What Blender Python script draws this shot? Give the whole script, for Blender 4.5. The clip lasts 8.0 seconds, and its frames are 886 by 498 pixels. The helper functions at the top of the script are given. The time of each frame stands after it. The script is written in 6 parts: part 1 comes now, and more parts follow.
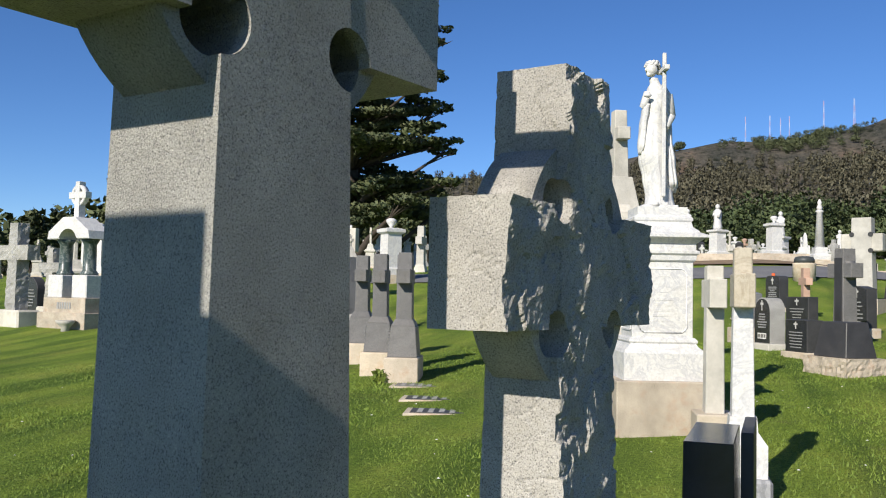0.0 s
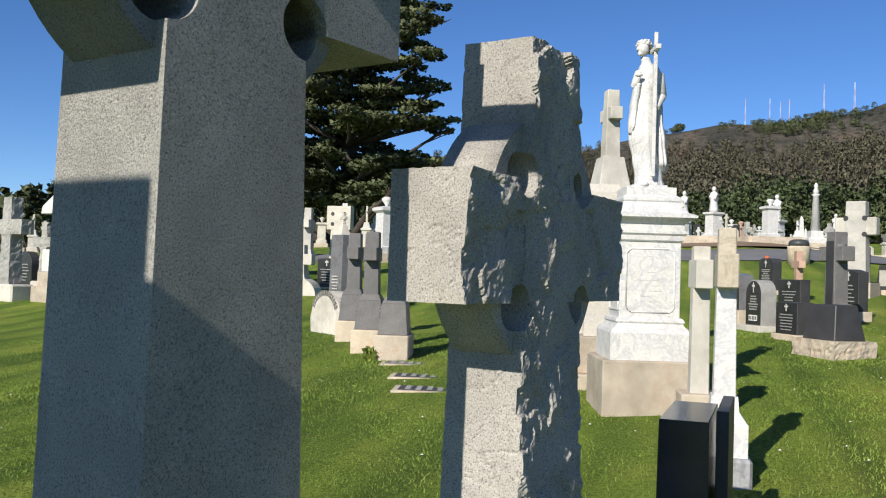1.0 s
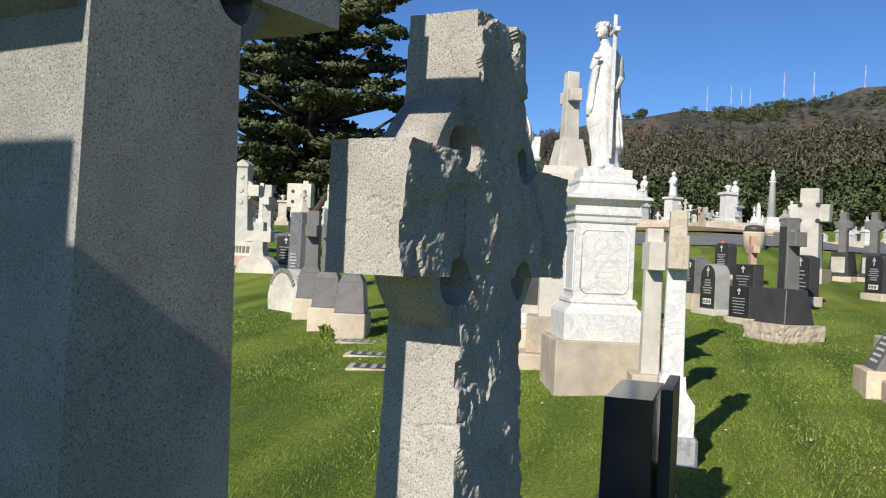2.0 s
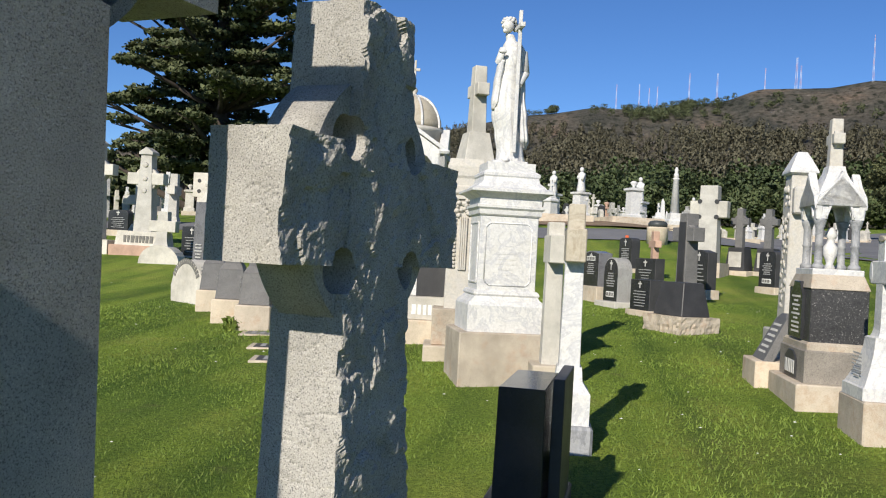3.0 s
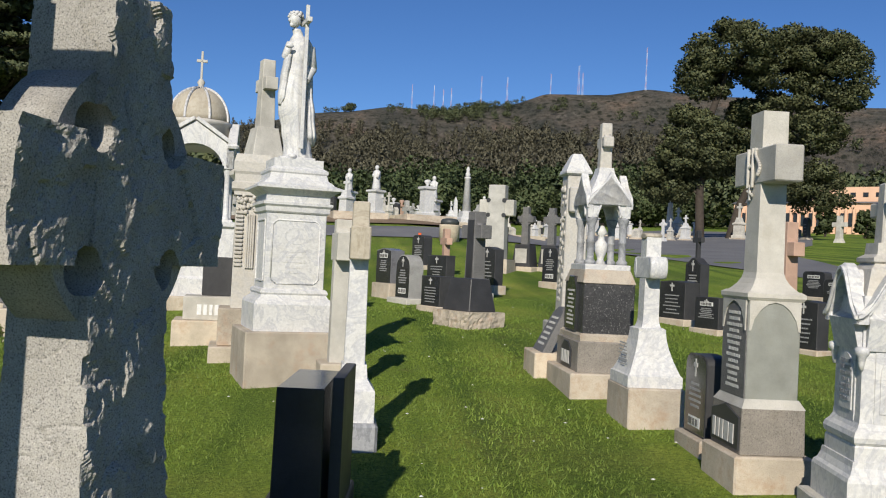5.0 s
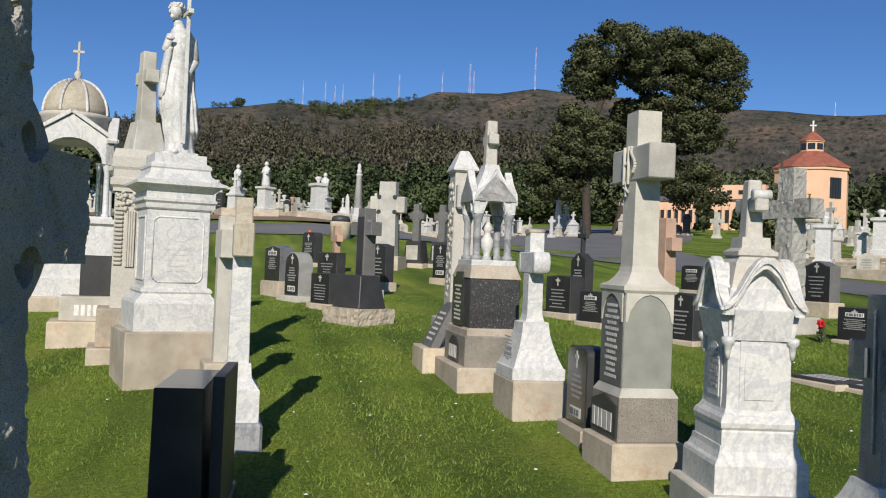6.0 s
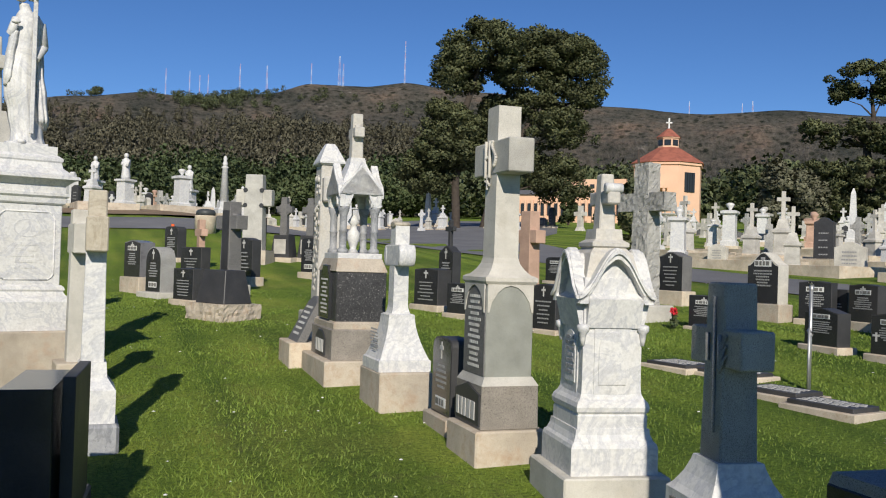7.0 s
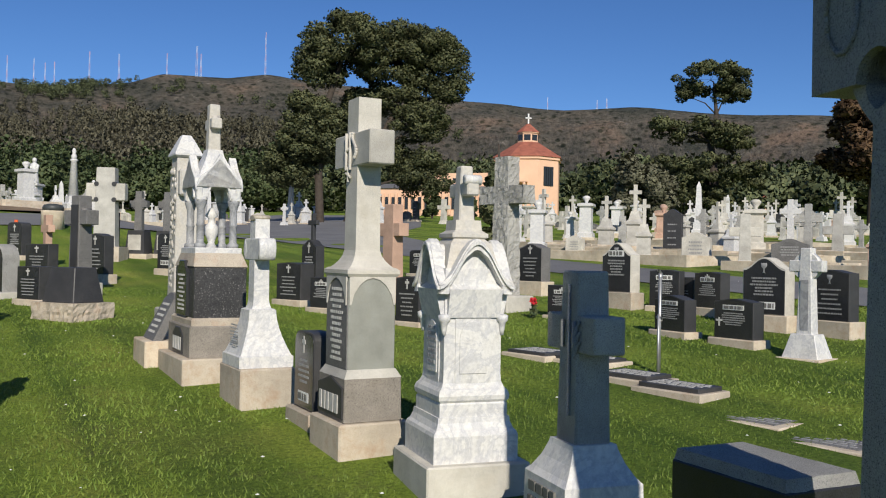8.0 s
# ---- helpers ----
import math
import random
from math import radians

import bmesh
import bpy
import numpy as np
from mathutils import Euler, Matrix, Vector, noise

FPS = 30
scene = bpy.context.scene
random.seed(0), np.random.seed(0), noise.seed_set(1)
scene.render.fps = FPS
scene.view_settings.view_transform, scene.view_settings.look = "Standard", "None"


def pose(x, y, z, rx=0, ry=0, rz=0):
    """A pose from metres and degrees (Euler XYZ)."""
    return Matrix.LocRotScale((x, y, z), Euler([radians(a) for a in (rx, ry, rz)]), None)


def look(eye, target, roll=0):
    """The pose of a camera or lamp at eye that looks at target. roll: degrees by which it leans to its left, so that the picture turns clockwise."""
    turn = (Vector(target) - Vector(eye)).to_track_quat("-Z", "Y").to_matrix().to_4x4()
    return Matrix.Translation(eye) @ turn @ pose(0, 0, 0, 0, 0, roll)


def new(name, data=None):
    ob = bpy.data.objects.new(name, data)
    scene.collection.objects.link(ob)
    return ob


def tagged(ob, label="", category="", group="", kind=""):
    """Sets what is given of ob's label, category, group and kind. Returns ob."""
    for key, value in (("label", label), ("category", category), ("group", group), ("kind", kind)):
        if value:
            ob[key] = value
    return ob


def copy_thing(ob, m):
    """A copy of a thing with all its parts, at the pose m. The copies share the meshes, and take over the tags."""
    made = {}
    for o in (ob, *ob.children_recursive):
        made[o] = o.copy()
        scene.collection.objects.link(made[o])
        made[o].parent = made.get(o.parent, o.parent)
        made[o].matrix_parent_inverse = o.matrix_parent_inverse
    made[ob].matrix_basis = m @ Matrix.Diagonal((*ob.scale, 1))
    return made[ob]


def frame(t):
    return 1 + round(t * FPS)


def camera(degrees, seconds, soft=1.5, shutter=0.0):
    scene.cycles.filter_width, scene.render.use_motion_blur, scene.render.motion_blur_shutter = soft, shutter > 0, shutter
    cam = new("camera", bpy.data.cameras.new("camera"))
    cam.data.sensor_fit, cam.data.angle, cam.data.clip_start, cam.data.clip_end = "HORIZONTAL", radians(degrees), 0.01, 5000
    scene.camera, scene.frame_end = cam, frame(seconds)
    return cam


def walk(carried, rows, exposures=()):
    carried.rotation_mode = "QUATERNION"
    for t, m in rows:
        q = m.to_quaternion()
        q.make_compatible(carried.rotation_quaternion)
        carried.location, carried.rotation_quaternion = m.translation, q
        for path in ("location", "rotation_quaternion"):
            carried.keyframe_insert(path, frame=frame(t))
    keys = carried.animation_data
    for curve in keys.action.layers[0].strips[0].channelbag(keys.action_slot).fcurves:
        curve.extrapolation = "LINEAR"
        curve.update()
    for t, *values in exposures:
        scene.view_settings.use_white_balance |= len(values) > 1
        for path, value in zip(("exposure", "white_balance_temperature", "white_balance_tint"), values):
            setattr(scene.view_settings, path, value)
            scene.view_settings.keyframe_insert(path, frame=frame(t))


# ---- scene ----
cam = camera(52.5, 8.0, soft=1.1)
PATH = [
    (0, (-0.270, -0.175, 1.688), (-0.406, 1.818, 1.790), 1.17),
    (0.5, (-0.221, -0.167, 1.679), (-0.362, 1.826, 1.757), 1.47),
    (1, (-0.177, -0.162, 1.672), (-0.307, 1.833, 1.729), 1.81),
    (2.3, (-0.089, -0.150, 1.652), (-0.087, 1.850, 1.665), 2.85),
    (2.5, (-0.066, -0.151, 1.656), (-0.027, 1.848, 1.669), 2.90),
    (3, (-0.039, -0.158, 1.649), (0.111, 1.837, 1.660), 3.15),
    (3.5, (-0.018, -0.143, 1.652), (0.251, 1.838, 1.665), 3.39),
    (4, (0.009, -0.132, 1.654), (0.391, 1.831, 1.672), 3.36),
    (5.5, (0.085, -0.143, 1.654), (0.781, 1.731, 1.686), 2.50),
    (6, (0.104, -0.168, 1.649), (0.916, 1.659, 1.682), 2.34),
    (6.5, (0.107, -0.211, 1.645), (1.043, 1.556, 1.677), 2.14),
    (7, (0.133, -0.209, 1.645), (1.198, 1.483, 1.674), 1.81),
    (7.5, (0.137, -0.216, 1.643), (1.328, 1.390, 1.669), 1.45),
    (8, (0.153, -0.218, 1.634), (1.460, 1.296, 1.657), 1.06),
]
walk(cam, [(t, look(eye, target, roll)) for t, eye, target, roll in PATH], exposures=[(0, 0.47), (2.5, 0.42), (4, 0.29), (5.5, 0.09), (7, 0.12), (8, 0.12)])

# ---- world and sun ----
SUN_AZ, SUN_EL = 28.2, 31.0       # shadows run to this bearing (degrees from +y towards +x)
world = bpy.data.worlds.new("sky")
scene.world = world
world.use_nodes = True
wn = world.node_tree
sky = wn.nodes.new("ShaderNodeTexSky")
sky.sky_type, sky.sun_disc = "NISHITA", False
sky.sun_elevation, sky.sun_rotation = radians(SUN_EL), radians(180 + SUN_AZ)
sky.air_density, sky.dust_density, sky.ozone_density, sky.altitude = 1.0, 0.0, 5.0, 2700
tone = wn.nodes.new("ShaderNodeHueSaturation")
tone.inputs["Saturation"].default_value, tone.inputs["Value"].default_value = 1.13, 1.16
tone.inputs["Hue"].default_value = 0.506
wn.links.new(sky.outputs[0], tone.inputs["Color"])
wn.links.new(tone.outputs[0], wn.nodes["Background"].inputs[0])
wn.nodes["Background"].inputs[1].default_value = 0.078
sun = new("sun", bpy.data.lights.new("sun", "SUN"))
sun.data.energy, sun.data.angle, sun.data.color = 4.6, radians(0.53), (1.0, 0.93, 0.82)
_sx, _sy = -math.sin(radians(SUN_AZ)) * math.cos(radians(SUN_EL)), -math.cos(radians(SUN_AZ)) * math.cos(radians(SUN_EL))
sun.matrix_world = look((_sx * 50, _sy * 50, math.sin(radians(SUN_EL)) * 50), (0, 0, 0))


# ---- materials ----
def nodes_of(name, rough=0.7, metal=0.0, spec=0.4):
    m = bpy.data.materials.new(name)
    m.use_nodes = True
    nt = m.node_tree
    b = nt.nodes["Principled BSDF"]
    b.inputs["Roughness"].default_value, b.inputs["Metallic"].default_value = rough, metal
    b.inputs["Specular IOR Level"].default_value = spec
    return m, nt, b


def noise_node(nt, scale, detail=4.0, rough=0.6, coord="Object"):
    tc = nt.nodes.new("ShaderNodeTexCoord")
    n = nt.nodes.new("ShaderNodeTexNoise")
    n.inputs["Scale"].default_value, n.inputs["Detail"].default_value, n.inputs["Roughness"].default_value = scale, detail, rough
    nt.links.new(tc.outputs[coord], n.inputs["Vector"])
    return n


def ramp(nt, src, stops):
    r = nt.nodes.new("ShaderNodeValToRGB")
    while len(r.color_ramp.elements) < len(stops):
        r.color_ramp.elements.new(0.5)
    for e, (p, c) in zip(r.color_ramp.elements, stops):
        e.position, e.color = p, (*c, 1)
    nt.links.new(src, r.inputs[0])
    return r


def mixc(nt, fac, a, b, mode="MIX"):
    m = nt.nodes.new("ShaderNodeMix")
    m.data_type, m.blend_type = "RGBA", mode
    for sock, val in ((0, fac), (6, a), (7, b)):
        if hasattr(val, "is_linked"):
            nt.links.new(val, m.inputs[sock])
        elif isinstance(val, tuple):
            m.inputs[sock].default_value = (*val, 1)
        else:
            m.inputs[sock].default_value = val
    return m.outputs[2]


def bump(nt, bsdf, src, strength, dist):
    b = nt.nodes.new("ShaderNodeBump")
    b.inputs["Strength"].default_value, b.inputs["Distance"].default_value = strength, dist
    nt.links.new(src, b.inputs["Height"])
    if bsdf.inputs["Normal"].is_linked:
        nt.links.new(bsdf.inputs["Normal"].links[0].from_socket, b.inputs["Normal"])
    nt.links.new(b.outputs[0], bsdf.inputs["Normal"])


def stone(name, base, dark, light, grain=260.0, stain=(0.25, 0.22, 0.17), stain_amt=0.35, rough=0.75, relief=0.25, rel_scale=60.0, spec=0.35):
    """Speckled stone: grain, blotches and weather stains, with a fine relief."""
    m, nt, b = nodes_of(name, rough, 0, spec)
    g = noise_node(nt, grain, 3, 0.7)
    sp = ramp(nt, g.outputs[0], [(0.36, dark), (0.47, base), (0.6, base), (0.7, light)])
    big = noise_node(nt, 2.3, 6, 0.65)
    bl = ramp(nt, big.outputs[0], [(0.35, (0.72, 0.71, 0.69)), (0.62, (1.06, 1.05, 1.03))])
    c = mixc(nt, 1.0, sp.outputs[0], bl.outputs[0], "MULTIPLY")
    st = noise_node(nt, 5.5, 8, 0.7)
    sr = ramp(nt, st.outputs[0], [(0.52, (0, 0, 0)), (0.75, (stain_amt,) * 3)])
    c = mixc(nt, sr.outputs[0], c, stain)
    oi = nt.nodes.new("ShaderNodeObjectInfo")
    vr = ramp(nt, oi.outputs["Random"], [(0.0, (0.86, 0.86, 0.87)), (1.0, (1.08, 1.06, 1.03))])
    c = mixc(nt, 1.0, c, vr.outputs[0], "MULTIPLY")
    nt.links.new(c, b.inputs["Base Color"])
    rr = ramp(nt, big.outputs[0], [(0.3, (rough * 0.85,) * 3), (0.7, (min(1, rough * 1.12),) * 3)])
    nt.links.new(rr.outputs[0], b.inputs["Roughness"])
    bump(nt, b, noise_node(nt, rel_scale, 6, 0.7).outputs[0], relief, 0.01)
    return m


def marble(name, base=(0.64, 0.63, 0.6), vein=(0.5, 0.5, 0.505), stain=(0.36, 0.33, 0.26), amt=0.38, rough=0.5):
    m, nt, b = nodes_of(name, rough, 0, 0.4)
    v = noise_node(nt, 2.6, 9, 0.62)
    v.inputs["Distortion"].default_value = 2.2
    c1 = ramp(nt, v.outputs[0], [(0.40, base), (0.485, vein), (0.52, base), (0.8, tuple(x * 0.9 for x in base))])
    s = noise_node(nt, 4.0, 9, 0.72)
    sr = ramp(nt, s.outputs[0], [(0.5, (0, 0, 0)), (0.78, (amt,) * 3)])
    c = mixc(nt, sr.outputs[0], c1.outputs[0], stain)
    f = noise_node(nt, 45, 4, 0.7)
    fr = ramp(nt, f.outputs[0], [(0.35, (0.86,) * 3), (0.6, (1.03,) * 3)])
    c = mixc(nt, 1.0, c, fr.outputs[0], "MULTIPLY")
    nt.links.new(c, b.inputs["Base Color"])
    bump(nt, b, noise_node(nt, 30, 6, 0.65).outputs[0], 0.18, 0.008)
    return m


def plain(name, col, rough=0.6, metal=0.0, var=0.18, scale=14.0, relief=0.1):
    m, nt, b = nodes_of(name, rough, metal)
    n = noise_node(nt, scale, 6, 0.65)
    r = ramp(nt, n.outputs[0], [(0.3, tuple(c * (1 - var) for c in col)), (0.7, tuple(min(1, c * (1 + var)) for c in col))])
    nt.links.new(r.outputs[0], b.inputs["Base Color"])
    bump(nt, b, noise_node(nt, scale * 6, 4, 0.6).outputs[0], relief, 0.004)
    return m


def leafy(name, dark, light, scale=0.6):
    m, nt, b = nodes_of(name, 0.65, 0, 0.25)
    g = nt.nodes.new("ShaderNodeNewGeometry")
    n = noise_node(nt, scale, 4, 0.6)
    c1 = ramp(nt, g.outputs["Random Per Island"], [(0.0, dark), (1.0, light)])
    c2 = ramp(nt, n.outputs[0], [(0.3, (0.65,) * 3), (0.7, (1.2,) * 3)])
    nt.links.new(mixc(nt, 1.0, c1.outputs[0], c2.outputs[0], "MULTIPLY"), b.inputs["Base Color"])
    return m


M = {}
M["granite_rough"] = stone("granite_rough", (0.46, 0.445, 0.41), (0.15, 0.148, 0.145), (0.72, 0.70, 0.65), 210, (0.33, 0.30, 0.22), 0.35, 0.88, 0.55, 120)
M["granite_grey"] = stone("granite_grey", (0.42, 0.42, 0.40), (0.16, 0.16, 0.165), (0.66, 0.65, 0.6), 230, (0.26, 0.24, 0.19), 0.3, 0.8, 1.0, 120)
M["granite_light"] = stone("granite_light", (0.55, 0.535, 0.485), (0.40, 0.39, 0.36), (0.72, 0.70, 0.64), 240, (0.40, 0.35, 0.26), 0.35, 0.75, 0.25, 70)
M["granite_mid"] = stone("granite_mid", (0.29, 0.305, 0.28), (0.2, 0.21, 0.2), (0.4, 0.41, 0.38), 260, (0.22, 0.21, 0.16), 0.3, 0.7, 0.2, 70)
M["granite_dark"] = stone("granite_dark", (0.17, 0.17, 0.17), (0.06, 0.06, 0.065), (0.34, 0.33, 0.32), 180, (0.14, 0.12, 0.09), 0.3, 0.6, 0.3, 60)
M["granite_brown"] = stone("granite_brown", (0.29, 0.265, 0.23), (0.13, 0.12, 0.11), (0.44, 0.41, 0.36), 150, (0.2, 0.17, 0.12), 0.35, 0.75, 0.3, 60)
M["granite_fleck"] = stone("granite_fleck", (0.055, 0.055, 0.057), (0.025, 0.025, 0.027), (0.42, 0.41, 0.39), 75, (0.12, 0.12, 0.12), 0.3, 0.4, 0.05, 60)
M["granite_polish"] = stone("granite_polish", (0.20, 0.20, 0.21), (0.12, 0.12, 0.13), (0.30, 0.30, 0.31), 260, (0.2, 0.2, 0.2), 0.1, 0.28, 0.02, 40, 0.5)
M["black_polish"] = stone("black_polish", (0.032, 0.034, 0.038), (0.018, 0.018, 0.021), (0.065, 0.066, 0.07), 320, (0.05, 0.05, 0.05), 0.25, 0.2, 0.02, 40, 0.5)
M["black_frost"] = stone("black_frost", (0.05, 0.051, 0.054), (0.03, 0.03, 0.032), (0.085, 0.085, 0.09), 260, (0.09, 0.085, 0.08), 0.35, 0.5, 0.1, 60)
M["concrete"] = stone("concrete", (0.57, 0.50, 0.40), (0.45, 0.39, 0.31), (0.66, 0.59, 0.49), 150, (0.36, 0.2, 0.1), 0.6, 0.9, 0.3, 50)
M["granite_tan"] = stone("granite_tan", (0.48, 0.425, 0.345), (0.28, 0.25, 0.21), (0.60, 0.54, 0.45), 140, (0.40, 0.21, 0.11), 0.5, 0.85, 0.35, 50)
M["pink_stone"] = stone("pink_stone", (0.52, 0.35, 0.265), (0.40, 0.27, 0.21), (0.60, 0.42, 0.33), 160, (0.34, 0.23, 0.17), 0.3, 0.8, 0.2, 60)
M["marble"] = marble("marble")
M["marble_old"] = marble("marble_old", (0.52, 0.49, 0.43), (0.48, 0.46, 0.42), (0.34, 0.28, 0.19), 0.55, 0.65)
M["stained_stone"] = marble("stained_stone", (0.46, 0.41, 0.32), (0.38, 0.33, 0.25), (0.3, 0.23, 0.13), 0.6, 0.7)
M["marble_grey"] = marble("marble_grey", (0.33, 0.335, 0.34), (0.22, 0.225, 0.235), (0.28, 0.26, 0.22), 0.4, 0.6)
M["column_dark"] = marble("column_dark", (0.05, 0.075, 0.07), (0.18, 0.2, 0.19), (0.03, 0.04, 0.04), 0.3, 0.3)
M["letters"] = plain("letters", (0.47, 0.46, 0.43), 0.75)
M["letters_grey"] = plain("letters_grey", (0.27, 0.27, 0.265), 0.7)
M["letters_dark"] = plain("letters_dark", (0.16, 0.155, 0.14), 0.8)
M["plate_white"] = plain("plate_white", (0.7, 0.69, 0.66), 0.6)
M["steel"] = plain("steel", (0.42, 0.42, 0.41), 0.45, 0.7)
M["orange"] = plain("orange", (0.72, 0.12, 0.03), 0.5)
M["red_flower"] = plain("red_flower", (0.55, 0.02, 0.03), 0.6)
M["bin_dark"] = plain("bin_dark", (0.05, 0.055, 0.055), 0.5)
M["bark"] = plain("bark", (0.05, 0.039, 0.03), 0.9, 0, 0.4, 3.0, 0.6)
M["pine_leaf"] = leafy("pine_leaf", (0.04, 0.055, 0.026), (0.15, 0.155, 0.068), 0.35)
M["cypress_leaf"] = leafy("cypress_leaf", (0.04, 0.058, 0.028), (0.135, 0.15, 0.068), 0.3)
M["shrub_leaf"] = leafy("shrub_leaf", (0.045, 0.07, 0.028), (0.11, 0.13, 0.055), 0.5)
M["olive_leaf"] = leafy("olive_leaf", (0.07, 0.075, 0.045), (0.16, 0.155, 0.1), 0.5)
M["rust_leaf"] = leafy("rust_leaf", (0.06, 0.035, 0.02), (0.14, 0.085, 0.04), 0.5)
M["bright_leaf"] = leafy("bright_leaf", (0.1, 0.16, 0.03), (0.22, 0.26, 0.05), 1.5)
M["stucco"] = plain("stucco", (0.72, 0.46, 0.31), 0.85, 0, 0.06, 0.6)
M["roof_tile"] = plain("roof_tile", (0.30, 0.10, 0.065), 0.85, 0, 0.3, 1.2, 0.4)
M["roof_grey"] = plain("roof_grey", (0.12, 0.12, 0.125), 0.8, 0, 0.15, 0.5)
M["glass_dark"] = plain("glass_dark", (0.025, 0.028, 0.03), 0.12)
M["mast_red"] = plain("mast_red", (0.55, 0.34, 0.33), 0.6)
M["mast_white"] = plain("mast_white", (0.6, 0.6, 0.62), 0.6)


def lawn_material():
    m, nt, b = nodes_of("lawn", 0.9, 0, 0.15)
    a = noise_node(nt, 0.55, 6, 0.6)
    c1 = ramp(nt, a.outputs[0], [(0.3, (0.115, 0.185, 0.029)), (0.5, (0.157, 0.228, 0.037)), (0.72, (0.23, 0.262, 0.06))])
    d = noise_node(nt, 30, 6, 0.8)
    c2 = ramp(nt, d.outputs[0], [(0.34, (0.36, 0.42, 0.33)), (0.6, (1.3, 1.25, 1.12))])
    c = mixc(nt, 1.0, c1.outputs[0], c2.outputs[0], "MULTIPLY")
    tc = nt.nodes.new("ShaderNodeTexCoord")
    mp = nt.nodes.new("ShaderNodeMapping")
    mp.vector_type = "TEXTURE"
    mp.inputs["Rotation"].default_value, mp.inputs["Scale"].default_value = (0, 0, radians(-12)), (0.75, 9, 1)
    stripe = nt.nodes.new("ShaderNodeTexNoise")
    stripe.inputs["Scale"].default_value, stripe.inputs["Detail"].default_value = 1.0, 2
    nt.links.new(tc.outputs["Object"], mp.inputs[0])
    nt.links.new(mp.outputs[0], stripe.inputs["Vector"])
    ms = ramp(nt, stripe.outputs[0], [(0.38, (0.6, 0.68, 0.64)), (0.6, (1.27, 1.21, 1.14))])
    c = mixc(nt, 1.0, c, ms.outputs[0], "MULTIPLY")
    dry = noise_node(nt, 1.7, 7, 0.7)
    dr = ramp(nt, dry.outputs[0], [(0.6, (0, 0, 0)), (0.74, (0.5,) * 3)])
    c = mixc(nt, dr.outputs[0], c, (0.15, 0.125, 0.06))
    nt.links.new(c, b.inputs["Base Color"])
    bump(nt, b, noise_node(nt, 26, 6, 0.8).outputs[0], 0.9, 0.05)
    return m


def hill_material():
    """Dry scrub: olive brush, red-brown bracken, pale rock outcrops and dark single bushes."""
    m, nt, b = nodes_of("hill_scrub", 0.95, 0, 0.05)
    a = noise_node(nt, 0.009, 9, 0.66, "UV")
    c1 = ramp(nt, a.outputs[0], [(0.34, (0.05, 0.053, 0.042)), (0.46, (0.088, 0.083, 0.066)), (0.56, (0.125, 0.108, 0.084)), (0.66, (0.19, 0.138, 0.1))])
    r = noise_node(nt, 0.03, 10, 0.78, "UV")
    rr = ramp(nt, r.outputs[0], [(0.59, (0, 0, 0)), (0.66, (0.6,) * 3)])
    c = mixc(nt, rr.outputs[0], c1.outputs[0], (0.3, 0.26, 0.215))
    s = noise_node(nt, 0.11, 9, 0.8, "UV")
    sr = ramp(nt, s.outputs[0], [(0.4, (0.3, 0.36, 0.31)), (0.47, (0.85,) * 3), (0.6, (1.3,) * 3)])
    c = mixc(nt, 1.0, c, sr.outputs[0], "MULTIPLY")
    p = nt.nodes.new("ShaderNodeTexVoronoi")
    tc = nt.nodes.new("ShaderNodeTexCoord")
    p.inputs["Scale"].default_value = 0.055
    nt.links.new(tc.outputs["UV"], p.inputs["Vector"])
    pr = ramp(nt, p.outputs["Distance"], [(0.16, (0.34, 0.4, 0.34)), (0.26, (1, 1, 1))])
    c = mixc(nt, 1.0, c, pr.outputs[0], "MULTIPLY")
    nt.links.new(c, b.inputs["Base Color"])
    bump(nt, b, noise_node(nt, 0.03, 8, 0.72, "UV").outputs[0], 0.9, 16.0)
    return m


def asphalt_material():
    m, nt, b = nodes_of("asphalt", 0.85, 0, 0.3)
    a = noise_node(nt, 0.4, 6, 0.6)
    c1 = ramp(nt, a.outputs[0], [(0.3, (0.13, 0.13, 0.135)), (0.7, (0.2, 0.197, 0.195))])
    d = noise_node(nt, 60, 4, 0.7)
    c2 = ramp(nt, d.outputs[0], [(0.3, (0.75,) * 3), (0.7, (1.15,) * 3)])
    nt.links.new(mixc(nt, 1.0, c1.outputs[0], c2.outputs[0], "MULTIPLY"), b.inputs["Base Color"])
    bump(nt, b, d.outputs[0], 0.4, 0.01)
    return m


M["lawn"], M["hill"], M["asphalt"] = lawn_material(), hill_material(), asphalt_material()
M["soil"] = plain("soil", (0.2, 0.14, 0.085), 0.95, 0, 0.3, 2.0, 0.5)
M["blade"] = leafy("blade", (0.115, 0.185, 0.027), (0.195, 0.255, 0.046), 0.8)
M["belt_leaf"] = leafy("belt_leaf", (0.038, 0.06, 0.027), (0.1, 0.128, 0.05), 0.08)
M["daisy"] = plain("daisy", (0.75, 0.75, 0.7), 0.8)


# ---- the lie of the land ----
def smooth(t):
    t = min(max(t, 0.0), 1.0)
    return t * t * (3 - 2 * t)


def ground(x, y):
    """Height of the lawn: a hillside that climbs gently away, with a low terrace further back."""
    return 0.04611 * x + 0.03912 * y + 1.5 * smooth((y - 17) / 27) * smooth((22 - x) / 12)


# ---- mesh helpers ----
def link_mesh(name, bm, mat):
    me = bpy.data.meshes.new(name)
    bm.normal_update()
    bm.to_mesh(me)
    bm.free()
    me.materials.append(M[mat] if isinstance(mat, str) else mat)
    return me


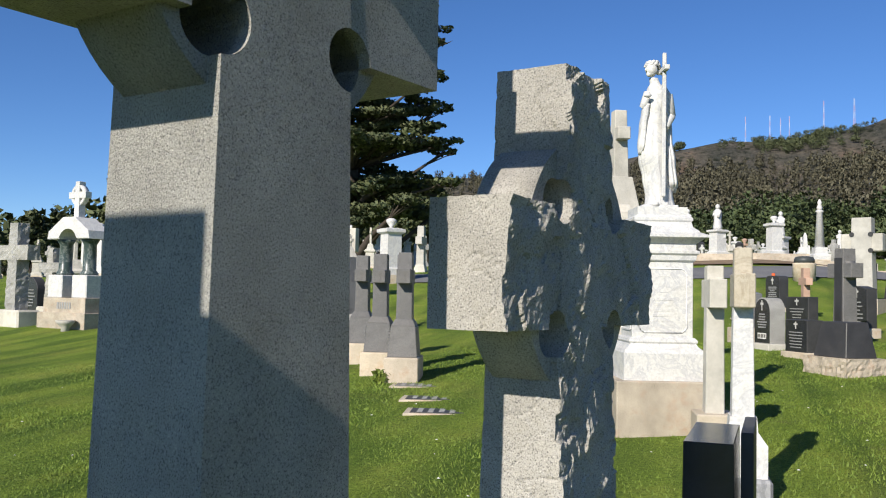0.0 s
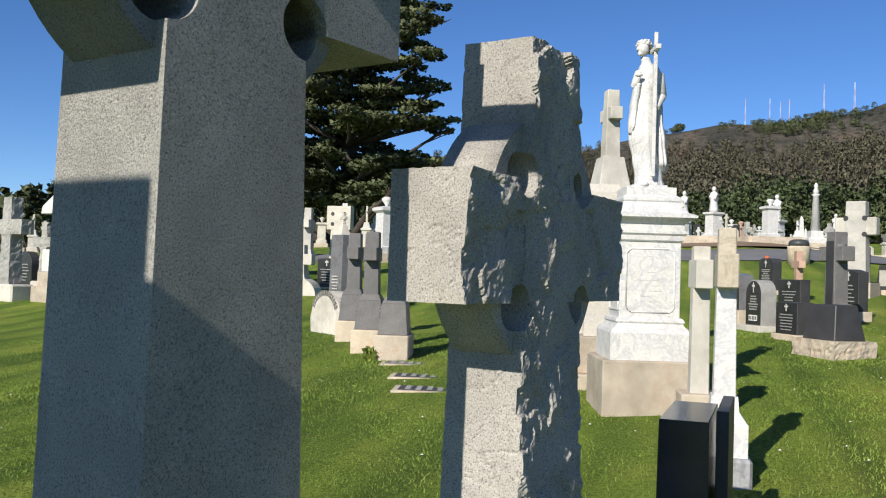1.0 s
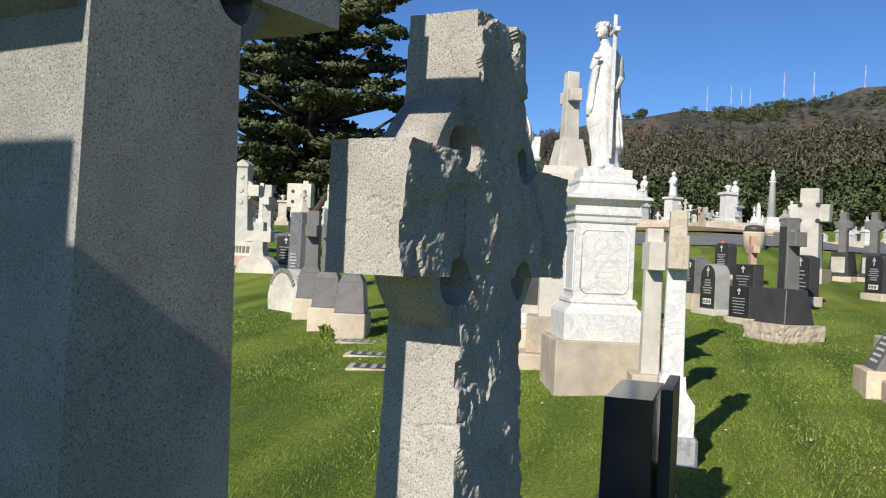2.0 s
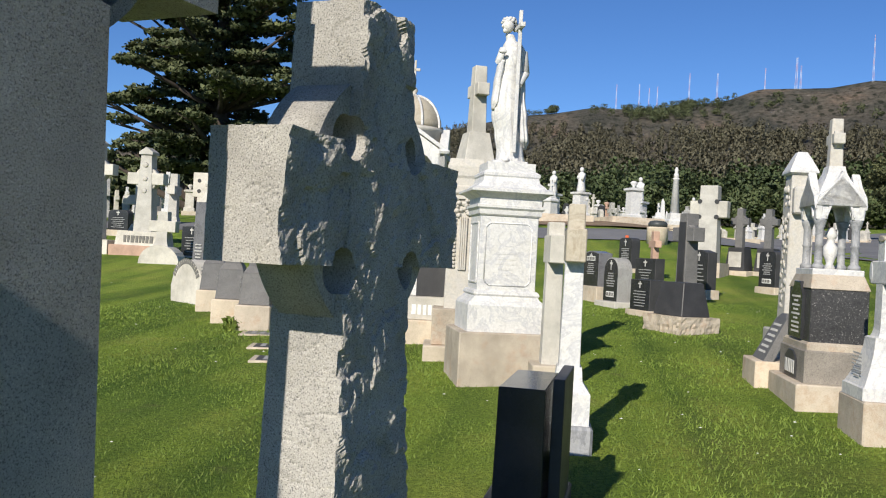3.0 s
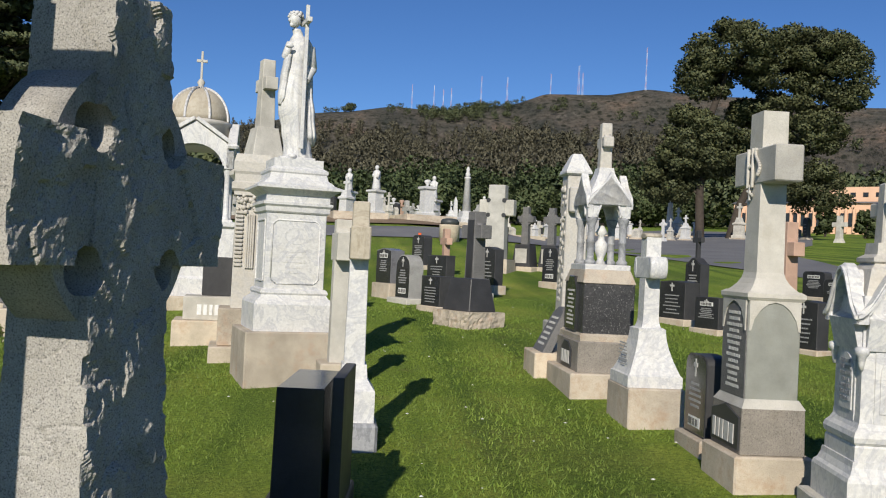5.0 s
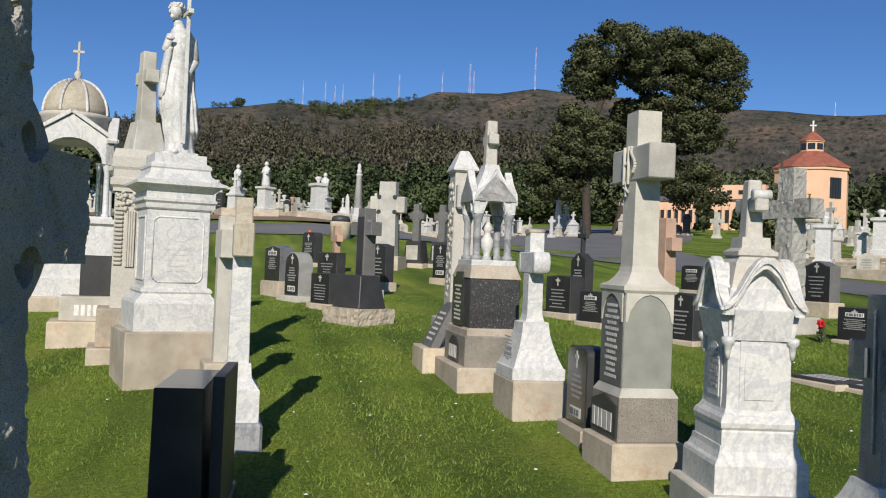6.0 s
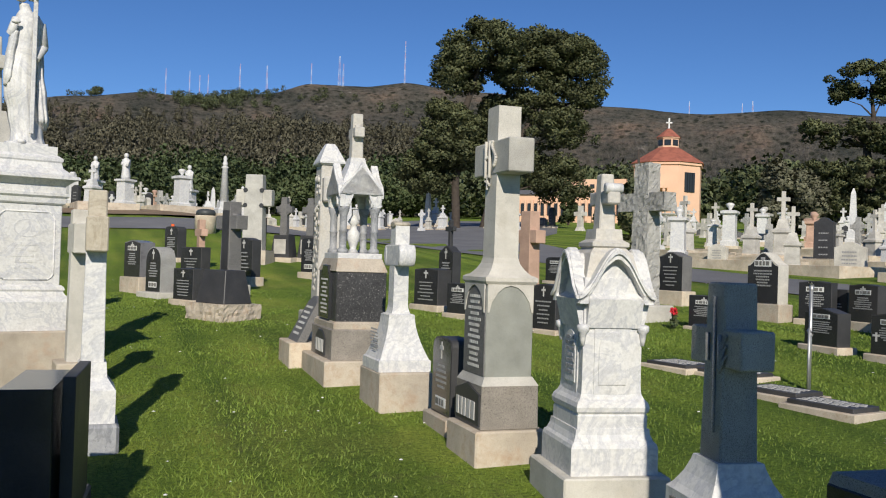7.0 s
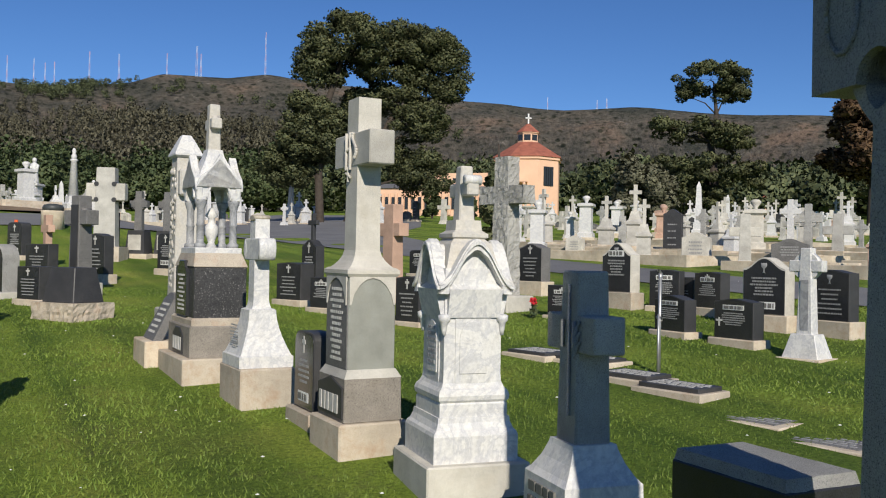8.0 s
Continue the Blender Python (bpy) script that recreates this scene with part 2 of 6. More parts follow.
def part(name, bm, mat, parent, label=""):
    ob = new(name, link_mesh(name, bm, mat))
    ob.parent = parent
    if name in ("inscription", "name", "fluting", "carved_leaves", "carving", "interlace", "monogram", "palm_relief", "panel_border", "side_panel_border"):
        tagged(ob, kind="stuff")
    if label:
        tagged(ob, label)
    return ob


def thing(name, x, y, rz, label, category, group="", kind="", z=None, lean=(0, 0)):
    ob = new(name)
    ob.matrix_basis = pose(x, y, ground(x, y) - 0.012 if z is None else z, lean[0], lean[1], rz)
    ob.empty_display_size = 0.1
    return tagged(ob, label, category, group, kind)


def block(w, d, h, z=0.0, x=0.0, y=0.0, top=None, bev=0.008, bm=None):
    """A box with its underside's middle at (x, y, z); top gives another size for its upper face; edges are worn round."""
    own = bmesh.new()
    tw, td = top or (w, d)
    vs = [own.verts.new((x + sx * a / 2, y + sy * c / 2, z + zz)) for zz, a, c in ((0, w, d), (h, tw, td)) for sx, sy in ((-1, -1), (1, -1), (1, 1), (-1, 1))]
    for f in ((3, 2, 1, 0), (4, 5, 6, 7), (0, 1, 5, 4), (1, 2, 6, 5), (2, 3, 7, 6), (3, 0, 4, 7)):
        own.faces.new([vs[i] for i in f])
    if bev:
        bmesh.ops.bevel(own, geom=list(own.edges), offset=min(bev, 0.3 * min(w, d, h, tw or w, td or d)), segments=1, affect="EDGES")
    if bm is None:
        return own
    join(bm, own)
    return bm


def join(bm, other):
    me = bpy.data.meshes.new("tmp")
    other.to_mesh(me)
    other.free()
    bm.from_mesh(me)
    bpy.data.meshes.remove(me)
    return bm


def rings(profile, n=4, square=True, ratio=1.0, bm=None, x=0.0, y=0.0, flute=0.0):
    """A turned or square-plan form from (half width, height) pairs; ratio is depth to width."""
    bm = bm or bmesh.new()
    loops = []
    for r, z in profile:
        if square:
            pts = [(-r, -r * ratio), (r, -r * ratio), (r, r * ratio), (-r, r * ratio)]
        else:
            pts = [(r * (1 - flute * (i % 2)) * math.cos(2 * math.pi * i / n), r * (1 - flute * (i % 2)) * math.sin(2 * math.pi * i / n) * ratio) for i in range(n)]
        loops.append([bm.verts.new((x + a, y + b, z)) for a, b in pts])
    k = len(loops[0])
    for lo, hi in zip(loops, loops[1:]):
        for i in range(k):
            f = bm.faces.new((lo[i], lo[(i + 1) % k], hi[(i + 1) % k], hi[i]))
            f.smooth = not square
    bm.faces.new(loops[0][::-1])
    bm.faces.new(loops[-1])
    return bm


def slab(outline, y0, y1, bm=None, bev=0.006):
    """An upright plate: an outline in x and z, given counter-clockwise seen from the front (-y), from y0 (front) to y1."""
    own = bmesh.new()
    a = [own.verts.new((x, y0, z)) for x, z in outline]
    b = [own.verts.new((x, y1, z)) for x, z in outline]
    own.faces.new(a)
    own.faces.new(b[::-1])
    for i in range(len(a)):
        j = (i + 1) % len(a)
        own.faces.new((a[j], a[i], b[i], b[j]))
    if bev:
        rim = [e for e in own.edges if abs(e.verts[0].co.y - e.verts[1].co.y) < 1e-6]
        bmesh.ops.bevel(own, geom=rim, offset=bev, segments=1, affect="EDGES")
    return own if bm is None else join(bm, own)


def arch(w, h, rise, n=14, z=0.0, kind="round"):
    """Outline of a headstone: straight sides and a curved head."""
    pts = [(-w / 2, z), (w / 2, z)]
    for i in range(n + 1):
        t = i / n
        if kind == "round":
            a = math.pi * t
            pts.append((w / 2 * math.cos(a), z + h - rise + rise * math.sin(a)))
        elif kind == "serp":
            pts.append((w / 2 - w * t, z + h - rise + rise * (0.5 - 0.5 * math.cos(2 * math.pi * t)) ** 1.0))
        else:
            a = math.pi * t
            sx = math.copysign(abs(math.cos(a)) ** 0.45, math.cos(a))
            pts.append((w / 2 * sx, z + h - rise + rise * math.sin(a) ** 0.6))
    return pts


def pierce(bm, holes, y0, y1, n=28):
    """Round holes (x, z, radius) cut through a plate from front to back."""
    work = new("work", link_mesh("work", bm, "granite_grey"))
    tools = []
    for x, z, r in holes:
        t = bmesh.new()
        bmesh.ops.create_cone(t, cap_ends=True, segments=n, radius1=r, radius2=r, depth=y1 - y0)
        bmesh.ops.transform(t, matrix=Matrix.Translation((x, (y0 + y1) / 2, z)) @ Matrix.Rotation(math.pi / 2, 4, "X"), verts=t.verts)
        tool = new("tool", link_mesh("tool", t, "granite_grey"))
        tools.append(tool)
        mod = work.modifiers.new("cut", "BOOLEAN")
        mod.operation, mod.solver, mod.object = "DIFFERENCE", "EXACT", tool
    me = bpy.data.meshes.new_from_object(work.evaluated_get(bpy.context.evaluated_depsgraph_get()))
    out = bmesh.new()
    out.from_mesh(me)
    for o in (work, *tools):
        bpy.data.objects.remove(o)
    bpy.data.meshes.remove(me)
    return out


def ring_plate(r0, r1, y0, y1, cx, cz, n=40, bm=None):
    bm = bm or bmesh.new()
    vs = [[bm.verts.new((cx + r * math.cos(2 * math.pi * i / n), y, cz + r * math.sin(2 * math.pi * i / n))) for i in range(n)] for r, y in ((r0, y0), (r1, y0), (r1, y1), (r0, y1))]
    for k in range(4):
        a, b = vs[k], vs[(k + 1) % 4]
        for i in range(n):
            j = (i + 1) % n
            f = bm.faces.new((a[i], b[i], b[j], a[j]))
            f.smooth = k in (1, 3)
    bmesh.ops.recalc_face_normals(bm, faces=list(bm.faces))
    return bm


def bars(rows, y, bm=None, thick=0.003, seed=1):
    """Lines of unreadable lettering: rows of (middle x, z, width, height) as short raised strokes."""
    bm = bm or bmesh.new()
    rnd = random.Random(seed)
    for cx, z, w, h in rows:
        x = cx - w / 2
        lo, hi, gap = (0.3, 0.55, 0.16) if h >= 0.07 else (0.5, 1.9, 0.3)
        while x < cx + w / 2 - h * 0.2:
            k = min(h * rnd.uniform(lo, hi), cx + w / 2 - x)
            block(k, thick, h, z, x + k / 2, y, bev=0, bm=bm)
            x += k + h * rnd.uniform(gap, gap * 1.4)
    return bm


def limb(bm, a, b, r0, r1, n=7):
    a, b = Vector(a), Vector(b)
    q = (b - a).to_track_quat("Z", "Y")
    lo = [bm.verts.new(a + q @ Vector((r0 * math.cos(2 * math.pi * i / n), r0 * math.sin(2 * math.pi * i / n), 0))) for i in range(n)]
    hi = [bm.verts.new(b + q @ Vector((r1 * math.cos(2 * math.pi * i / n), r1 * math.sin(2 * math.pi * i / n), 0))) for i in range(n)]
    for i in range(n):
        f = bm.faces.new((lo[i], lo[(i + 1) % n], hi[(i + 1) % n], hi[i]))
        f.smooth = True
    bm.faces.new(hi)
    return bm


def ball(bm, c, r, sub=2, squash=(1, 1, 1)):
    own = bmesh.new()
    bmesh.ops.create_icosphere(own, subdivisions=sub, radius=1.0)
    for v in own.verts:
        v.co = Vector((c[0] + v.co.x * r * squash[0], c[1] + v.co.y * r * squash[1], c[2] + v.co.z * r * squash[2]))
    for f in own.faces:
        f.smooth = True
    return join(bm, own)


def tri_object(name, verts, faces, mat, parent=None, kind="", normals=None):
    me = bpy.data.meshes.new(name)
    me.from_pydata(verts, [], faces)
    if normals is not None:
        me.polygons.foreach_set("use_smooth", [True] * len(faces))
        me.normals_split_custom_set_from_vertices(normals)
    me.materials.append(M[mat])
    ob = new(name, me)
    ob.parent = parent
    if kind:
        tagged(ob, kind=kind)
    return ob


# ---- ground, road, hills ----
def polar(r, az):
    return r * math.sin(radians(az)), r * math.cos(radians(az))


def build_ground():
    bm = bmesh.new()
    radii = [0.0] + [0.6 * 1.16 ** i for i in range(60)]
    n = 120
    loops = []
    for r in radii[1:]:
        row = []
        for i in range(n):
            x, y = polar(r, 360 * i / n)
            k = min(1.0, 260 / r)
            z = ground(x * k, y * k) + (0.012 * noise.noise((x * 0.7, y * 0.7, 0)) if r < 60 else 0)
            row.append(bm.verts.new((x, y, z)))
        loops.append(row)
    c = bm.verts.new((0, 0, ground(0, 0)))
    for i in range(n):
        bm.faces.new((c, loops[0][(i + 1) % n], loops[0][i]))
    for lo, hi in zip(loops, loops[1:]):
        for i in range(n):
            j = (i + 1) % n
            bm.faces.new((lo[i], lo[j], hi[j], hi[i]))
    bmesh.ops.recalc_face_normals(bm, faces=list(bm.faces))
    for f in bm.faces:
        f.smooth = True
    ob = new("ground", link_mesh("ground", bm, "lawn"))
    tagged(ob, "mown green cemetery lawn on a gentle slope", "lawn", kind="structure")


def strip(name, line, mat, label, category, lift=0.02, step=1.0):
    """A sheet that follows the land between two edges given as rows of (left point, right point)."""
    bm = bmesh.new()
    rows = []
    for (a0, b0), (a1, b1) in zip(line, line[1:]):
        k = max(2, int((Vector(a1) - Vector(a0)).length / step))
        for i in range(k):
            t = i / k
            rows.append((Vector(a0).lerp(Vector(a1), t), Vector(b0).lerp(Vector(b1), t)))
    rows.append((Vector(line[-1][0]), Vector(line[-1][1])))
    grid = []
    for a, b in rows:
        grid.append([bm.verts.new((p.x, p.y, ground(p.x, p.y) + lift)) for p in (a.lerp(b, i / 6) for i in range(7))])
    for r0, r1 in zip(grid, grid[1:]):
        for i in range(6):
            bm.faces.new((r0[i], r0[i + 1], r1[i + 1], r1[i]))
    bmesh.ops.recalc_face_normals(bm, faces=list(bm.faces))
    if sum(f.normal.z for f in bm.faces) < 0:
        bmesh.ops.reverse_faces(bm, faces=list(bm.faces))
    ob = new(name, link_mesh(name, bm, mat))
    return tagged(ob, label, category, kind="structure")


build_ground()
strip("road", [((14.2, -2), (17.6, -2)), ((15.7, 9), (19.0, 9)), ((17.0, 16.5), (20.2, 16.5)), ((17.9, 24), (21.4, 23)), ((17.6, 30), (25.5, 30)),
               ((15.5, 40), (31, 40)), ((17, 52), (43, 52)), ((38, 80), (66, 80)), ((70, 118), (84, 110))], "asphalt",
      "worn grey asphalt cemetery road", "road")
strip("road_branch", [((18, 29.5), (18.5, 40)), ((10, 31.5), (11, 36)), ((-2, 33), (-2, 36.5)), ((-20, 35), (-20, 38))], "asphalt", "narrow grey asphalt lane", "road", 0.03)
strip("soil_bed", [((1, 39.2), (1, 43.5)), ((8, 37.5), (9, 42)), ((13.5, 37), (14, 41)), ((18, 41.5), (18.5, 45))], "soil", "bare brown earth bank beside the lane", "soil", 0.05)

RIDGE = [(-60, 2.3), (-24, 2.6), (-19, 4.2), (-12, 6.2), (-2.3, 7.5), (3.8, 7.9), (9.8, 9.15), (13.5, 9.75), (16.4, 9.6), (20.9, 10.1), (23.4, 10.85), (27, 10.9), (29.5, 11.25), (34, 10.8), (42.6, 10.0), (48.4, 9.5), (52.6, 9.6), (59.7, 9.0), (67, 8.6), (110, 6.5)]


def ridge(az):
    for (a0, e0), (a1, e1) in zip(RIDGE, RIDGE[1:]):
        if a0 <= az <= a1:
            return e0 + (e1 - e0) * smooth((az - a0) / (a1 - a0)) * 0.5 + (e1 - e0) * (az - a0) / (a1 - a0) * 0.5
    return 6.0


HILL_R0, HILL_R1 = 285.0, 1600.0


def hill_point(az, s):
    """A place on the hillside: bearing and how far up (0 foot, 1 ridge)."""
    r = HILL_R0 + (HILL_R1 - HILL_R0) * s
    x, y = polar(r, az)
    k = 260 / r
    z0 = ground(x * k, y * k) - 3
    z1 = 1.65 + HILL_R1 * math.tan(radians(ridge(az)))
    f = 0.42 * s + 0.58 * s * s * (1.9 - 0.9 * s)
    fold = noise.fractal((x * 0.0035, y * 0.0035, 3.1), 1.0, 2.0, 5)
    gully = abs(noise.noise((az * 0.22, s * 1.3, 7.7)))
    return x, y, z0 + (z1 - z0) * f + fold * 34 * s * (1.12 - s) + (gully - 0.25) * 60 * s * (1 - s)


def build_hills():
    bm = bmesh.new()
    azs = [-75 + 0.25 * i for i in range(741)]
    ss = [i / 60 for i in range(61)]
    grid = [[bm.verts.new(hill_point(a, s)) for a in azs] for s in ss]
    back = []
    for a in azs:
        x, y = polar(HILL_R1 + 500, a)
        back.append(bm.verts.new((x, y, 60)))
    grid.append(back)
    for lo, hi in zip(grid, grid[1:]):
        for i in range(len(azs) - 1):
            f = bm.faces.new((lo[i], lo[i + 1], hi[i + 1], hi[i]))
            f.smooth = True
    bmesh.ops.recalc_face_normals(bm, faces=list(bm.faces))
    uv = bm.loops.layers.uv.new("slope")
    for f in bm.faces:
        for l in f.loops:
            p = l.vert.co
            l[uv].uv = (math.atan2(p.x, p.y) * 1300, p.z)
    ob = new("hill", link_mesh("hill", bm, "hill"))
    tagged(ob, "long dry brown hillside with scrub and rock", "hill", kind="structure")


build_hills()


# ---- trees ----
def tufts(lumps, count, size, seed, flat=0.35):
    """Needle tufts over lumps (x, y, z, rx, ry, rz): small crossed blades, thick on the outside with gaps between."""
    rnd = np.random.RandomState(seed)
    vol = np.array([l[3] * l[5] + l[3] * l[4] for l in lumps])
    per = np.maximum(8, (count * vol / vol.sum()).astype(int))
    P, D = [], []
    for l, k in zip(lumps, per):
        d = rnd.normal(size=(k, 3))
        d /= np.linalg.norm(d, axis=1)[:, None]
        rad = rnd.uniform(0.45, 1.05, k) ** 0.6
        wob = 1 + 0.22 * np.sin(d[:, 0] * 7 + seed) * np.cos(d[:, 2] * 6 + l[0])
        P.append(np.array(l[:3]) + d * np.array(l[3:6]) * (rad * wob)[:, None])
        D.append(d)
    P, D = np.concatenate(P), np.concatenate(D)
    n = len(P)
    V, F, N = [], [], []
    for c in range(2):
        a = rnd.normal(size=(n, 3)) + D * 0.7
        a[:, 2] = a[:, 2] * flat + 0.25
        a /= np.linalg.norm(a, axis=1)[:, None]
        b = np.cross(a, rnd.normal(size=(n, 3)))
        b /= np.linalg.norm(b, axis=1)[:, None] + 1e-9
        s = size * rnd.uniform(0.6, 1.35, n)[:, None]
        quad = np.stack([P - a * s * 0.5 - b * s * 0.3, P + a * s * 0.1 - b * s * 0.45, P + a * s * 0.75, P + b * s * 0.45], 1)
        g = np.cross(a, b)
        g /= np.linalg.norm(g, axis=1)[:, None] + 1e-9
        turned = (g * D).sum(1) < 0
        quad[turned] = quad[turned][:, ::-1]
        g[turned] *= -1
        soft = D + 0.45 * g
        soft /= np.linalg.norm(soft, axis=1)[:, None] + 1e-9
        V.append(quad.reshape(-1, 3))
        N.append(np.repeat(soft, 4, 0))
        F.append(np.arange(n * 4).reshape(-1, 4) + c * n * 4)
    return np.concatenate(V).tolist(), np.concatenate(F).tolist(), np.concatenate(N).tolist()


def tree(name, x, y, label, lumps, trunk, count, size, leaf="pine_leaf", seed=1, limbs=None, z=None, rz=0):
    """A tree at (x, y): trunk as rows of (dx, dy, height, radius), lumps of foliage, and limbs from the trunk to the places in limbs (or to each lump)."""
    ob = thing(name, x, y, rz, label, "tree", z=z)
    bm = bmesh.new()
    for a, b in zip(trunk, trunk[1:]):
        limb(bm, a[:3], b[:3], a[3], b[3], 9)
    part("trunk", bm, "bark", ob)
    rnd = random.Random(seed)
    for l in (lumps if limbs is None else limbs):
        bm = bmesh.new()
        t = min(trunk, key=lambda p: abs(p[2] - (l[2] - 0.35 * abs(l[0] - p[0]) - 0.5)))
        mid = [(t[i] + l[i]) / 2 + rnd.uniform(-0.3, 0.3) for i in range(3)]
        r = max(0.05, t[3] * 0.4)
        limb(bm, t[:3], mid, r, r * 0.65)
        limb(bm, mid, l[:3], r * 0.65, r * 0.25)
        for k in range(5):
            e = [l[i] + rnd.uniform(-0.8, 0.8) * l[3 + i] for i in range(3)]
            limb(bm, [0.6 * l[i] + 0.4 * mid[i] for i in range(3)], e, r * 0.3, r * 0.08, 5)
        part("branch", bm, "bark", ob)
    v, f, nr = tufts(lumps, count, size, seed)
    tri_object("crown", v, f, leaf, ob, normals=nr)
    return ob


def clumps(masses, seed, r0=0.7, r1=1.25, dense=4.2):
    """Fist-sized cushions that fill the larger masses (x, y, z, rx, ry, rz) of a pine's crown, thickest on top."""
    rnd = random.Random(seed)
    out = []
    for x, y, z, rx, ry, rz in masses:
        for i in range(int(dense * (rx * rz + rx * ry * 0.5)) + 4):
            a, u = rnd.uniform(0, 6.283), rnd.uniform(-0.78, 1.0)
            k = math.sqrt(max(0.0, 1 - u * u)) * rnd.uniform(0.6, 1.06)
            r = rnd.uniform(r0, r1)
            out.append((x + rx * k * math.cos(a), y + ry * k * math.sin(a), z + rz * u * rnd.uniform(0.75, 1.02), r, r, r * rnd.uniform(0.5, 0.78)))
    return out


def tiers(seed, z0, z1, step, reach, top, r=1.0):
    """Flat sprays along level boughs, tier over tier, with air between them; also the bough ends."""
    rnd = random.Random(seed)
    out, ends = [], []
    z = z0
    while z < z1:
        t = (z - z0) / (z1 - z0)
        k = reach * (1 - t + t * top) * (0.8 + 0.2 * min(1, t * 5))
        n, a0 = rnd.randint(4, 6), rnd.uniform(0, 6.28)
        for i in range(n):
            a = a0 + i * 6.28 / n + rnd.uniform(-0.4, 0.4)
            length, rise = k * rnd.uniform(0.55, 1.1), rnd.uniform(-0.1, 0.16)
            zz = z + rnd.uniform(-0.35, 0.35)
            for s in (0.3, 0.5, 0.68, 0.85, 1.0):
                d = length * s
                rr = r * rnd.uniform(0.6, 1.15) * (1.1 - 0.35 * s)
                out.append((math.cos(a) * d + rnd.uniform(-0.4, 0.4), math.sin(a) * d + rnd.uniform(-0.4, 0.4), zz + rise * d + rnd.uniform(-0.2, 0.2), rr, rr, rr * rnd.uniform(0.22, 0.42)))
            ends.append((math.cos(a) * length, math.sin(a) * length, zz + rise * length - 0.15, 0.8, 0.8, 0.2))
        z += step * rnd.uniform(0.8, 1.25)
    return out, ends


def pads(seed, n, h0, h1, reach, thick, top_r=0.45, lean=0.0, cy=1.0):
    """Flat layered cushions of foliage, as cypress and pine carry them."""
    rnd = random.Random(seed)
    out = []
    for i in range(n):
        t = i / (n - 1)
        a = i * 2.4 + rnd.uniform(-0.5, 0.5)
        z = h0 + (h1 - h0) * t + rnd.uniform(-0.4, 0.4)
        k = (1 - t) * 1.0 + t * top_r
        k *= rnd.uniform(0.55, 1.05) * (0.75 + 0.25 * math.sin(min(1, t * 3) * 1.57))
        rr = reach * rnd.uniform(0.26, 0.42) * (0.75 + 0.4 * (1 - t))
        out.append((math.cos(a) * reach * k * 0.75 + lean * t, math.sin(a) * reach * k * 0.75 * cy, z, rr, rr, thick * rnd.uniform(0.7, 1.3)))
    return out


def woods(name, label, spots, hmin, hmax, leaf, seed, tuft, per, slim=0.42, kind="stuff", upright=0.6):
    """Far trees as one mass: each a trunk-high cloud of leaf clumps over its own spot."""
    rnd = random.Random(seed)
    lumps = []
    for x, y, z in spots:
        h = rnd.uniform(hmin, hmax)
        r = h * slim * rnd.uniform(0.75, 1.2)
        lumps.append((x, y, z + h * 0.55, r, r, h * 0.48))
        for k in range(2):
            a = rnd.uniform(0, 6.28)
            lumps.append((x + math.cos(a) * r * 0.6, y + math.sin(a) * r * 0.6, z + h * rnd.uniform(0.35, 0.85), r * 0.6, r * 0.6, h * 0.2))
    v, f, nr = tufts(lumps, per * len(spots), tuft, seed, upright)
    ob = tri_object(name, v, f, leaf, normals=nr)
    return tagged(ob, label, "woods", kind=kind)


def spot(az, r, lift=0.0):
    x, y = polar(r, az)
    k = min(1.0, 260 / r)
    return x, y, ground(x * k, y * k) + lift


def hill_spot(az, s):
    x, y, z = hill_point(az, s)
    return x, y, z


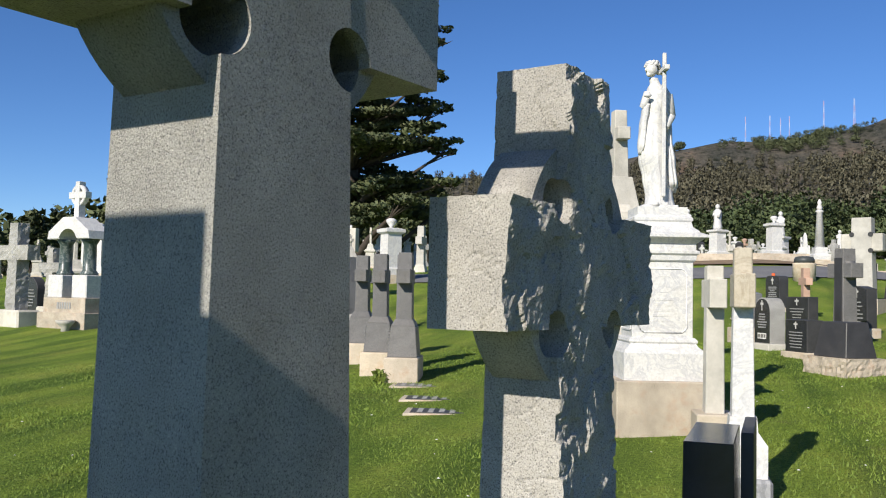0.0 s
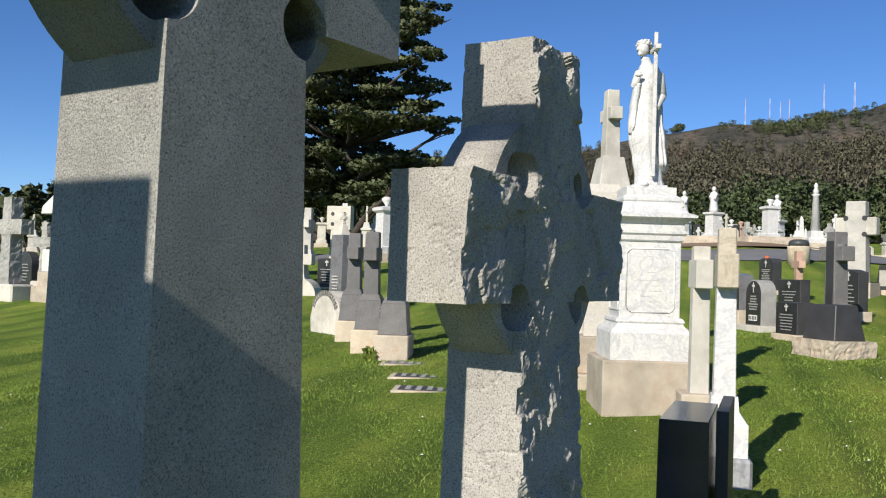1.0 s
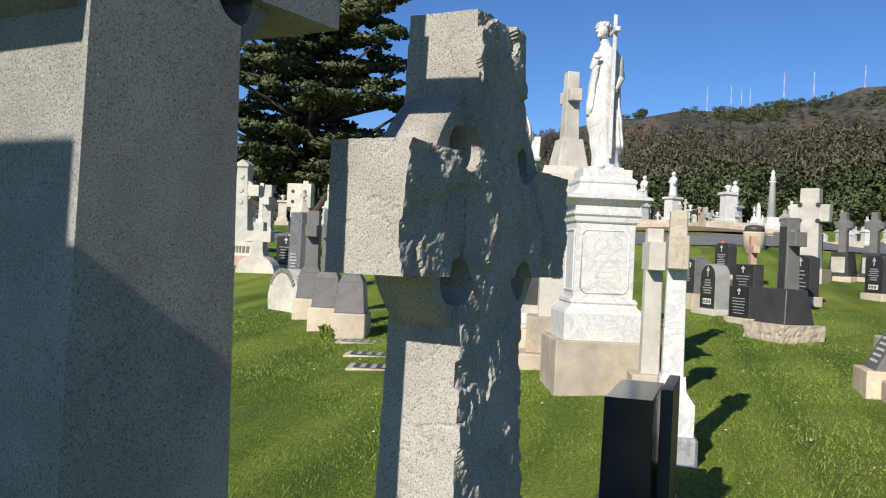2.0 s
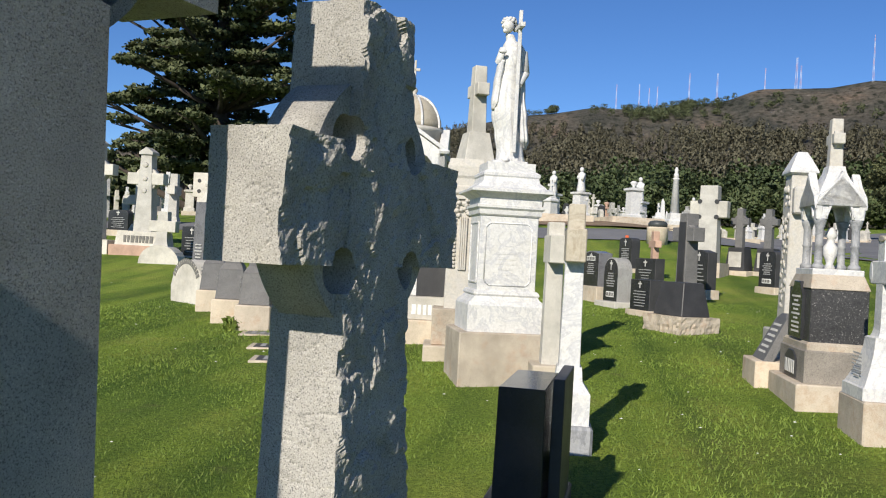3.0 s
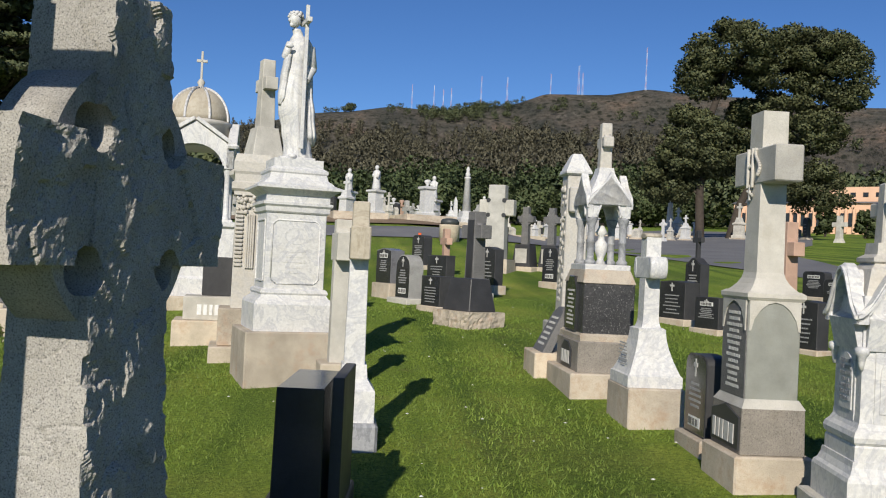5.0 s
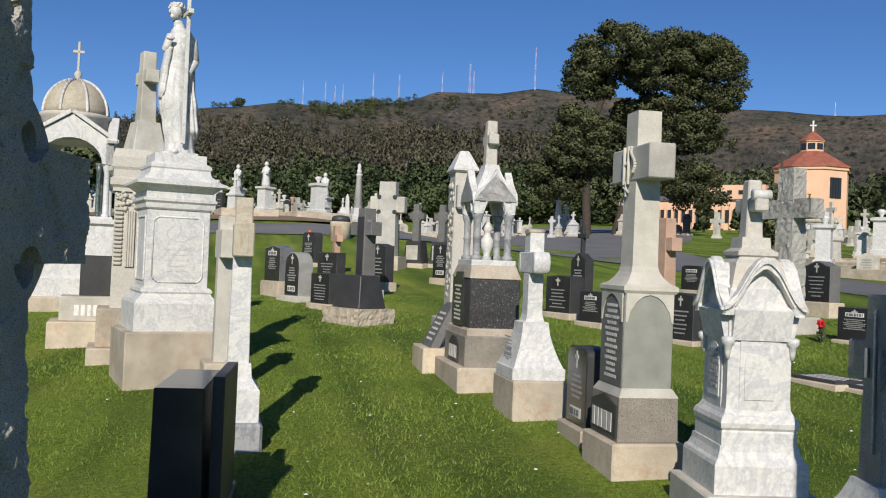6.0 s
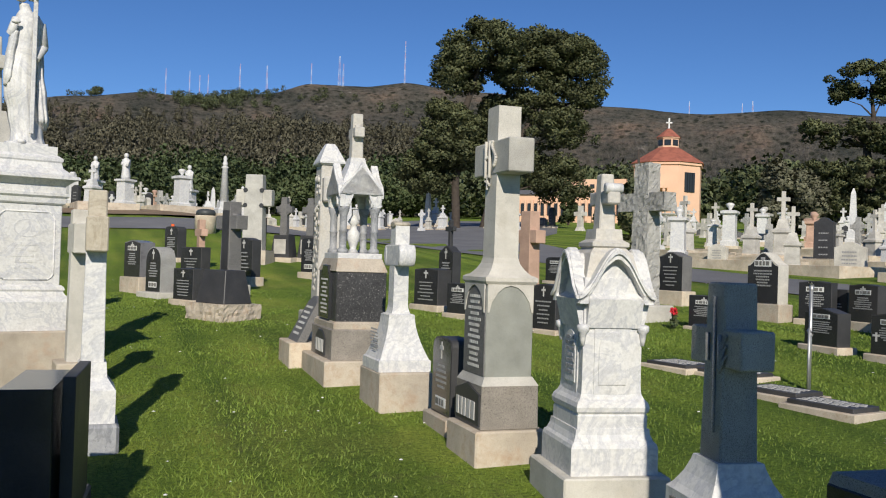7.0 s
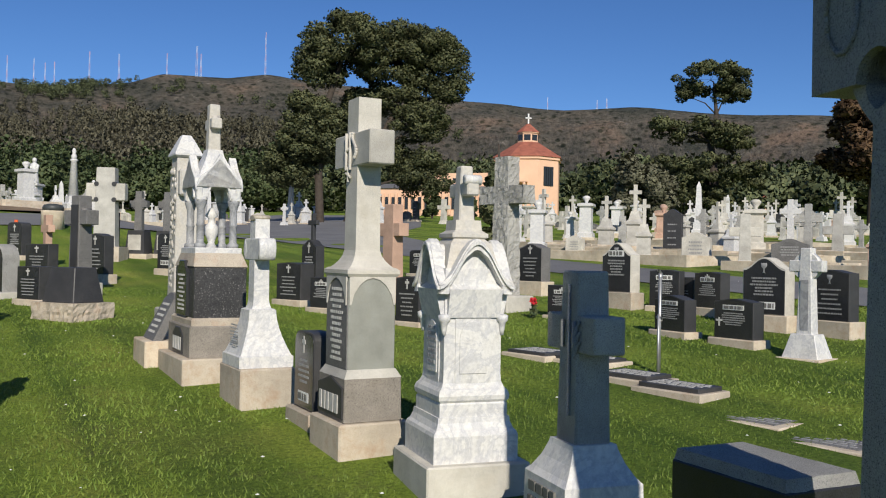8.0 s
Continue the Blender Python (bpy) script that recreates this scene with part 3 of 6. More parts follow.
def build_woods():
    rnd = random.Random(5)
    # dark cypress belt at the foot of the hill
    sp = [spot(rnd.uniform(5, 33), rnd.uniform(195, 280)) for _ in range(190)]
    woods("cypress_belt", "dense dark green cypress wood at the hill foot", sp, 9, 15, "belt_leaf", 11, 0.65, 500)
    sp = [spot(rnd.uniform(6, 33), rnd.uniform(180, 200)) for _ in range(36)]
    woods("shrub_belt", "lighter green rounded trees before the dark wood", sp, 6, 10, "shrub_leaf", 12, 0.55, 620, 0.5)
    # grey-brown eucalyptus on the lower slopes
    def reach(az, el):
        top = 0.02
        while top < 0.9:
            x, y, z = hill_point(az, top)
            if z - 1.65 > math.hypot(x, y) * math.tan(radians(el)):
                break
            top += 0.02
        return top
    sp = []
    for i in range(1150):
        az = rnd.uniform(-8, 36)
        sp.append(hill_spot(az, reach(az, 7.9 - 0.05 * max(0, az - 22)) * rnd.uniform(0.03, 1.0) ** 0.8))
    woods("eucalyptus_slope", "grey brown eucalyptus forest on the slope", sp, 13, 22, "euca_leaf", 13, 1.35, 105, 0.2, upright=2.2)
    sp = [hill_spot(rnd.uniform(-30, 3), rnd.uniform(0.0, 0.3)) for _ in range(160)]
    woods("left_slope_wood", "dark green forest below the ridge", sp, 15, 24, "cypress_leaf", 14, 2.2, 180, 0.4)
    # dark groves near the ridge
    sp = [hill_spot(rnd.gauss(18.0, 2.0), rnd.uniform(0.74, 0.97)) for _ in range(85)] + [hill_spot(rnd.uniform(21, 42), rnd.uniform(0.45, 0.8)) for _ in range(24)] + [hill_spot(rnd.gauss(10.6, 0.5), rnd.uniform(0.97, 1.0)) for _ in range(14)]
    woods("ridge_grove", "small dark groves along the ridge", sp, 9, 16, "cypress_leaf", 15, 1.4, 150, 0.5)
    # trees behind the chapel and along the right
    sp = [spot(rnd.uniform(34, 46), rnd.uniform(175, 240)) for _ in range(60)] + [spot(rnd.uniform(50.5, 76), rnd.uniform(165, 230)) for _ in range(110)]
    woods("chapel_wood", "dark trees behind the chapel", sp, 8, 13, "cypress_leaf", 16, 0.75, 360, 0.5)
    sp = [hill_spot(rnd.uniform(33, 75), rnd.uniform(0.0, 0.12)) for _ in range(220)]
    sp2 = [spot(rnd.uniform(58, 66), rnd.uniform(125, 150)) for _ in range(10)]
    woods("garden_wood", "dark trees before the low building", sp2, 4, 7, "cypress_leaf", 19, 0.7, 400, 0.5)
    woods("foot_wood", "dark brush at the foot of the hill", sp, 12, 20, "cypress_leaf", 17, 2.0, 110, 0.5)
    sp = [spot(rnd.uniform(-45, 3), rnd.uniform(130, 210)) for _ in range(90)]
    woods("left_wood", "dark green trees beyond the graves", sp, 6, 11, "cypress_leaf", 18, 1.0, 260, 0.55)


M["euca_leaf"] = leafy("euca_leaf", (0.07, 0.067, 0.043), (0.135, 0.124, 0.08), 0.05)
build_woods()

# great cypress beyond the left-hand graves
x, y = polar(58, -10.3)
sprays, ends = tiers(3, 3.0, 19.0, 0.84, 7.6, 0.76, 1.18)
tree("cypress_tree", x, y, "huge dark layered cypress with drooping branches", sprays, [(0, 0, -0.3, 0.75), (0.3, 0, 4, 0.55), (0.1, 0.1, 6.5, 0.48), (-0.2, 0.2, 9, 0.42), (0, 0.1, 11.5, 0.34), (0.2, 0, 14, 0.25), (0.1, 0, 18.8, 0.08)], 78000, 0.21, "cypress_leaf", 3, ends)
x, y = polar(75, -22.5)
tree("cypress_tree", x, y, "round topped dark cypress behind the monuments", pads(4, 26, 2.5, 9.5, 3.6, 0.9, 0.6), [(0, 0, -0.3, 0.5), (0, 0, 5, 0.35), (0, 0, 9, 0.1)], 12000, 0.38, "pine_leaf", 4)
# pair of tall pines
x, y = polar(84, 33.0)
masses = [(2.4, 0, 16.3, 3.7, 3.1, 3.0), (0.0, 0.6, 14.6, 2.1, 2.2, 2.5), (-1.2, 0, 9.9, 2.2, 2.2, 1.6), (-0.8, -0.8, 7.6, 2.7, 2.5, 2.2), (-2.5, 0.4, 5.2, 2.1, 2.2, 2.2), (0.6, 0.8, 7.0, 2.2, 2.3, 1.9), (2.4, 0, 8.8, 1.9, 2.0, 1.6)]
tree("pine_tree", x, y, "tall dark pine with a rounded crown", clumps(masses, 8), [(0.2, 0, -0.3, 0.42), (0, 0, 4, 0.36), (0.1, 0, 8, 0.32), (0.6, 0, 11, 0.34), (1.6, 0, 14, 0.22), (2.4, 0, 17.5, 0.06)], 78000, 0.17, "pine_leaf", 8, masses, rz=-33.4)
x, y = polar(88, 38.2)
masses = [(-1.0, 0, 16.0, 3.6, 3.1, 2.9), (2.9, 0.5, 15.4, 3.4, 3.1, 3.1), (1.0, -0.5, 17.4, 3.7, 2.9, 1.8), (4.4, 0, 13.0, 1.7, 1.8, 1.3), (-1.2, 0.4, 12.1, 3.2, 2.5, 1.2), (1.9, -0.4, 9.6, 2.6, 2.5, 2.0), (-3.6, 0, 11.7, 2.1, 2.0, 1.0), (2.0, 0, 4.6, 2.6, 2.5, 2.5), (-2.2, 0.6, 7.2, 2.3, 2.3, 1.7), (-4.6, 0, 7.2, 1.5, 1.8, 1.2)]
tree("pine_tree", x, y, "tall dark pine with a broad domed crown", clumps(masses, 10), [(-5.2, 0, -0.3, 0.42), (-4.4, 0, 3, 0.36), (-2.6, 0, 7, 0.32), (-0.6, 0, 11, 0.34), (0.4, 0, 14, 0.22), (1.0, 0, 17.5, 0.06)], 92000, 0.17, "pine_leaf", 10, masses, rz=-38.7)
# wind-shaped pine on the right
x, y = polar(84, 57.6)
masses = [(-0.2, 0, 13.2, 3.0, 2.4, 1.4), (-2.3, 0, 11.8, 0.9, 1.0, 0.5), (1.6, 0.3, 11.8, 1.2, 1.2, 0.5), (-1.4, 0, 8.6, 4.2, 2.6, 0.9), (-4.2, 0, 9.2, 1.3, 1.2, 0.5), (1.6, 0.4, 7.6, 1.6, 1.6, 0.6), (0.6, 0, 4.8, 3.9, 2.8, 1.6), (-4.0, 0.3, 4.6, 2.2, 2.0, 1.7), (-1.4, 0, 2.4, 3.6, 2.6, 1.2)]
tree("pine_tree", x, y, "wind-shaped pine with flat open layers", clumps(masses, 21, 0.45, 0.85), [(0.4, 0, -0.3, 0.5), (0.1, 0, 5, 0.4), (-0.2, 0, 7.5, 0.3), (0.3, 0, 10, 0.2), (0, 0, 13, 0.06)], 46000, 0.165, "pine_leaf", 21, masses, rz=-56.9)
x, y = polar(72, 53.4)
tree("olive_tree", x, y, "pale grey green bushy tree", pads(31, 20, 1.2, 4.6, 2.8, 0.9, 0.7), [(0, 0, -0.2, 0.3), (0, 0, 3, 0.2), (0, 0, 5, 0.05)], 14000, 0.24, "olive_leaf", 31)
x, y = polar(78, 66.5)
tree("cedar_tree", x, y, "rust brown cedar with bare pale limbs", pads(33, 24, 4.5, 10.5, 4.0, 1.0, 0.7), [(0, 0, -0.2, 0.45), (0.3, 0, 4, 0.35), (0.6, 0, 8, 0.2), (0.6, 0, 10, 0.06)], 12000, 0.33, "rust_leaf", 33)
x, y = polar(19.5, 45.0)
tree("juniper_bush", x, y, "ragged dark juniper bush among the graves", pads(35, 16, 0.3, 2.1, 0.6, 0.25, 0.5), [(0, 0, -0.1, 0.1), (0.1, 0, 1.5, 0.07), (0, 0, 3, 0.02)], 3600, 0.11, "pine_leaf", 35)
for i, (az, r) in enumerate(((40.2, 112), (42.4, 104), (44.4, 98))):
    x, y = polar(r, az)
    tree("palm_tree" if i == 0 else "shrub", x, y, "small feathery garden palm on the lawn" if i == 0 else "clipped dark garden shrub", pads(40 + i, 10, 0.8, 2.6, 1.3, 0.5, 0.8), [(0, 0, -0.1, 0.16), (0, 0, 2, 0.1)], 1300, 0.3, "shrub_leaf", 40 + i)
for i, (az, r, h) in enumerate(((-28.6, 90, 5), (-33, 95, 6), (-5, 120, 10), (-14, 110, 9))):
    x, y = polar(r, az)
    tree("cypress_tree", x, y, "small dark tree on the far skyline", pads(50 + i, 16, h * 0.4, h, h * 0.33, 0.7, 0.6), [(0, 0, -0.2, 0.25), (0, 0, h * 0.9, 0.06)], 2200, 0.55, "cypress_leaf", 50 + i)


# ---- masts on the ridge ----
def mast(az, el_top, width, s=0.985):
    x, y, z = hill_point(az, s)
    h = max(12.0, 1.65 + math.hypot(x, y) * math.tan(radians(el_top)) - z)
    ob = thing("radio_mast", x, y, az * -1, "thin red and white lattice radio mast on the ridge", "mast", "masts on the ridge", z=z - 4)
    n = max(3, int(h / 9))
    for i in range(n):
        bm = bmesh.new()
        z0, z1 = (h + 4) * i / n, (h + 4) * (i + 1) / n
        w0, w1 = width * (1 - 0.6 * i / n), width * (1 - 0.6 * (i + 1) / n)
        for sx, sy in ((-1, -1), (1, -1), (1, 1), (-1, 1)):
            limb(bm, (sx * w0 / 2, sy * w0 / 2, z0), (sx * w1 / 2, sy * w1 / 2, z1), 0.19, 0.19, 4)
        for k in range(3):
            t = k / 3
            w, zz = w0 + (w1 - w0) * t, z0 + (z1 - z0) * t
            for sx in (-1, 1):
                limb(bm, (-w / 2, sx * w / 2, zz), (w / 2, sx * w / 2, zz + (z1 - z0) / 3), 0.13, 0.13, 4)
        part("mast_section", bm, "mast_red" if i % 2 else "mast_white", ob)


for az, el, w in ((14.7, 11.1, 1.6), (16.1, 11.1, 1.6), (16.7, 10.9, 1.4), (19.1, 11.8, 2.2), (20.75, 11.8, 3.2), (17.2, 11.0, 1.4), (23.5, 12.1, 1.6), (25.25, 12.65, 4.2), (25.5, 12.2, 3.0), (29.4, 13.75, 2.4), (51.0, 10.2, 2.4), (50.4, 10.1, 1.4), (47.3, 10.3, 1.4)):
    mast(az, el, w)


# ---- chapel ----
def build_chapel():
    x, y = polar(141, 46.2)
    ob = thing("chapel", x, y, -46.2 + 18, "peach stucco octagonal chapel with red tiled roof", "chapel")
    oct_r = 5.25
    part("wall", rings([(oct_r, -1), (oct_r, 8.6), (oct_r + 0.25, 8.6), (oct_r + 0.25, 9.0), (oct_r, 9.0)], 8, False), "stucco", ob)
    part("roof", rings([(oct_r + 0.45, 9.0), (oct_r + 0.4, 9.15), (1.7, 11.6)], 8, False), "roof_tile", ob)
    part("lantern", rings([(1.65, 11.5), (1.65, 13.0), (1.85, 13.0), (1.85, 13.15)], 8, False), "stucco", ob)
    part("lantern_roof", rings([(1.95, 13.15), (0.25, 14.6)], 8, False), "roof_tile", ob)
    bm = block(0.22, 0.2, 1.7, 14.5)
    block(0.95, 0.2, 0.2, 15.4, bm=bm)
    part("cross", bm, "plate_white", ob)
    for o in ob.children:
        for p in o.data.polygons:
            p.use_smooth = False
    for k in range(8):
        a = radians(22.5 + 45 * k)
        bm = block(1.0, 0.12, 0.9, 11.85)
        bmesh.ops.transform(bm, matrix=Matrix.Rotation(a + math.pi / 2, 4, "Z") @ Matrix.Translation((0, -1.65 * math.cos(radians(22.5)), 0)), verts=bm.verts)
        part("lantern_window", bm, "glass_dark", ob)
        bm = block(1.9, 0.25, 2.9, 4.6)
        for i in (-0.45, 0, 0.45):
            block(0.1, 0.1, 2.9, 4.6, i, -0.16, bm=bm)
        bmesh.ops.transform(bm, matrix=Matrix.Rotation(a + math.pi / 2, 4, "Z") @ Matrix.Translation((0, -oct_r * math.cos(radians(22.5)), 0)), verts=bm.verts)
        if k % 2 == 0:
            part("window", bm, "glass_dark", ob)
        else:
            bm.free()
    # long low wing with a colonnade
    x0, y0 = polar(150, 34.0)
    w = thing("chapel_wing", (x0 + x) / 2, (y0 + y) / 2, math.degrees(math.atan2(y - y0, x - x0)), "long low peach stucco wing with arcade windows", "building")
    L = math.hypot(x - x0, y - y0) - 8
    part("wall", block(L, 6, 5.2, -1), "stucco", w)
    part("roof", block(L + 0.6, 6.6, 0.9, 4.2, top=(L - 1, 2.0)), "roof_grey", w)
    part("upper_wall", block(L * 0.45, 5, 2.4, 4.2, L * 0.2), "stucco", w)
    n = 22
    for i in range(n):
        px = -L / 2 + (i + 0.5) * L / n
        part("window", block(L / n * 0.45, 0.3, 1.9, 0.9, px, -3.0), "glass_dark", w)
        part("pilaster", block(0.35, 0.3, 3.4, 0.0, px + L / n / 2, -3.15), "stucco", w)
    for i in range(6):
        part("upper_window", block(0.7, 0.2, 0.6, 5.2, L * 0.2 - L * 0.2 + i * L * 0.07, -2.5), "glass_dark", w)
    p = thing("chapel_porch", x - 6.2, y - 2.5, -46.2, "peach stucco porch with columns and a dark doorway", "porch")
    part("roof", block(5, 4, 0.6, 5.2), "stucco", p)
    part("back_wall", block(5, 0.4, 5.4, -0.2, 0, 1.6), "stucco", p)
    part("door", block(1.8, 0.15, 3.2, 0, 0, 1.35), "glass_dark", p)
    for i in (-2, -0.8, 0.8, 2):
        part("column", rings([(0.32, -0.3), (0.26, 0.2), (0.24, 4.9), (0.33, 5.2)], 10, False, x=i, y=-1.6), "stucco", p)
    x4, y4 = polar(158, 61.0)
    b = thing("service_building", x4, y4, -60, "low peach stucco building behind trees", "building")
    part("wall", block(16, 8, 4.2, -1), "stucco", b)
    part("roof", block(17, 9, 1.1, 3.2, top=(14, 2)), "roof_tile", b)


build_chapel()


# ---- the two great granite crosses ----
def rough_box(w, d, h, z, x=0.0, y=0.0, top=None, cell=0.02, amp=(0.002, 0.002, 0.002, 0.002), seed=0.0, crown=0.0):
    """A quarry-faced block: faces cut into a fine net; amp gives the relief of the front, right, back and left faces."""
    bm = bmesh.new()
    tw, td = top or (w, d)
    sides = [((-1, -1), (1, -1)), ((1, -1), (1, 1)), ((1, 1), (-1, 1)), ((-1, 1), (-1, -1))]
    nz = max(2, int(h / cell))
    cache = {}

    def vert(p, nrm, a, edge):
        key = (round(p[0], 4), round(p[1], 4), round(p[2], 4))
        if key in cache:
            return cache[key]
        q = Vector(p) + Vector((seed, seed * 0.7, seed * 0.3))
        big = noise.fractal(q * 5.0, 1.0, 2.0, 4)
        chip = noise.cell(q * 16.0 + Vector((big, big, big))) * 0.5
        fine = noise.fractal(q * 38.0, 1.0, 2.1, 3)
        rid = 1 - abs(noise.noise(q * 9.0)) * 2
        off = a * (0.65 * big + 0.75 * chip + 0.4 * fine + 0.55 * rid - 0.35) + crown * a * 8 * edge
        cache[key] = bm.verts.new(Vector(p) + Vector(nrm) * off)
        return cache[key]

    for (c0, c1), a in zip(sides, amp):
        length = w if c0[1] == c1[1] else d
        nu = max(2, int(length / cell))
        nrm = (0, c0[1], 0) if c0[1] == c1[1] else (c0[0], 0, 0)
        g = []
        for j in range(nz + 1):
            t = j / nz
            ww, dd = w + (tw - w) * t, d + (td - d) * t
            row = []
            for i in range(nu + 1):
                s = i / nu
                px = x + (c0[0] + (c1[0] - c0[0]) * s) * ww / 2
                py = y + (c0[1] + (c1[1] - c0[1]) * s) * dd / 2
                e = min(s, 1 - s, t * nz / nu, (1 - t) * nz / nu)
                row.append(vert((px, py, z + h * t), nrm, a, min(1, e * 6)))
            g.append(row)
        for j in range(nz):
            for i in range(nu):
                try:
                    bm.faces.new((g[j][i], g[j][i + 1], g[j + 1][i + 1], g[j + 1][i]))
                except ValueError:
                    pass
    for zz, ww, dd, up in ((z, w, d, False), (z + h, tw, td, True)):
        nu, nv = max(2, int(w / cell)), max(2, int(d / cell))
        g = [[vert((x + (i / nu - 0.5) * ww, y + (j / nv - 0.5) * dd, zz), (0, 0, 1 if up else -1), 0.003, 0) for i in range(nu + 1)] for j in range(nv + 1)]
        for j in range(nv):
            for i in range(nu):
                q = (g[j][i], g[j][i + 1], g[j + 1][i + 1], g[j + 1][i])
                try:
                    bm.faces.new(q if up else q[::-1])
                except ValueError:
                    pass
    return bm


def hew(bm, plane, amp, seed):
    """Breaks the front of a stone as a hammer leaves it: plane gives the face's depth at a point."""
    shift = Vector((seed, seed * 0.7, seed * 0.3))
    for v in bm.verts:
        q = v.co + shift
        if abs(v.co.y - plane(v.co)) < 0.002:
            off = 0.7 * noise.fractal(q * 4.5, 1.0, 2.0, 3)
            warp = 0.035 * noise.noise_vector(q * 14.0)
            for f, share in ((6.0, 0.62), (15.0, 0.3), (38.0, 0.1)):
                k = Vector(((q.x + warp.x) * f, q.y * f, (q.z + warp.z) * f * 0.7))
                near = noise.voronoi(k)[1][0]
                tilt = noise.noise_vector(near * 7.3)
                off += share * (tilt.y + 1.9 * (tilt.x * (k.x - near.x) + tilt.z * (k.z - near.z)))
            off += 0.14 * noise.fractal(q * 50.0, 0.7, 2.1, 3)
            v.co.y -= amp * off
        else:
            v.co += v.normal * (0.0018 * noise.fractal(q * 12, 0.9, 2.0, 3) + 0.0006 * noise.fractal(q * 90, 0.8, 2.0, 2) - 0.0035 * max(0.0, 0.06 - abs(noise.noise(q * 11))) / 0.06)


def great_cross(px, py, ang, label, mat, shaft, arm, thick, ring, rough, base, lean=(0, 0), zone=0.0, hole=0.062):
    """shaft: u0, u1 at the foot, u0, u1 at the top, top height; arm: u0, u1, z0, z1; heights in the world; ring: middle u, z, inner and outer radius."""
    gz0 = ground(px, py)
    ob = new("granite_celtic_cross")
    ob.matrix_basis = pose(px, py, gz0, lean[0], lean[1], 90 - ang)
    tagged(ob, label, "cross monument", "granite crosses")
    f0, f1, t0, t1, ztop = shaft
    h = ztop - gz0
    wf, wt = f1 - f0, t1 - t0
    bm = rough_box(wf, thick * 1.12, h - base, base, (f0 + f1) / 2, thick / 2, (wt, thick), 0.0085 if rough else 0.05, (0, 0, 0, 0))
    k = (t0 + t1) / 2 - (f0 + f1) / 2
    for v in bm.verts:
        v.co.x += k * (v.co.z - base) / (h - base)
    a0, a1, z0, z1 = arm
    tz = lambda zz: (zz - gz0 - base) / (h - base)
    edge = lambda zz, s: (f0 + (t0 - f0) * tz(zz)) if s < 0 else (f1 + (t1 - f1) * tz(zz))
    out = 0.014 if rough else 0.0
    holes = [(edge(zz, s) + s * out, zz - gz0 + t * out, hole) for zz, t in ((z0, -1), (z1, 1)) for s in (-1, 1)]
    bm = pierce(bm, holes, -0.2, thick + 0.2)
    if rough:
        hew(bm, lambda p: thick / 2 - thick * (1.12 - 0.12 * (p.z - base) / (h - base)) / 2, rough, zone)
    part("shaft", bm, mat, ob)
    bm = rough_box(a1 - a0, thick * 1.02, z1 - z0, z0 - gz0, (a0 + a1) / 2, thick / 2, None, 0.0085 if rough else 0.05, (0, 0, 0, 0))
    bm = pierce(bm, holes, -0.2, thick + 0.2)
    if rough:
        hew(bm, lambda p: -thick * 0.01, rough, zone + 3)
    part("crossbar", bm, mat, ob)
    cu, cz, r0, r1 = ring
    part("ring", pierce(ring_plate(r0, r1, thick * 0.1, thick * 0.9, cu, cz - gz0, 64), holes, -0.2, thick + 0.2), mat, ob)
    if base:
        part("base", block(wf * 1.7, thick * 2.2, base + 0.06, -0.06, (f0 + f1) / 2, thick / 2, bev=0.02), mat, ob)
    return ob


great_cross(-0.78, 1.434, 30.3, "tall dark grey granite Celtic cross with pierced ring", "granite_grey", (-0.072, 0.378, -0.005, 0.312, 3.098), (-0.34, 0.665, 2.188, 2.529), 0.30, (0.158, 2.358, 0.155, 0.347), 0, 0.3, hole=0.07)
great_cross(-0.268, 2.003, 27.8, "rock-faced pale grey granite Celtic cross", "granite_rough", (0.272, 0.786, 0.349, 0.669, 2.339), (0.0, 1.067, 1.602, 1.937), 0.218, (0.519, 1.772, 0.155, 0.373), 0.025, 0.3, zone=1.7, hole=0.064)


# ---- kinds of monument ----
def latin_cross(ob, mat, z0, z1, w, d, arm0, arm1, span, foot=None, flare=None, x=0.0, y=0.0, names=("shaft", "crossbar")):
    """Shaft and arms of a plain cross; foot: wider size at its base; flare: height of a curved spread."""
    fw, fd = foot or (w, d)
    if flare:
        prof = [(fw / 2, z0)] + [(w / 2 + (fw - w) / 2 * (1 - t) ** 2.2, z0 + flare * t) for t in (0.15, 0.35, 0.6, 0.85, 1.0)] + [(w / 2 * 0.93, z1)]
        part(names[0], rings(prof, ratio=d / w, x=x, y=y), mat, ob)
    else:
        part(names[0], block(fw, fd, z1 - z0, z0, x, y, (w, d), 0.008), mat, ob)
    part(names[1], block(span, d * 1.02, arm1 - arm0, arm0, x, y, bev=0.008), mat, ob)


def celtic_head(ob, mat, cz, span, w, d, r0, r1, z0, z1, foot=None):
    fw, fd = foot or (w * 1.25, d * 1.1)
    part("shaft", block(fw, fd, z1 - z0, z0, top=(w, d), bev=0.008), mat, ob)
    part("crossbar", block(span, d, w * 1.05, cz - w * 0.52, bev=0.008), mat, ob)
    part("ring", ring_plate(r0, r1, -d * 0.4, d * 0.4, 0, cz, 28), mat, ob)


def lettering(ob, y, width, z0, z1, n, mat="letters", h=0.022, seed=1, name="inscription", cx=0.0, thick=0.003):
    rnd = random.Random(seed)
    rows = [(cx, z1 - (z1 - z0) * (i + 0.5) / n - h / 2, width * rnd.uniform(0.45, 0.95), h) for i in range(n)]
    part(name, bars(rows, y, seed=seed, thick=thick), mat, ob)


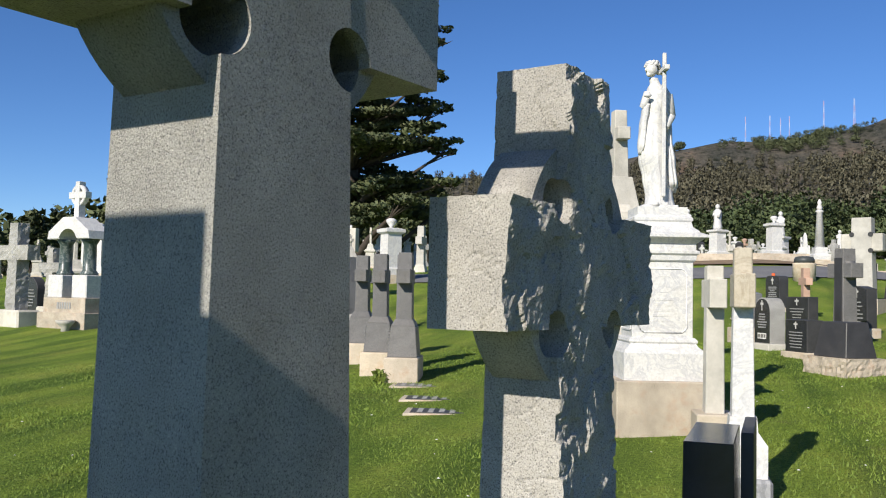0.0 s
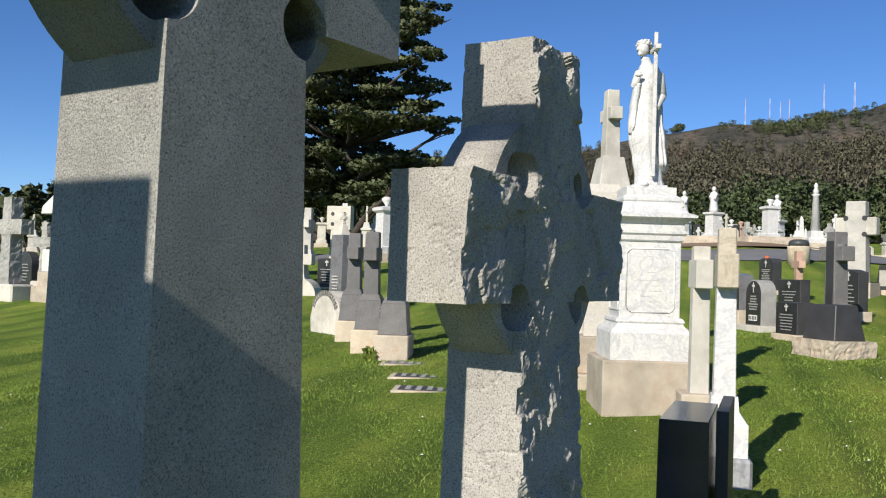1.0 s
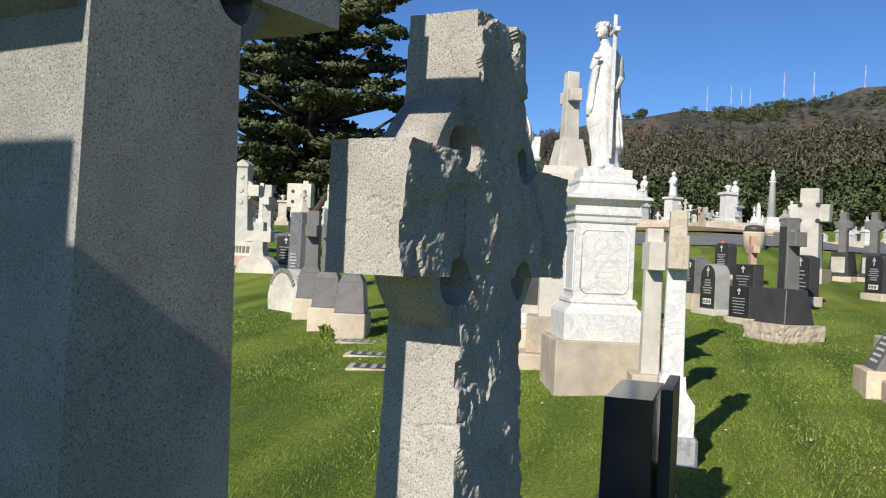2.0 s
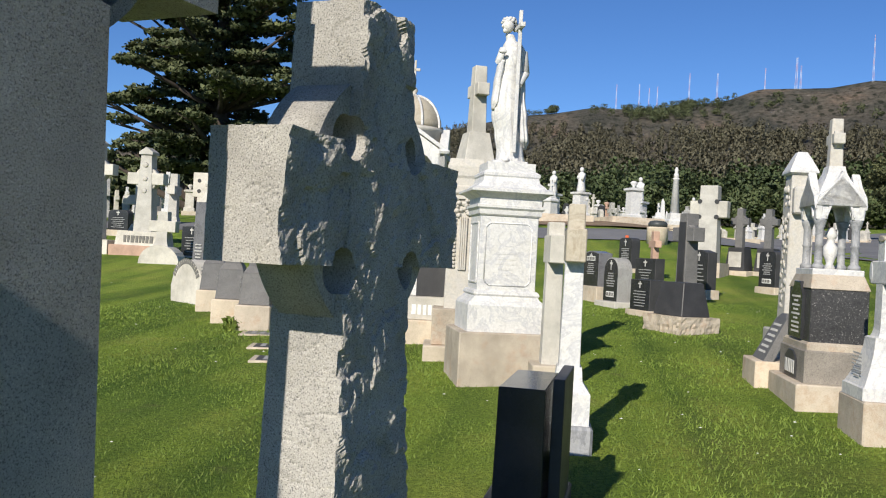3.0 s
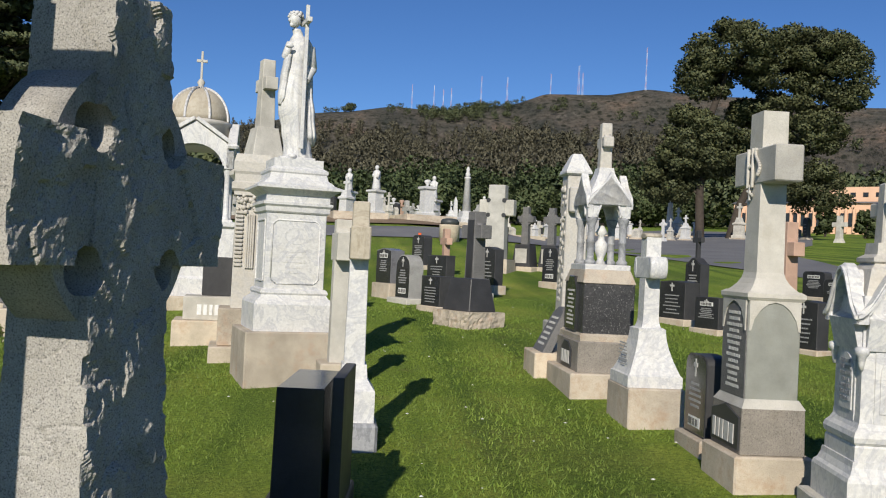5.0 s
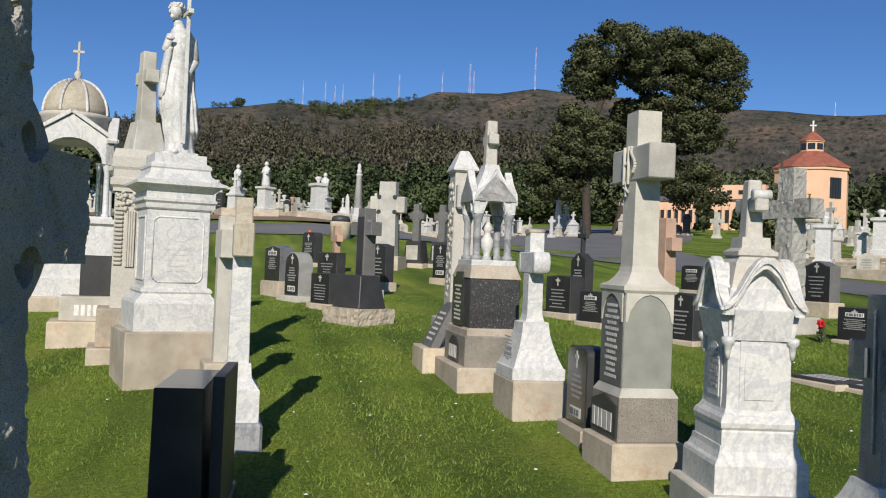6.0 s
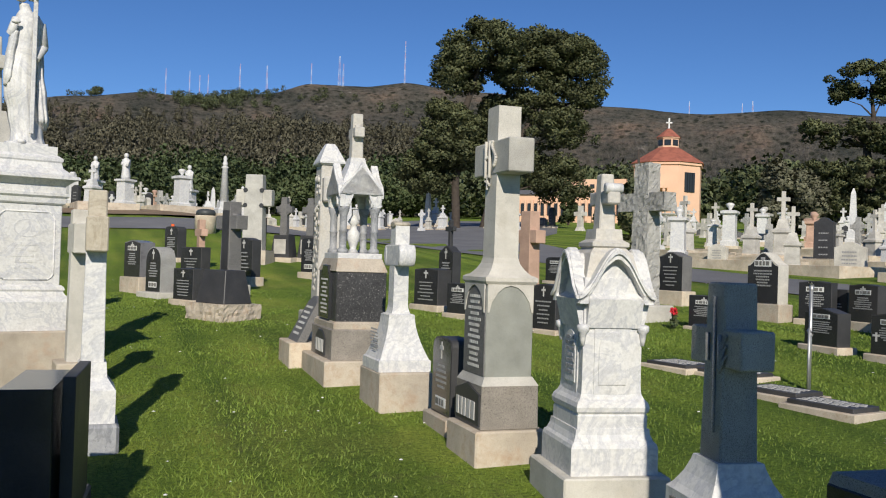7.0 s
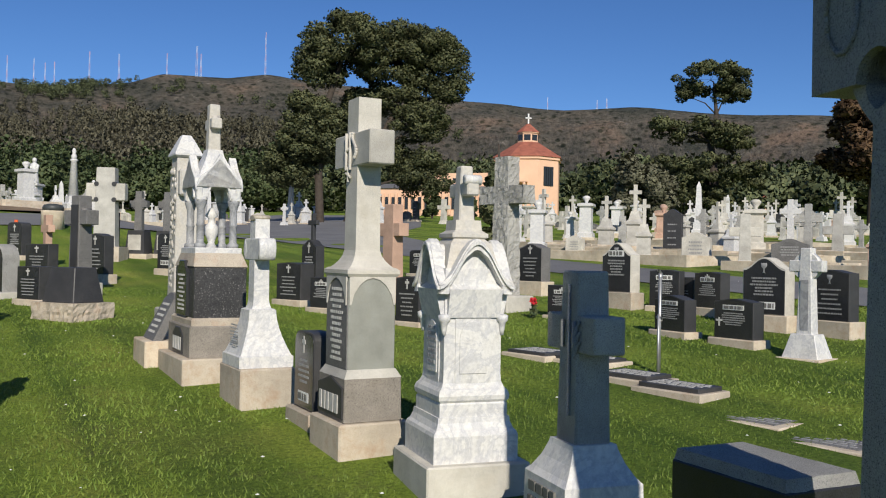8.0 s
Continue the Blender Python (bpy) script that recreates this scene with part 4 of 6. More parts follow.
def small_cross_relief(ob, x, y, z, h, mat="letters"):
    bm = block(h * 0.16, 0.006, h, z, x, y, bev=0)
    block(h * 0.6, 0.006, h * 0.16, z + h * 0.58, x, y - 0.0005, bev=0, bm=bm)
    part("cross_relief", bm, mat, ob)


def headstone(x, y, rz, w, h, d, base_h, label, kind="serp", rise=0.05, body="black_frost", face="black_polish", base="concrete", plate=False, seed=1, relief="cross", group="black headstones", rough_side=False, base_over=0.12, slope=0.0, bars_n=6):
    """Upright headstone on a base: body, polished face, lettering, a plate with the family name."""
    ob = thing("headstone", x, y, rz, label, "headstone", group)
    part("base", block(w + base_over, d + base_over * 0.9, base_h + 0.04, -0.04, bev=0.012), base, ob)
    sh = h - base_h
    bm = slab(arch(w, sh, rise, 14, base_h, kind), -d / 2, d / 2)
    if slope:
        for v in bm.verts:
            if v.co.y < 0:
                v.co.y += slope * (v.co.z - base_h) / sh
    part("body", bm, body, ob)
    bm = slab(arch(w * 0.96, sh * 0.96, rise, 14, base_h + sh * 0.015, kind), -d / 2 - 0.005, -d / 2 + 0.002, bev=0)

    def sl(b):
        if slope:
            for v in b.verts:
                v.co.y += slope * (v.co.z - base_h) / sh
        return b
    part("face", sl(bm), face, ob)
    fy = -d / 2 - 0.0065
    rnd = random.Random(seed)
    lo, hi = base_h + sh * (0.32 if plate else 0.1), base_h + sh * 0.66
    rows = [(0, lo + (hi - lo) * (i + 0.3) / bars_n, w * rnd.uniform(0.34, 0.68), sh * 0.03) for i in range(bars_n)]
    part("inscription", sl(bars(rows, fy, seed=seed)), "letters_grey", ob)
    if plate:
        pz = base_h + sh * (0.1 if plate == "low" else 0.72)
        part("name_plate", sl(block(w * 0.54, 0.006, sh * 0.125, pz, 0, fy + 0.001, bev=0)), "plate_white", ob, "pale panel with the family name")
        part("name", sl(bars([(0, pz + sh * 0.022, w * 0.48, sh * 0.08)], fy - 0.004, seed=seed + 3)), "letters_dark", ob)
    if relief == "cross":
        bm = block(w * 0.045, 0.006, sh * 0.22, base_h + sh * (0.72 if plate != "high" else 0.3), 0 if plate != "high" else -w * 0.36, fy, bev=0)
        block(w * 0.17, 0.006, sh * 0.05, base_h + sh * (0.84 if plate != "high" else 0.42), 0 if plate != "high" else -w * 0.36, fy - 0.0005, bev=0, bm=bm)
        part("cross_relief", sl(bm), "letters", ob)
    elif relief == "chalice":
        bm = rings([(w * 0.05, base_h + sh * 0.72), (w * 0.015, base_h + sh * 0.75), (w * 0.02, base_h + sh * 0.8), (w * 0.07, base_h + sh * 0.84), (w * 0.075, base_h + sh * 0.9)], 10, False, 0.06, y=fy)
        part("chalice_relief", sl(bm), "letters_grey", ob)
    return ob


W = -90   # the graves face the west side of the plot

# ---- the statue's monument ----
STATUE = (1.26, 8.98)


def sections(bm, rows, depth, folds, n=64, step=0.02, seed=0.0):
    """Draped cloth or body: rows of (height, middle x, middle y, half width), rounded between; folds deepens towards the hem."""
    loops, h = [], rows[0][0]
    while h <= rows[-1][0] + 1e-6:
        k = max(i for i in range(len(rows) - 1) if rows[i][0] <= h + 1e-6)
        a, b = rows[k], rows[k + 1]
        t = smooth((h - a[0]) / (b[0] - a[0]))
        cx, cy, r = (a[i] + (b[i] - a[i]) * t for i in (1, 2, 3))
        low = (1 - (h - rows[0][0]) / (rows[-1][0] - rows[0][0]))
        loop = []
        for i in range(n):
            g = 2 * math.pi * i / n
            ripple = noise.noise((math.cos(g) * 3.6 + seed, math.sin(g) * 3.6, h * 0.9 + seed)) + 0.6 * noise.noise((math.cos(g) * 8.0, math.sin(g) * 8.0 + seed, h * 1.6))
            f = 1 + folds * (0.35 + 0.65 * low) * (0.5 - abs(ripple)) * 2
            loop.append(bm.verts.new((cx + r * f * math.cos(g), cy + r * depth * f * math.sin(g), h)))
        loops.append(loop)
        h += step
    for lo, hi in zip(loops, loops[1:]):
        for i in range(n):
            bm.faces.new((lo[i], lo[(i + 1) % n], hi[(i + 1) % n], hi[i])).smooth = True
    bm.faces.new(loops[0][::-1])
    bm.faces.new(loops[-1])
    return bm


def build_statue():
    x, y = STATUE
    ob = thing("statue_pedestal", x, y, 4, "white marble pedestal on a tan granite base", "pedestal")
    part("base", block(0.95, 0.9, 0.56, -0.05, bev=0.012), "granite_tan", ob, "tan granite base block")
    part("plinth", rings([(0.395, 0.50), (0.395, 0.77), (0.38, 0.80), (0.335, 0.835), (0.318, 0.865)], ratio=0.95), "marble", ob)
    part("foot_moulding", rings([(0.326, 0.865), (0.334, 0.88), (0.326, 0.905), (0.308, 0.92)], ratio=0.94), "marble", ob)
    part("die", block(0.59, 0.55, 0.75, 0.915, bev=0.006), "marble", ob)
    # raised border with notched corners
    yy, a, b, k = -0.279, 0.235, 0.31, 0.05
    mid = 1.28
    pts = [(-a + k, mid - b), (a - k, mid - b), (a - k * 0.4, mid - b + k * 0.4), (a, mid - b + k), (a, mid + b - k), (a - k * 0.4, mid + b - k * 0.4), (a - k, mid + b), (-a + k, mid + b), (-a + k * 0.4, mid + b - k * 0.4), (-a, mid + b - k), (-a, mid - b + k), (-a + k * 0.4, mid - b + k * 0.4)]
    bm = bmesh.new()
    for p, q in zip(pts, pts[1:] + pts[:1]):
        limb(bm, (p[0], yy + 0.004, p[1]), (q[0], yy + 0.004, q[1]), 0.008, 0.008, 6)
    part("panel_border", bm, "marble", ob)
    wr = part("wreath", ring_plate(0.09, 0.1, yy + 0.0015, yy + 0.01, 0, 0, 32), "marble", ob)
    wr.matrix_basis = pose(0, 0, 1.44) @ Matrix.Diagonal((1.15, 1.0, 0.85, 1.0))
    lettering(ob, yy + 0.004, 0.36, 1.06, 1.32, 5, "marble", 0.026, 4, thick=0.006)
    bm = bmesh.new()
    for s in range(2):
        block(0.014, 0.02, 0.6, 0.99, -0.299, -0.21 + s * 0.42, bm=bm, bev=0.003)
        block(0.014, 0.40, 0.02, 0.98 + s * 0.6, -0.299, 0, bm=bm, bev=0.003)
    part("side_panel_border", bm, "marble", ob)
    part("cornice", rings([(0.3, 1.66), (0.315, 1.675), (0.32, 1.72), (0.342, 1.74), (0.342, 1.765), (0.315, 1.77), (0.315, 1.835), (0.375, 1.88), (0.418, 1.895), (0.418, 1.918), (0.35, 1.945)], ratio=0.95), "marble", ob)
    part("cap", rings([(0.35, 1.94), (0.335, 1.965), (0.29, 2.0), (0.278, 2.05), (0.29, 2.065), (0.29, 2.09), (0.262, 2.11), (0.245, 2.12), (0.245, 2.2)], ratio=0.95), "marble", ob)
    # the draped figure with a tall cross: one plain form
    bm = bmesh.new()
    sections(bm, [(0.0, 0.03, 0.0, 0.135), (0.1, 0.02, 0.0, 0.125), (0.3, -0.015, 0.0, 0.125), (0.5, -0.045, -0.01, 0.135), (0.68, -0.045, 0.0, 0.135), (0.85, -0.03, 0.0, 0.115), (0.95, -0.02, 0.0, 0.108), (1.06, -0.005, -0.005, 0.118), (1.16, 0.0, 0.0, 0.122), (1.22, -0.005, 0.0, 0.095), (1.26, -0.03, -0.005, 0.05), (1.33, -0.05, -0.01, 0.042)], 0.8, 0.16)
    # mantle: from the shoulder down to a pointed hem, and a narrow fall at the other side
    sections(bm, [(0.16, 0.165, 0.02, 0.022), (0.24, 0.135, 0.02, 0.06), (0.45, 0.115, 0.02, 0.058), (0.7, 0.095, 0.03, 0.05), (0.92, 0.085, 0.03, 0.05), (1.1, 0.08, 0.03, 0.052), (1.2, 0.06, 0.03, 0.04)], 2.0, 0.3, 40, seed=3.1)
    sections(bm, [(0.54, -0.185, -0.03, 0.016), (0.62, -0.17, -0.03, 0.035), (0.8, -0.155, -0.03, 0.034), (0.98, -0.135, -0.04, 0.035), (1.05, -0.12, -0.05, 0.03)], 1.8, 0.3, 32, seed=5.7)
    # head in three-quarter view, with parted hair and a knot at the nape
    ball(bm, (-0.075, -0.03, 1.405), 0.066, 3, (0.9, 1.0, 1.22))
    ball(bm, (-0.135, -0.055, 1.395), 0.014, 1, (1.0, 0.8, 1.5))
    ball(bm, (-0.105, -0.05, 1.35), 0.026, 2)
    for i in range(30):
        g, u = i * 0.72, i / 29
        ball(bm, (-0.06 + 0.068 * math.cos(g) * (1 - 0.35 * u), -0.01 + 0.072 * math.sin(g) * (1 - 0.35 * u), 1.435 + 0.055 * u), 0.022, 1, (1.2, 1.2, 0.8))
    for i in range(8):
        ball(bm, (0.02 + 0.022 * math.cos(i * 1.9), 0.03 + 0.022 * math.sin(i * 1.9), 1.385 + 0.006 * i), 0.026, 1)
    limb(bm, (-0.1, -0.02, 1.16), (-0.155, -0.05, 1.02), 0.05, 0.042, 12)
    limb(bm, (-0.155, -0.05, 1.02), (-0.14, -0.13, 1.1), 0.042, 0.024, 12)
    ball(bm, (-0.135, -0.14, 1.115), 0.03, 2, (1.4, 0.7, 0.7))
    limb(bm, (0.1, 0.0, 1.15), (0.125, -0.03, 0.93), 0.052, 0.05, 12)
    limb(bm, (0.125, -0.03, 0.93), (0.05, -0.135, 0.79), 0.048, 0.03, 12)
    ball(bm, (0.03, -0.14, 0.735), 0.03, 2, (0.85, 0.8, 1.8))
    block(0.036, 0.036, 1.44, 0.1, 0.025, -0.16, bev=0.004, bm=bm)
    block(0.05, 0.26, 0.046, 1.35, 0.025, -0.155, bev=0.004, bm=bm)
    ball(bm, (-0.05, -0.12, 0.025), 0.045, 2, (1, 1.4, 0.6))
    block(0.36, 0.3, 0.03, -0.012, 0.0, 0.0, bev=0.006, bm=bm)
    statue = new("statue", link_mesh("statue", bm, "marble"))
    statue.matrix_basis = pose(x, y, ground(x, y) - 0.012 + 2.21, 0, 0, 4)
    tagged(statue, "white marble draped figure holding a tall cross", "statue")


build_statue()


# ---- monuments behind and beside the statue ----
def build_behind_statue():
    # carved stele with a drum-shaped cap
    ob = thing("carved_stele", 0.98, 10.42, -4, "grey limestone stele with carved fluted front", "monument")
    part("base", block(0.75, 0.75, 0.20, -0.04, -0.02, -0.05, bev=0.015), "concrete", ob)
    part("step", block(0.62, 0.62, 0.42, 0.16, bev=0.012), "granite_tan", ob)
    part("body", block(0.36, 0.32, 1.3, 0.56, top=(0.34, 0.3)), "marble_old", ob)
    bm = bmesh.new()
    for i in range(14):
        for s in (-1, 1):
            block(0.09, 0.03, 0.034, 1.05 + i * 0.046, s * 0.125, -0.165, bev=0.008, bm=bm)
    for i in range(4):
        block(0.022, 0.035, 0.62, 1.03, -0.036 + i * 0.024, -0.165, bev=0.006, bm=bm)
    part("fluting", bm, "marble_old", ob)
    bm = bmesh.new()
    rnd = random.Random(3)
    for i in range(38):
        ball(bm, (rnd.uniform(-0.16, 0.16), -0.165, rnd.uniform(1.66, 1.86)), rnd.uniform(0.018, 0.035), 1)
    part("carved_leaves", bm, "marble_old", ob)
    part("head", rings([(0.2, 1.86), (0.2, 1.9), (0.23, 1.93), (0.23, 2.0), (0.20, 2.02), (0.20, 2.1), (0.215, 2.13), (0.215, 2.24), (0.19, 2.33)], ratio=0.9), "marble_old", ob)
    ob = thing("name_block", 0.62, 11.75, -4, "grey granite block with raised family name", "monument")
    part("base", block(0.85, 0.7, 0.34, -0.04, bev=0.015), "concrete", ob)
    part("body", block(0.6, 0.5, 0.30, 0.3, bev=0.01), "granite_light", ob)
    part("name", bars([(0, 0.37, 0.26, 0.13)], -0.252, seed=9, thick=0.01), "plate_white", ob)
    part("upper_stone", block(0.42, 0.2, 0.5, 0.6, 0.12, 0.1), "black_frost", ob)
    # tall cross on a sloped pedestal
    ob = thing("cross_monument", 1.2, 11.6, -78, "tall grey granite cross on a sloped pedestal", "cross monument")
    part("base", block(0.9, 0.8, 0.3, -0.04, bev=0.015), "concrete", ob)
    part("pedestal", block(0.6, 0.55, 1.85, 0.25, top=(0.52, 0.48)), "granite_light", ob)
    part("cornice", rings([(0.3, 2.08), (0.36, 2.15), (0.36, 2.2), (0.3, 2.24)], ratio=0.92), "granite_light", ob)
    part("shoulder", block(0.5, 0.46, 0.52, 2.24, top=(0.3, 0.28)), "granite_light", ob)
    latin_cross(ob, "granite_light", 2.75, 3.64, 0.16, 0.16, 3.24, 3.4, 0.44, (0.22, 0.2))
    # domed canopy tomb
    ob = thing("domed_tomb", 0.52, 16.55, -6, "white marble domed canopy tomb on a high base", "tomb")
    ob.scale = (0.79, 0.79, 1.0)
    part("step", block(2.5, 2.5, 0.26, -0.06, bev=0.02), "concrete", ob)
    part("base", rings([(1.05, 0.2), (1.05, 0.5), (0.98, 0.55), (0.96, 1.38), (1.04, 1.42), (1.04, 1.5)]), "marble", ob)
    part("floor_slab", block(1.75, 1.75, 0.06, 1.48), "marble", ob)
    for sx in (-1, 1):
        for sy in (-1, 1):
            col = part("column", rings([(0.09, 1.52), (0.09, 1.57), (0.065, 1.6), (0.06, 2.28), (0.07, 2.3), (0.1, 2.42), (0.105, 2.45)], 14, False, x=sx * 0.72, y=sy * 0.72), "marble", ob)
            part("inner_column", rings([(0.07, 1.52), (0.05, 1.58), (0.05, 2.3), (0.08, 2.45)], 12, False, x=sx * 0.55, y=sy * 0.55), "column_dark", ob)
    for k in range(4):
        pts = [(-0.84, 2.42), (-0.62, 2.42)]
        pts += [(0.62 * math.cos(math.pi - math.pi * i / 12), 2.42 + 0.42 * math.sin(math.pi * i / 12)) for i in range(1, 12)]
        pts += [(0.62, 2.42), (0.84, 2.42), (0.84, 2.78), (0.0, 3.22), (-0.84, 2.78)]
        bm = slab(pts, -0.84, -0.68)
        bmesh.ops.rotate(bm, matrix=Matrix.Rotation(k * math.pi / 2, 3, "Z"), verts=bm.verts)
        part("gable", bm, "marble", ob)
        bm = bmesh.new()
        for s in (-1, 1):
            own = block(1.02, 0.2, 0.07, 0, bev=0.01)
            bmesh.ops.transform(own, matrix=Matrix.Translation((s * 0.46, -0.8, 3.0)) @ Matrix.Rotation(s * radians(27.5), 4, "Y"), verts=own.verts)
            join(bm, own)
        bmesh.ops.rotate(bm, matrix=Matrix.Rotation(k * math.pi / 2, 3, "Z"), verts=bm.verts)
        part("gable_moulding", bm, "marble", ob)
    part("drum", rings([(0.72, 2.8), (0.72, 3.2), (0.76, 3.22), (0.76, 3.27), (0.7, 3.29)], 16, False), "marble_old", ob)
    dome = part("dome", rings([(0.69 * math.cos(a), 3.29 + 0.6 * math.sin(a)) for a in [i * math.pi / 22 for i in range(11)]] + [(0.06, 3.9)], 32, False), "stained_stone", ob)
    for k in range(8):
        bm = bmesh.new()
        a = 2 * math.pi * (k + 0.5) / 8
        pts = [(0.70 * math.cos(t), 3.29 + 0.61 * math.sin(t)) for t in [i * math.pi / 20 for i in range(10)]]
        for (r0, z0), (r1, z1) in zip(pts, pts[1:]):
            limb(bm, (r0 * math.cos(a), r0 * math.sin(a), z0), (r1 * math.cos(a), r1 * math.sin(a), z1), 0.03, 0.03, 6)
        part("rib", bm, "marble", dome)
    bm = rings([(0.1, 3.88), (0.06, 3.94), (0.09, 4.0), (0.04, 4.06)], 12, False)
    block(0.05, 0.05, 0.52, 4.04, bm=bm)
    block(0.24, 0.05, 0.05, 4.36, bm=bm)
    part("finial_cross", bm, "marble_old", ob)
    # pair of slim crosses seen along their arms
    ob = thing("slim_cross", 1.61, 8.02, W - 4, "slim pale grey granite cross with thick arms", "cross monument", "slim crosses")
    part("base", block(0.42, 0.34, 0.36, -0.04, bev=0.012), "concrete", ob)
    latin_cross(ob, "granite_light", 0.3, 1.62, 0.17, 0.145, 1.245, 1.5, 0.5, (0.19, 0.165))
    ob = thing("slim_cross", 1.4, 6.25, W - 10, "slim white marble cross with stained top", "cross monument", "slim crosses", lean=(0, 0))
    part("base", block(0.5, 0.36, 0.24, -0.04, bev=0.02), "marble_grey", ob)
    part("plinth", rings([(0.19, 0.2), (0.19, 0.42), (0.17, 0.44), (0.12, 0.5), (0.11, 0.6)], ratio=0.8), "marble", ob)
    part("shaft", block(0.19, 0.15, 0.78, 0.58, top=(0.165, 0.13), bev=0.004), "marble", ob)
    part("head", block(0.165, 0.128, 0.40, 1.362, top=(0.155, 0.12), bev=0.008), "stained_stone", ob, "rust stained marble head")
    part("crossbar", block(0.42, 0.142, 0.235, 1.345, bev=0.008), "stained_stone", ob, "rust stained marble arms")
    # polished black die with its slab
    ob = thing("headstone", 0.86, 4.62, 0, "thick polished black granite headstone", "headstone", "black headstones")
    ob.matrix_basis = pose(0.83, 4.62, ground(0.83, 4.62) - 0.01, 0, 0, -106.5)
    part("base", block(1.0, 0.44, 0.2, -0.05, bev=0.012), "black_frost", ob)
    part("body", block(0.76, 0.25, 0.655, 0.14, 0, top=(0.74, 0.235), bev=0.004), "black_polish", ob)
    part("back_slab", block(0.66, 0.06, 0.70, 0.14, -0.06, 0.175, bev=0.004), "black_frost", ob)


build_behind_statue()


# ---- the near row on the right ----
def build_right_row():
    # grey cross on a tall die, with a monogram
    ob = thing("cross_monument", 3.71, 4.74, W - 13, "tall pale granite cross on a grey inscribed die", "cross monument", "row of tall monuments")
    part("base", block(0.56, 0.50, 0.27, -0.05, bev=0.012), "concrete", ob)
    pl = part("plinth", block(0.48, 0.41, 0.29, 0.22, top=(0.47, 0.40), bev=0.006), "granite_brown", ob)
    part("name_panel", slab([(-0.225, 0.245), (0.225, 0.245), (0.225, 0.45), (0.1, 0.475), (0, 0.51), (-0.1, 0.475), (-0.225, 0.45)], -0.215, -0.2), "black_frost", pl, "dark panel with raised family name")
    part("name", bars([(0, 0.275, 0.36, 0.12)], -0.218, seed=8, thick=0.006), "letters", pl)
    part("plinth_cap", rings([(0.235, 0.505), (0.2, 0.56)], ratio=0.86), "granite_light", ob)
    die = part("die", block(0.385, 0.335, 0.62, 0.555, bev=0.005), "granite_mid", ob)
    part("text_panel", block(0.37, 0.01, 0.58, 0.56, 0, -0.1695, bev=0), "granite_dark", die, "darker inscribed front panel")
    lettering(die, -0.176, 0.31, 0.6, 1.1, 13, "letters", 0.02, 7)
    for yy, ax in ((-0.1775, 0), (-0.196, 1)):
        bm = bmesh.new()
        half = 0.18 if ax == 0 else 0.163
        for s in (-1, 1):
            pts = [(s * half, 1.165), (s * half, 0.98), (s * (half - 0.012), 0.98), (s * (half - 0.03), 1.05), (s * (half - 0.07), 1.11), (s * 0.05, 1.145), (0.0, 1.158), (0.0, 1.165)]
            if s > 0:
                pts = pts[::-1]
            slab(pts, yy - 0.005, yy + 0.005, bm, 0)
        if ax:
            bmesh.ops.rotate(bm, matrix=Matrix.Rotation(math.pi / 2, 3, "Z"), verts=bm.verts)
        part("carved_spandrel", bm, "granite_light", die)
    part("cornice", rings([(0.2, 1.165), (0.215, 1.185), (0.215, 1.21), (0.19, 1.225)], ratio=0.87), "granite_light", ob)
    latin_cross(ob, "granite_light", 1.22, 2.36, 0.20, 0.175, 1.9, 2.125, 0.62, (0.37, 0.325), 0.14)
    bm = bmesh.new()
    for px in (-0.07, 0.0):
        limb(bm, (px, -0.1, 1.88), (px, -0.1, 2.13), 0.011, 0.011)
    limb(bm, (-0.09, -0.1, 2.0), (0.0, -0.1, 2.03), 0.009, 0.009)
    pts = [(0.07 + 0.035 * math.cos(a), -0.1, 2.0 + 0.1 * a / 3.2) for a in [i * 0.5 for i in range(-3, 9)]]
    for a, b in zip(pts, pts[1:]):
        limb(bm, a, b, 0.011, 0.011)
    limb(bm, (-0.03, -0.1, 1.80), (-0.03, -0.1, 1.9), 0.009, 0.009)
    limb(bm, (-0.07, -0.1, 1.86), (0.01, -0.1, 1.83), 0.009, 0.009)
    part("monogram", bm, "granite_light", ob)
    # dark round-headed stone between
    headstone(3.84, 5.5, W - 13, 0.42, 0.70, 0.16, 0.12, "dark round-headed headstone with carved lily", "broad", 0.1, plate="low", seed=21, bars_n=5, base="granite_tan")
    # white cross with bell-shaped pedestal
    ob = thing("cross_monument", 3.89, 6.45, W - 12, "white marble cross on a bell-shaped pedestal", "cross monument", "row of tall monuments")
    part("base", block(0.62, 0.46, 0.36, -0.05, bev=0.012), "concrete", ob)
    ped = part("pedestal", rings([(0.25, 0.31), (0.25, 0.40), (0.235, 0.41)] + [(0.125 + 0.11 * (1 - t) ** 1.6, 0.41 + 0.34 * t) for t in (0.05, 0.2, 0.4, 0.6, 0.8, 1.0)] + [(0.125, 0.77), (0.105, 0.78)], ratio=0.9), "marble", ob)
    lettering(ped, -0.2, 0.26, 0.46, 0.66, 7, "letters_grey", 0.012, 5)
    latin_cross(ob, "marble", 0.77, 1.53, 0.15, 0.13, 1.18, 1.36, 0.4, (0.2, 0.17), 0.1)
    for sx in (-1, 1):
        roll = part("arm_scroll", rings([(0.05, -0.07), (0.086, -0.066), (0.092, -0.04), (0.092, 0.04), (0.086, 0.066), (0.05, 0.07)], 18, False), "marble", ob)
        roll.matrix_basis = pose(sx * 0.195, 0, 1.27, 90) @ Matrix.Diagonal((0.5, 1.0, 1.0, 1.0))
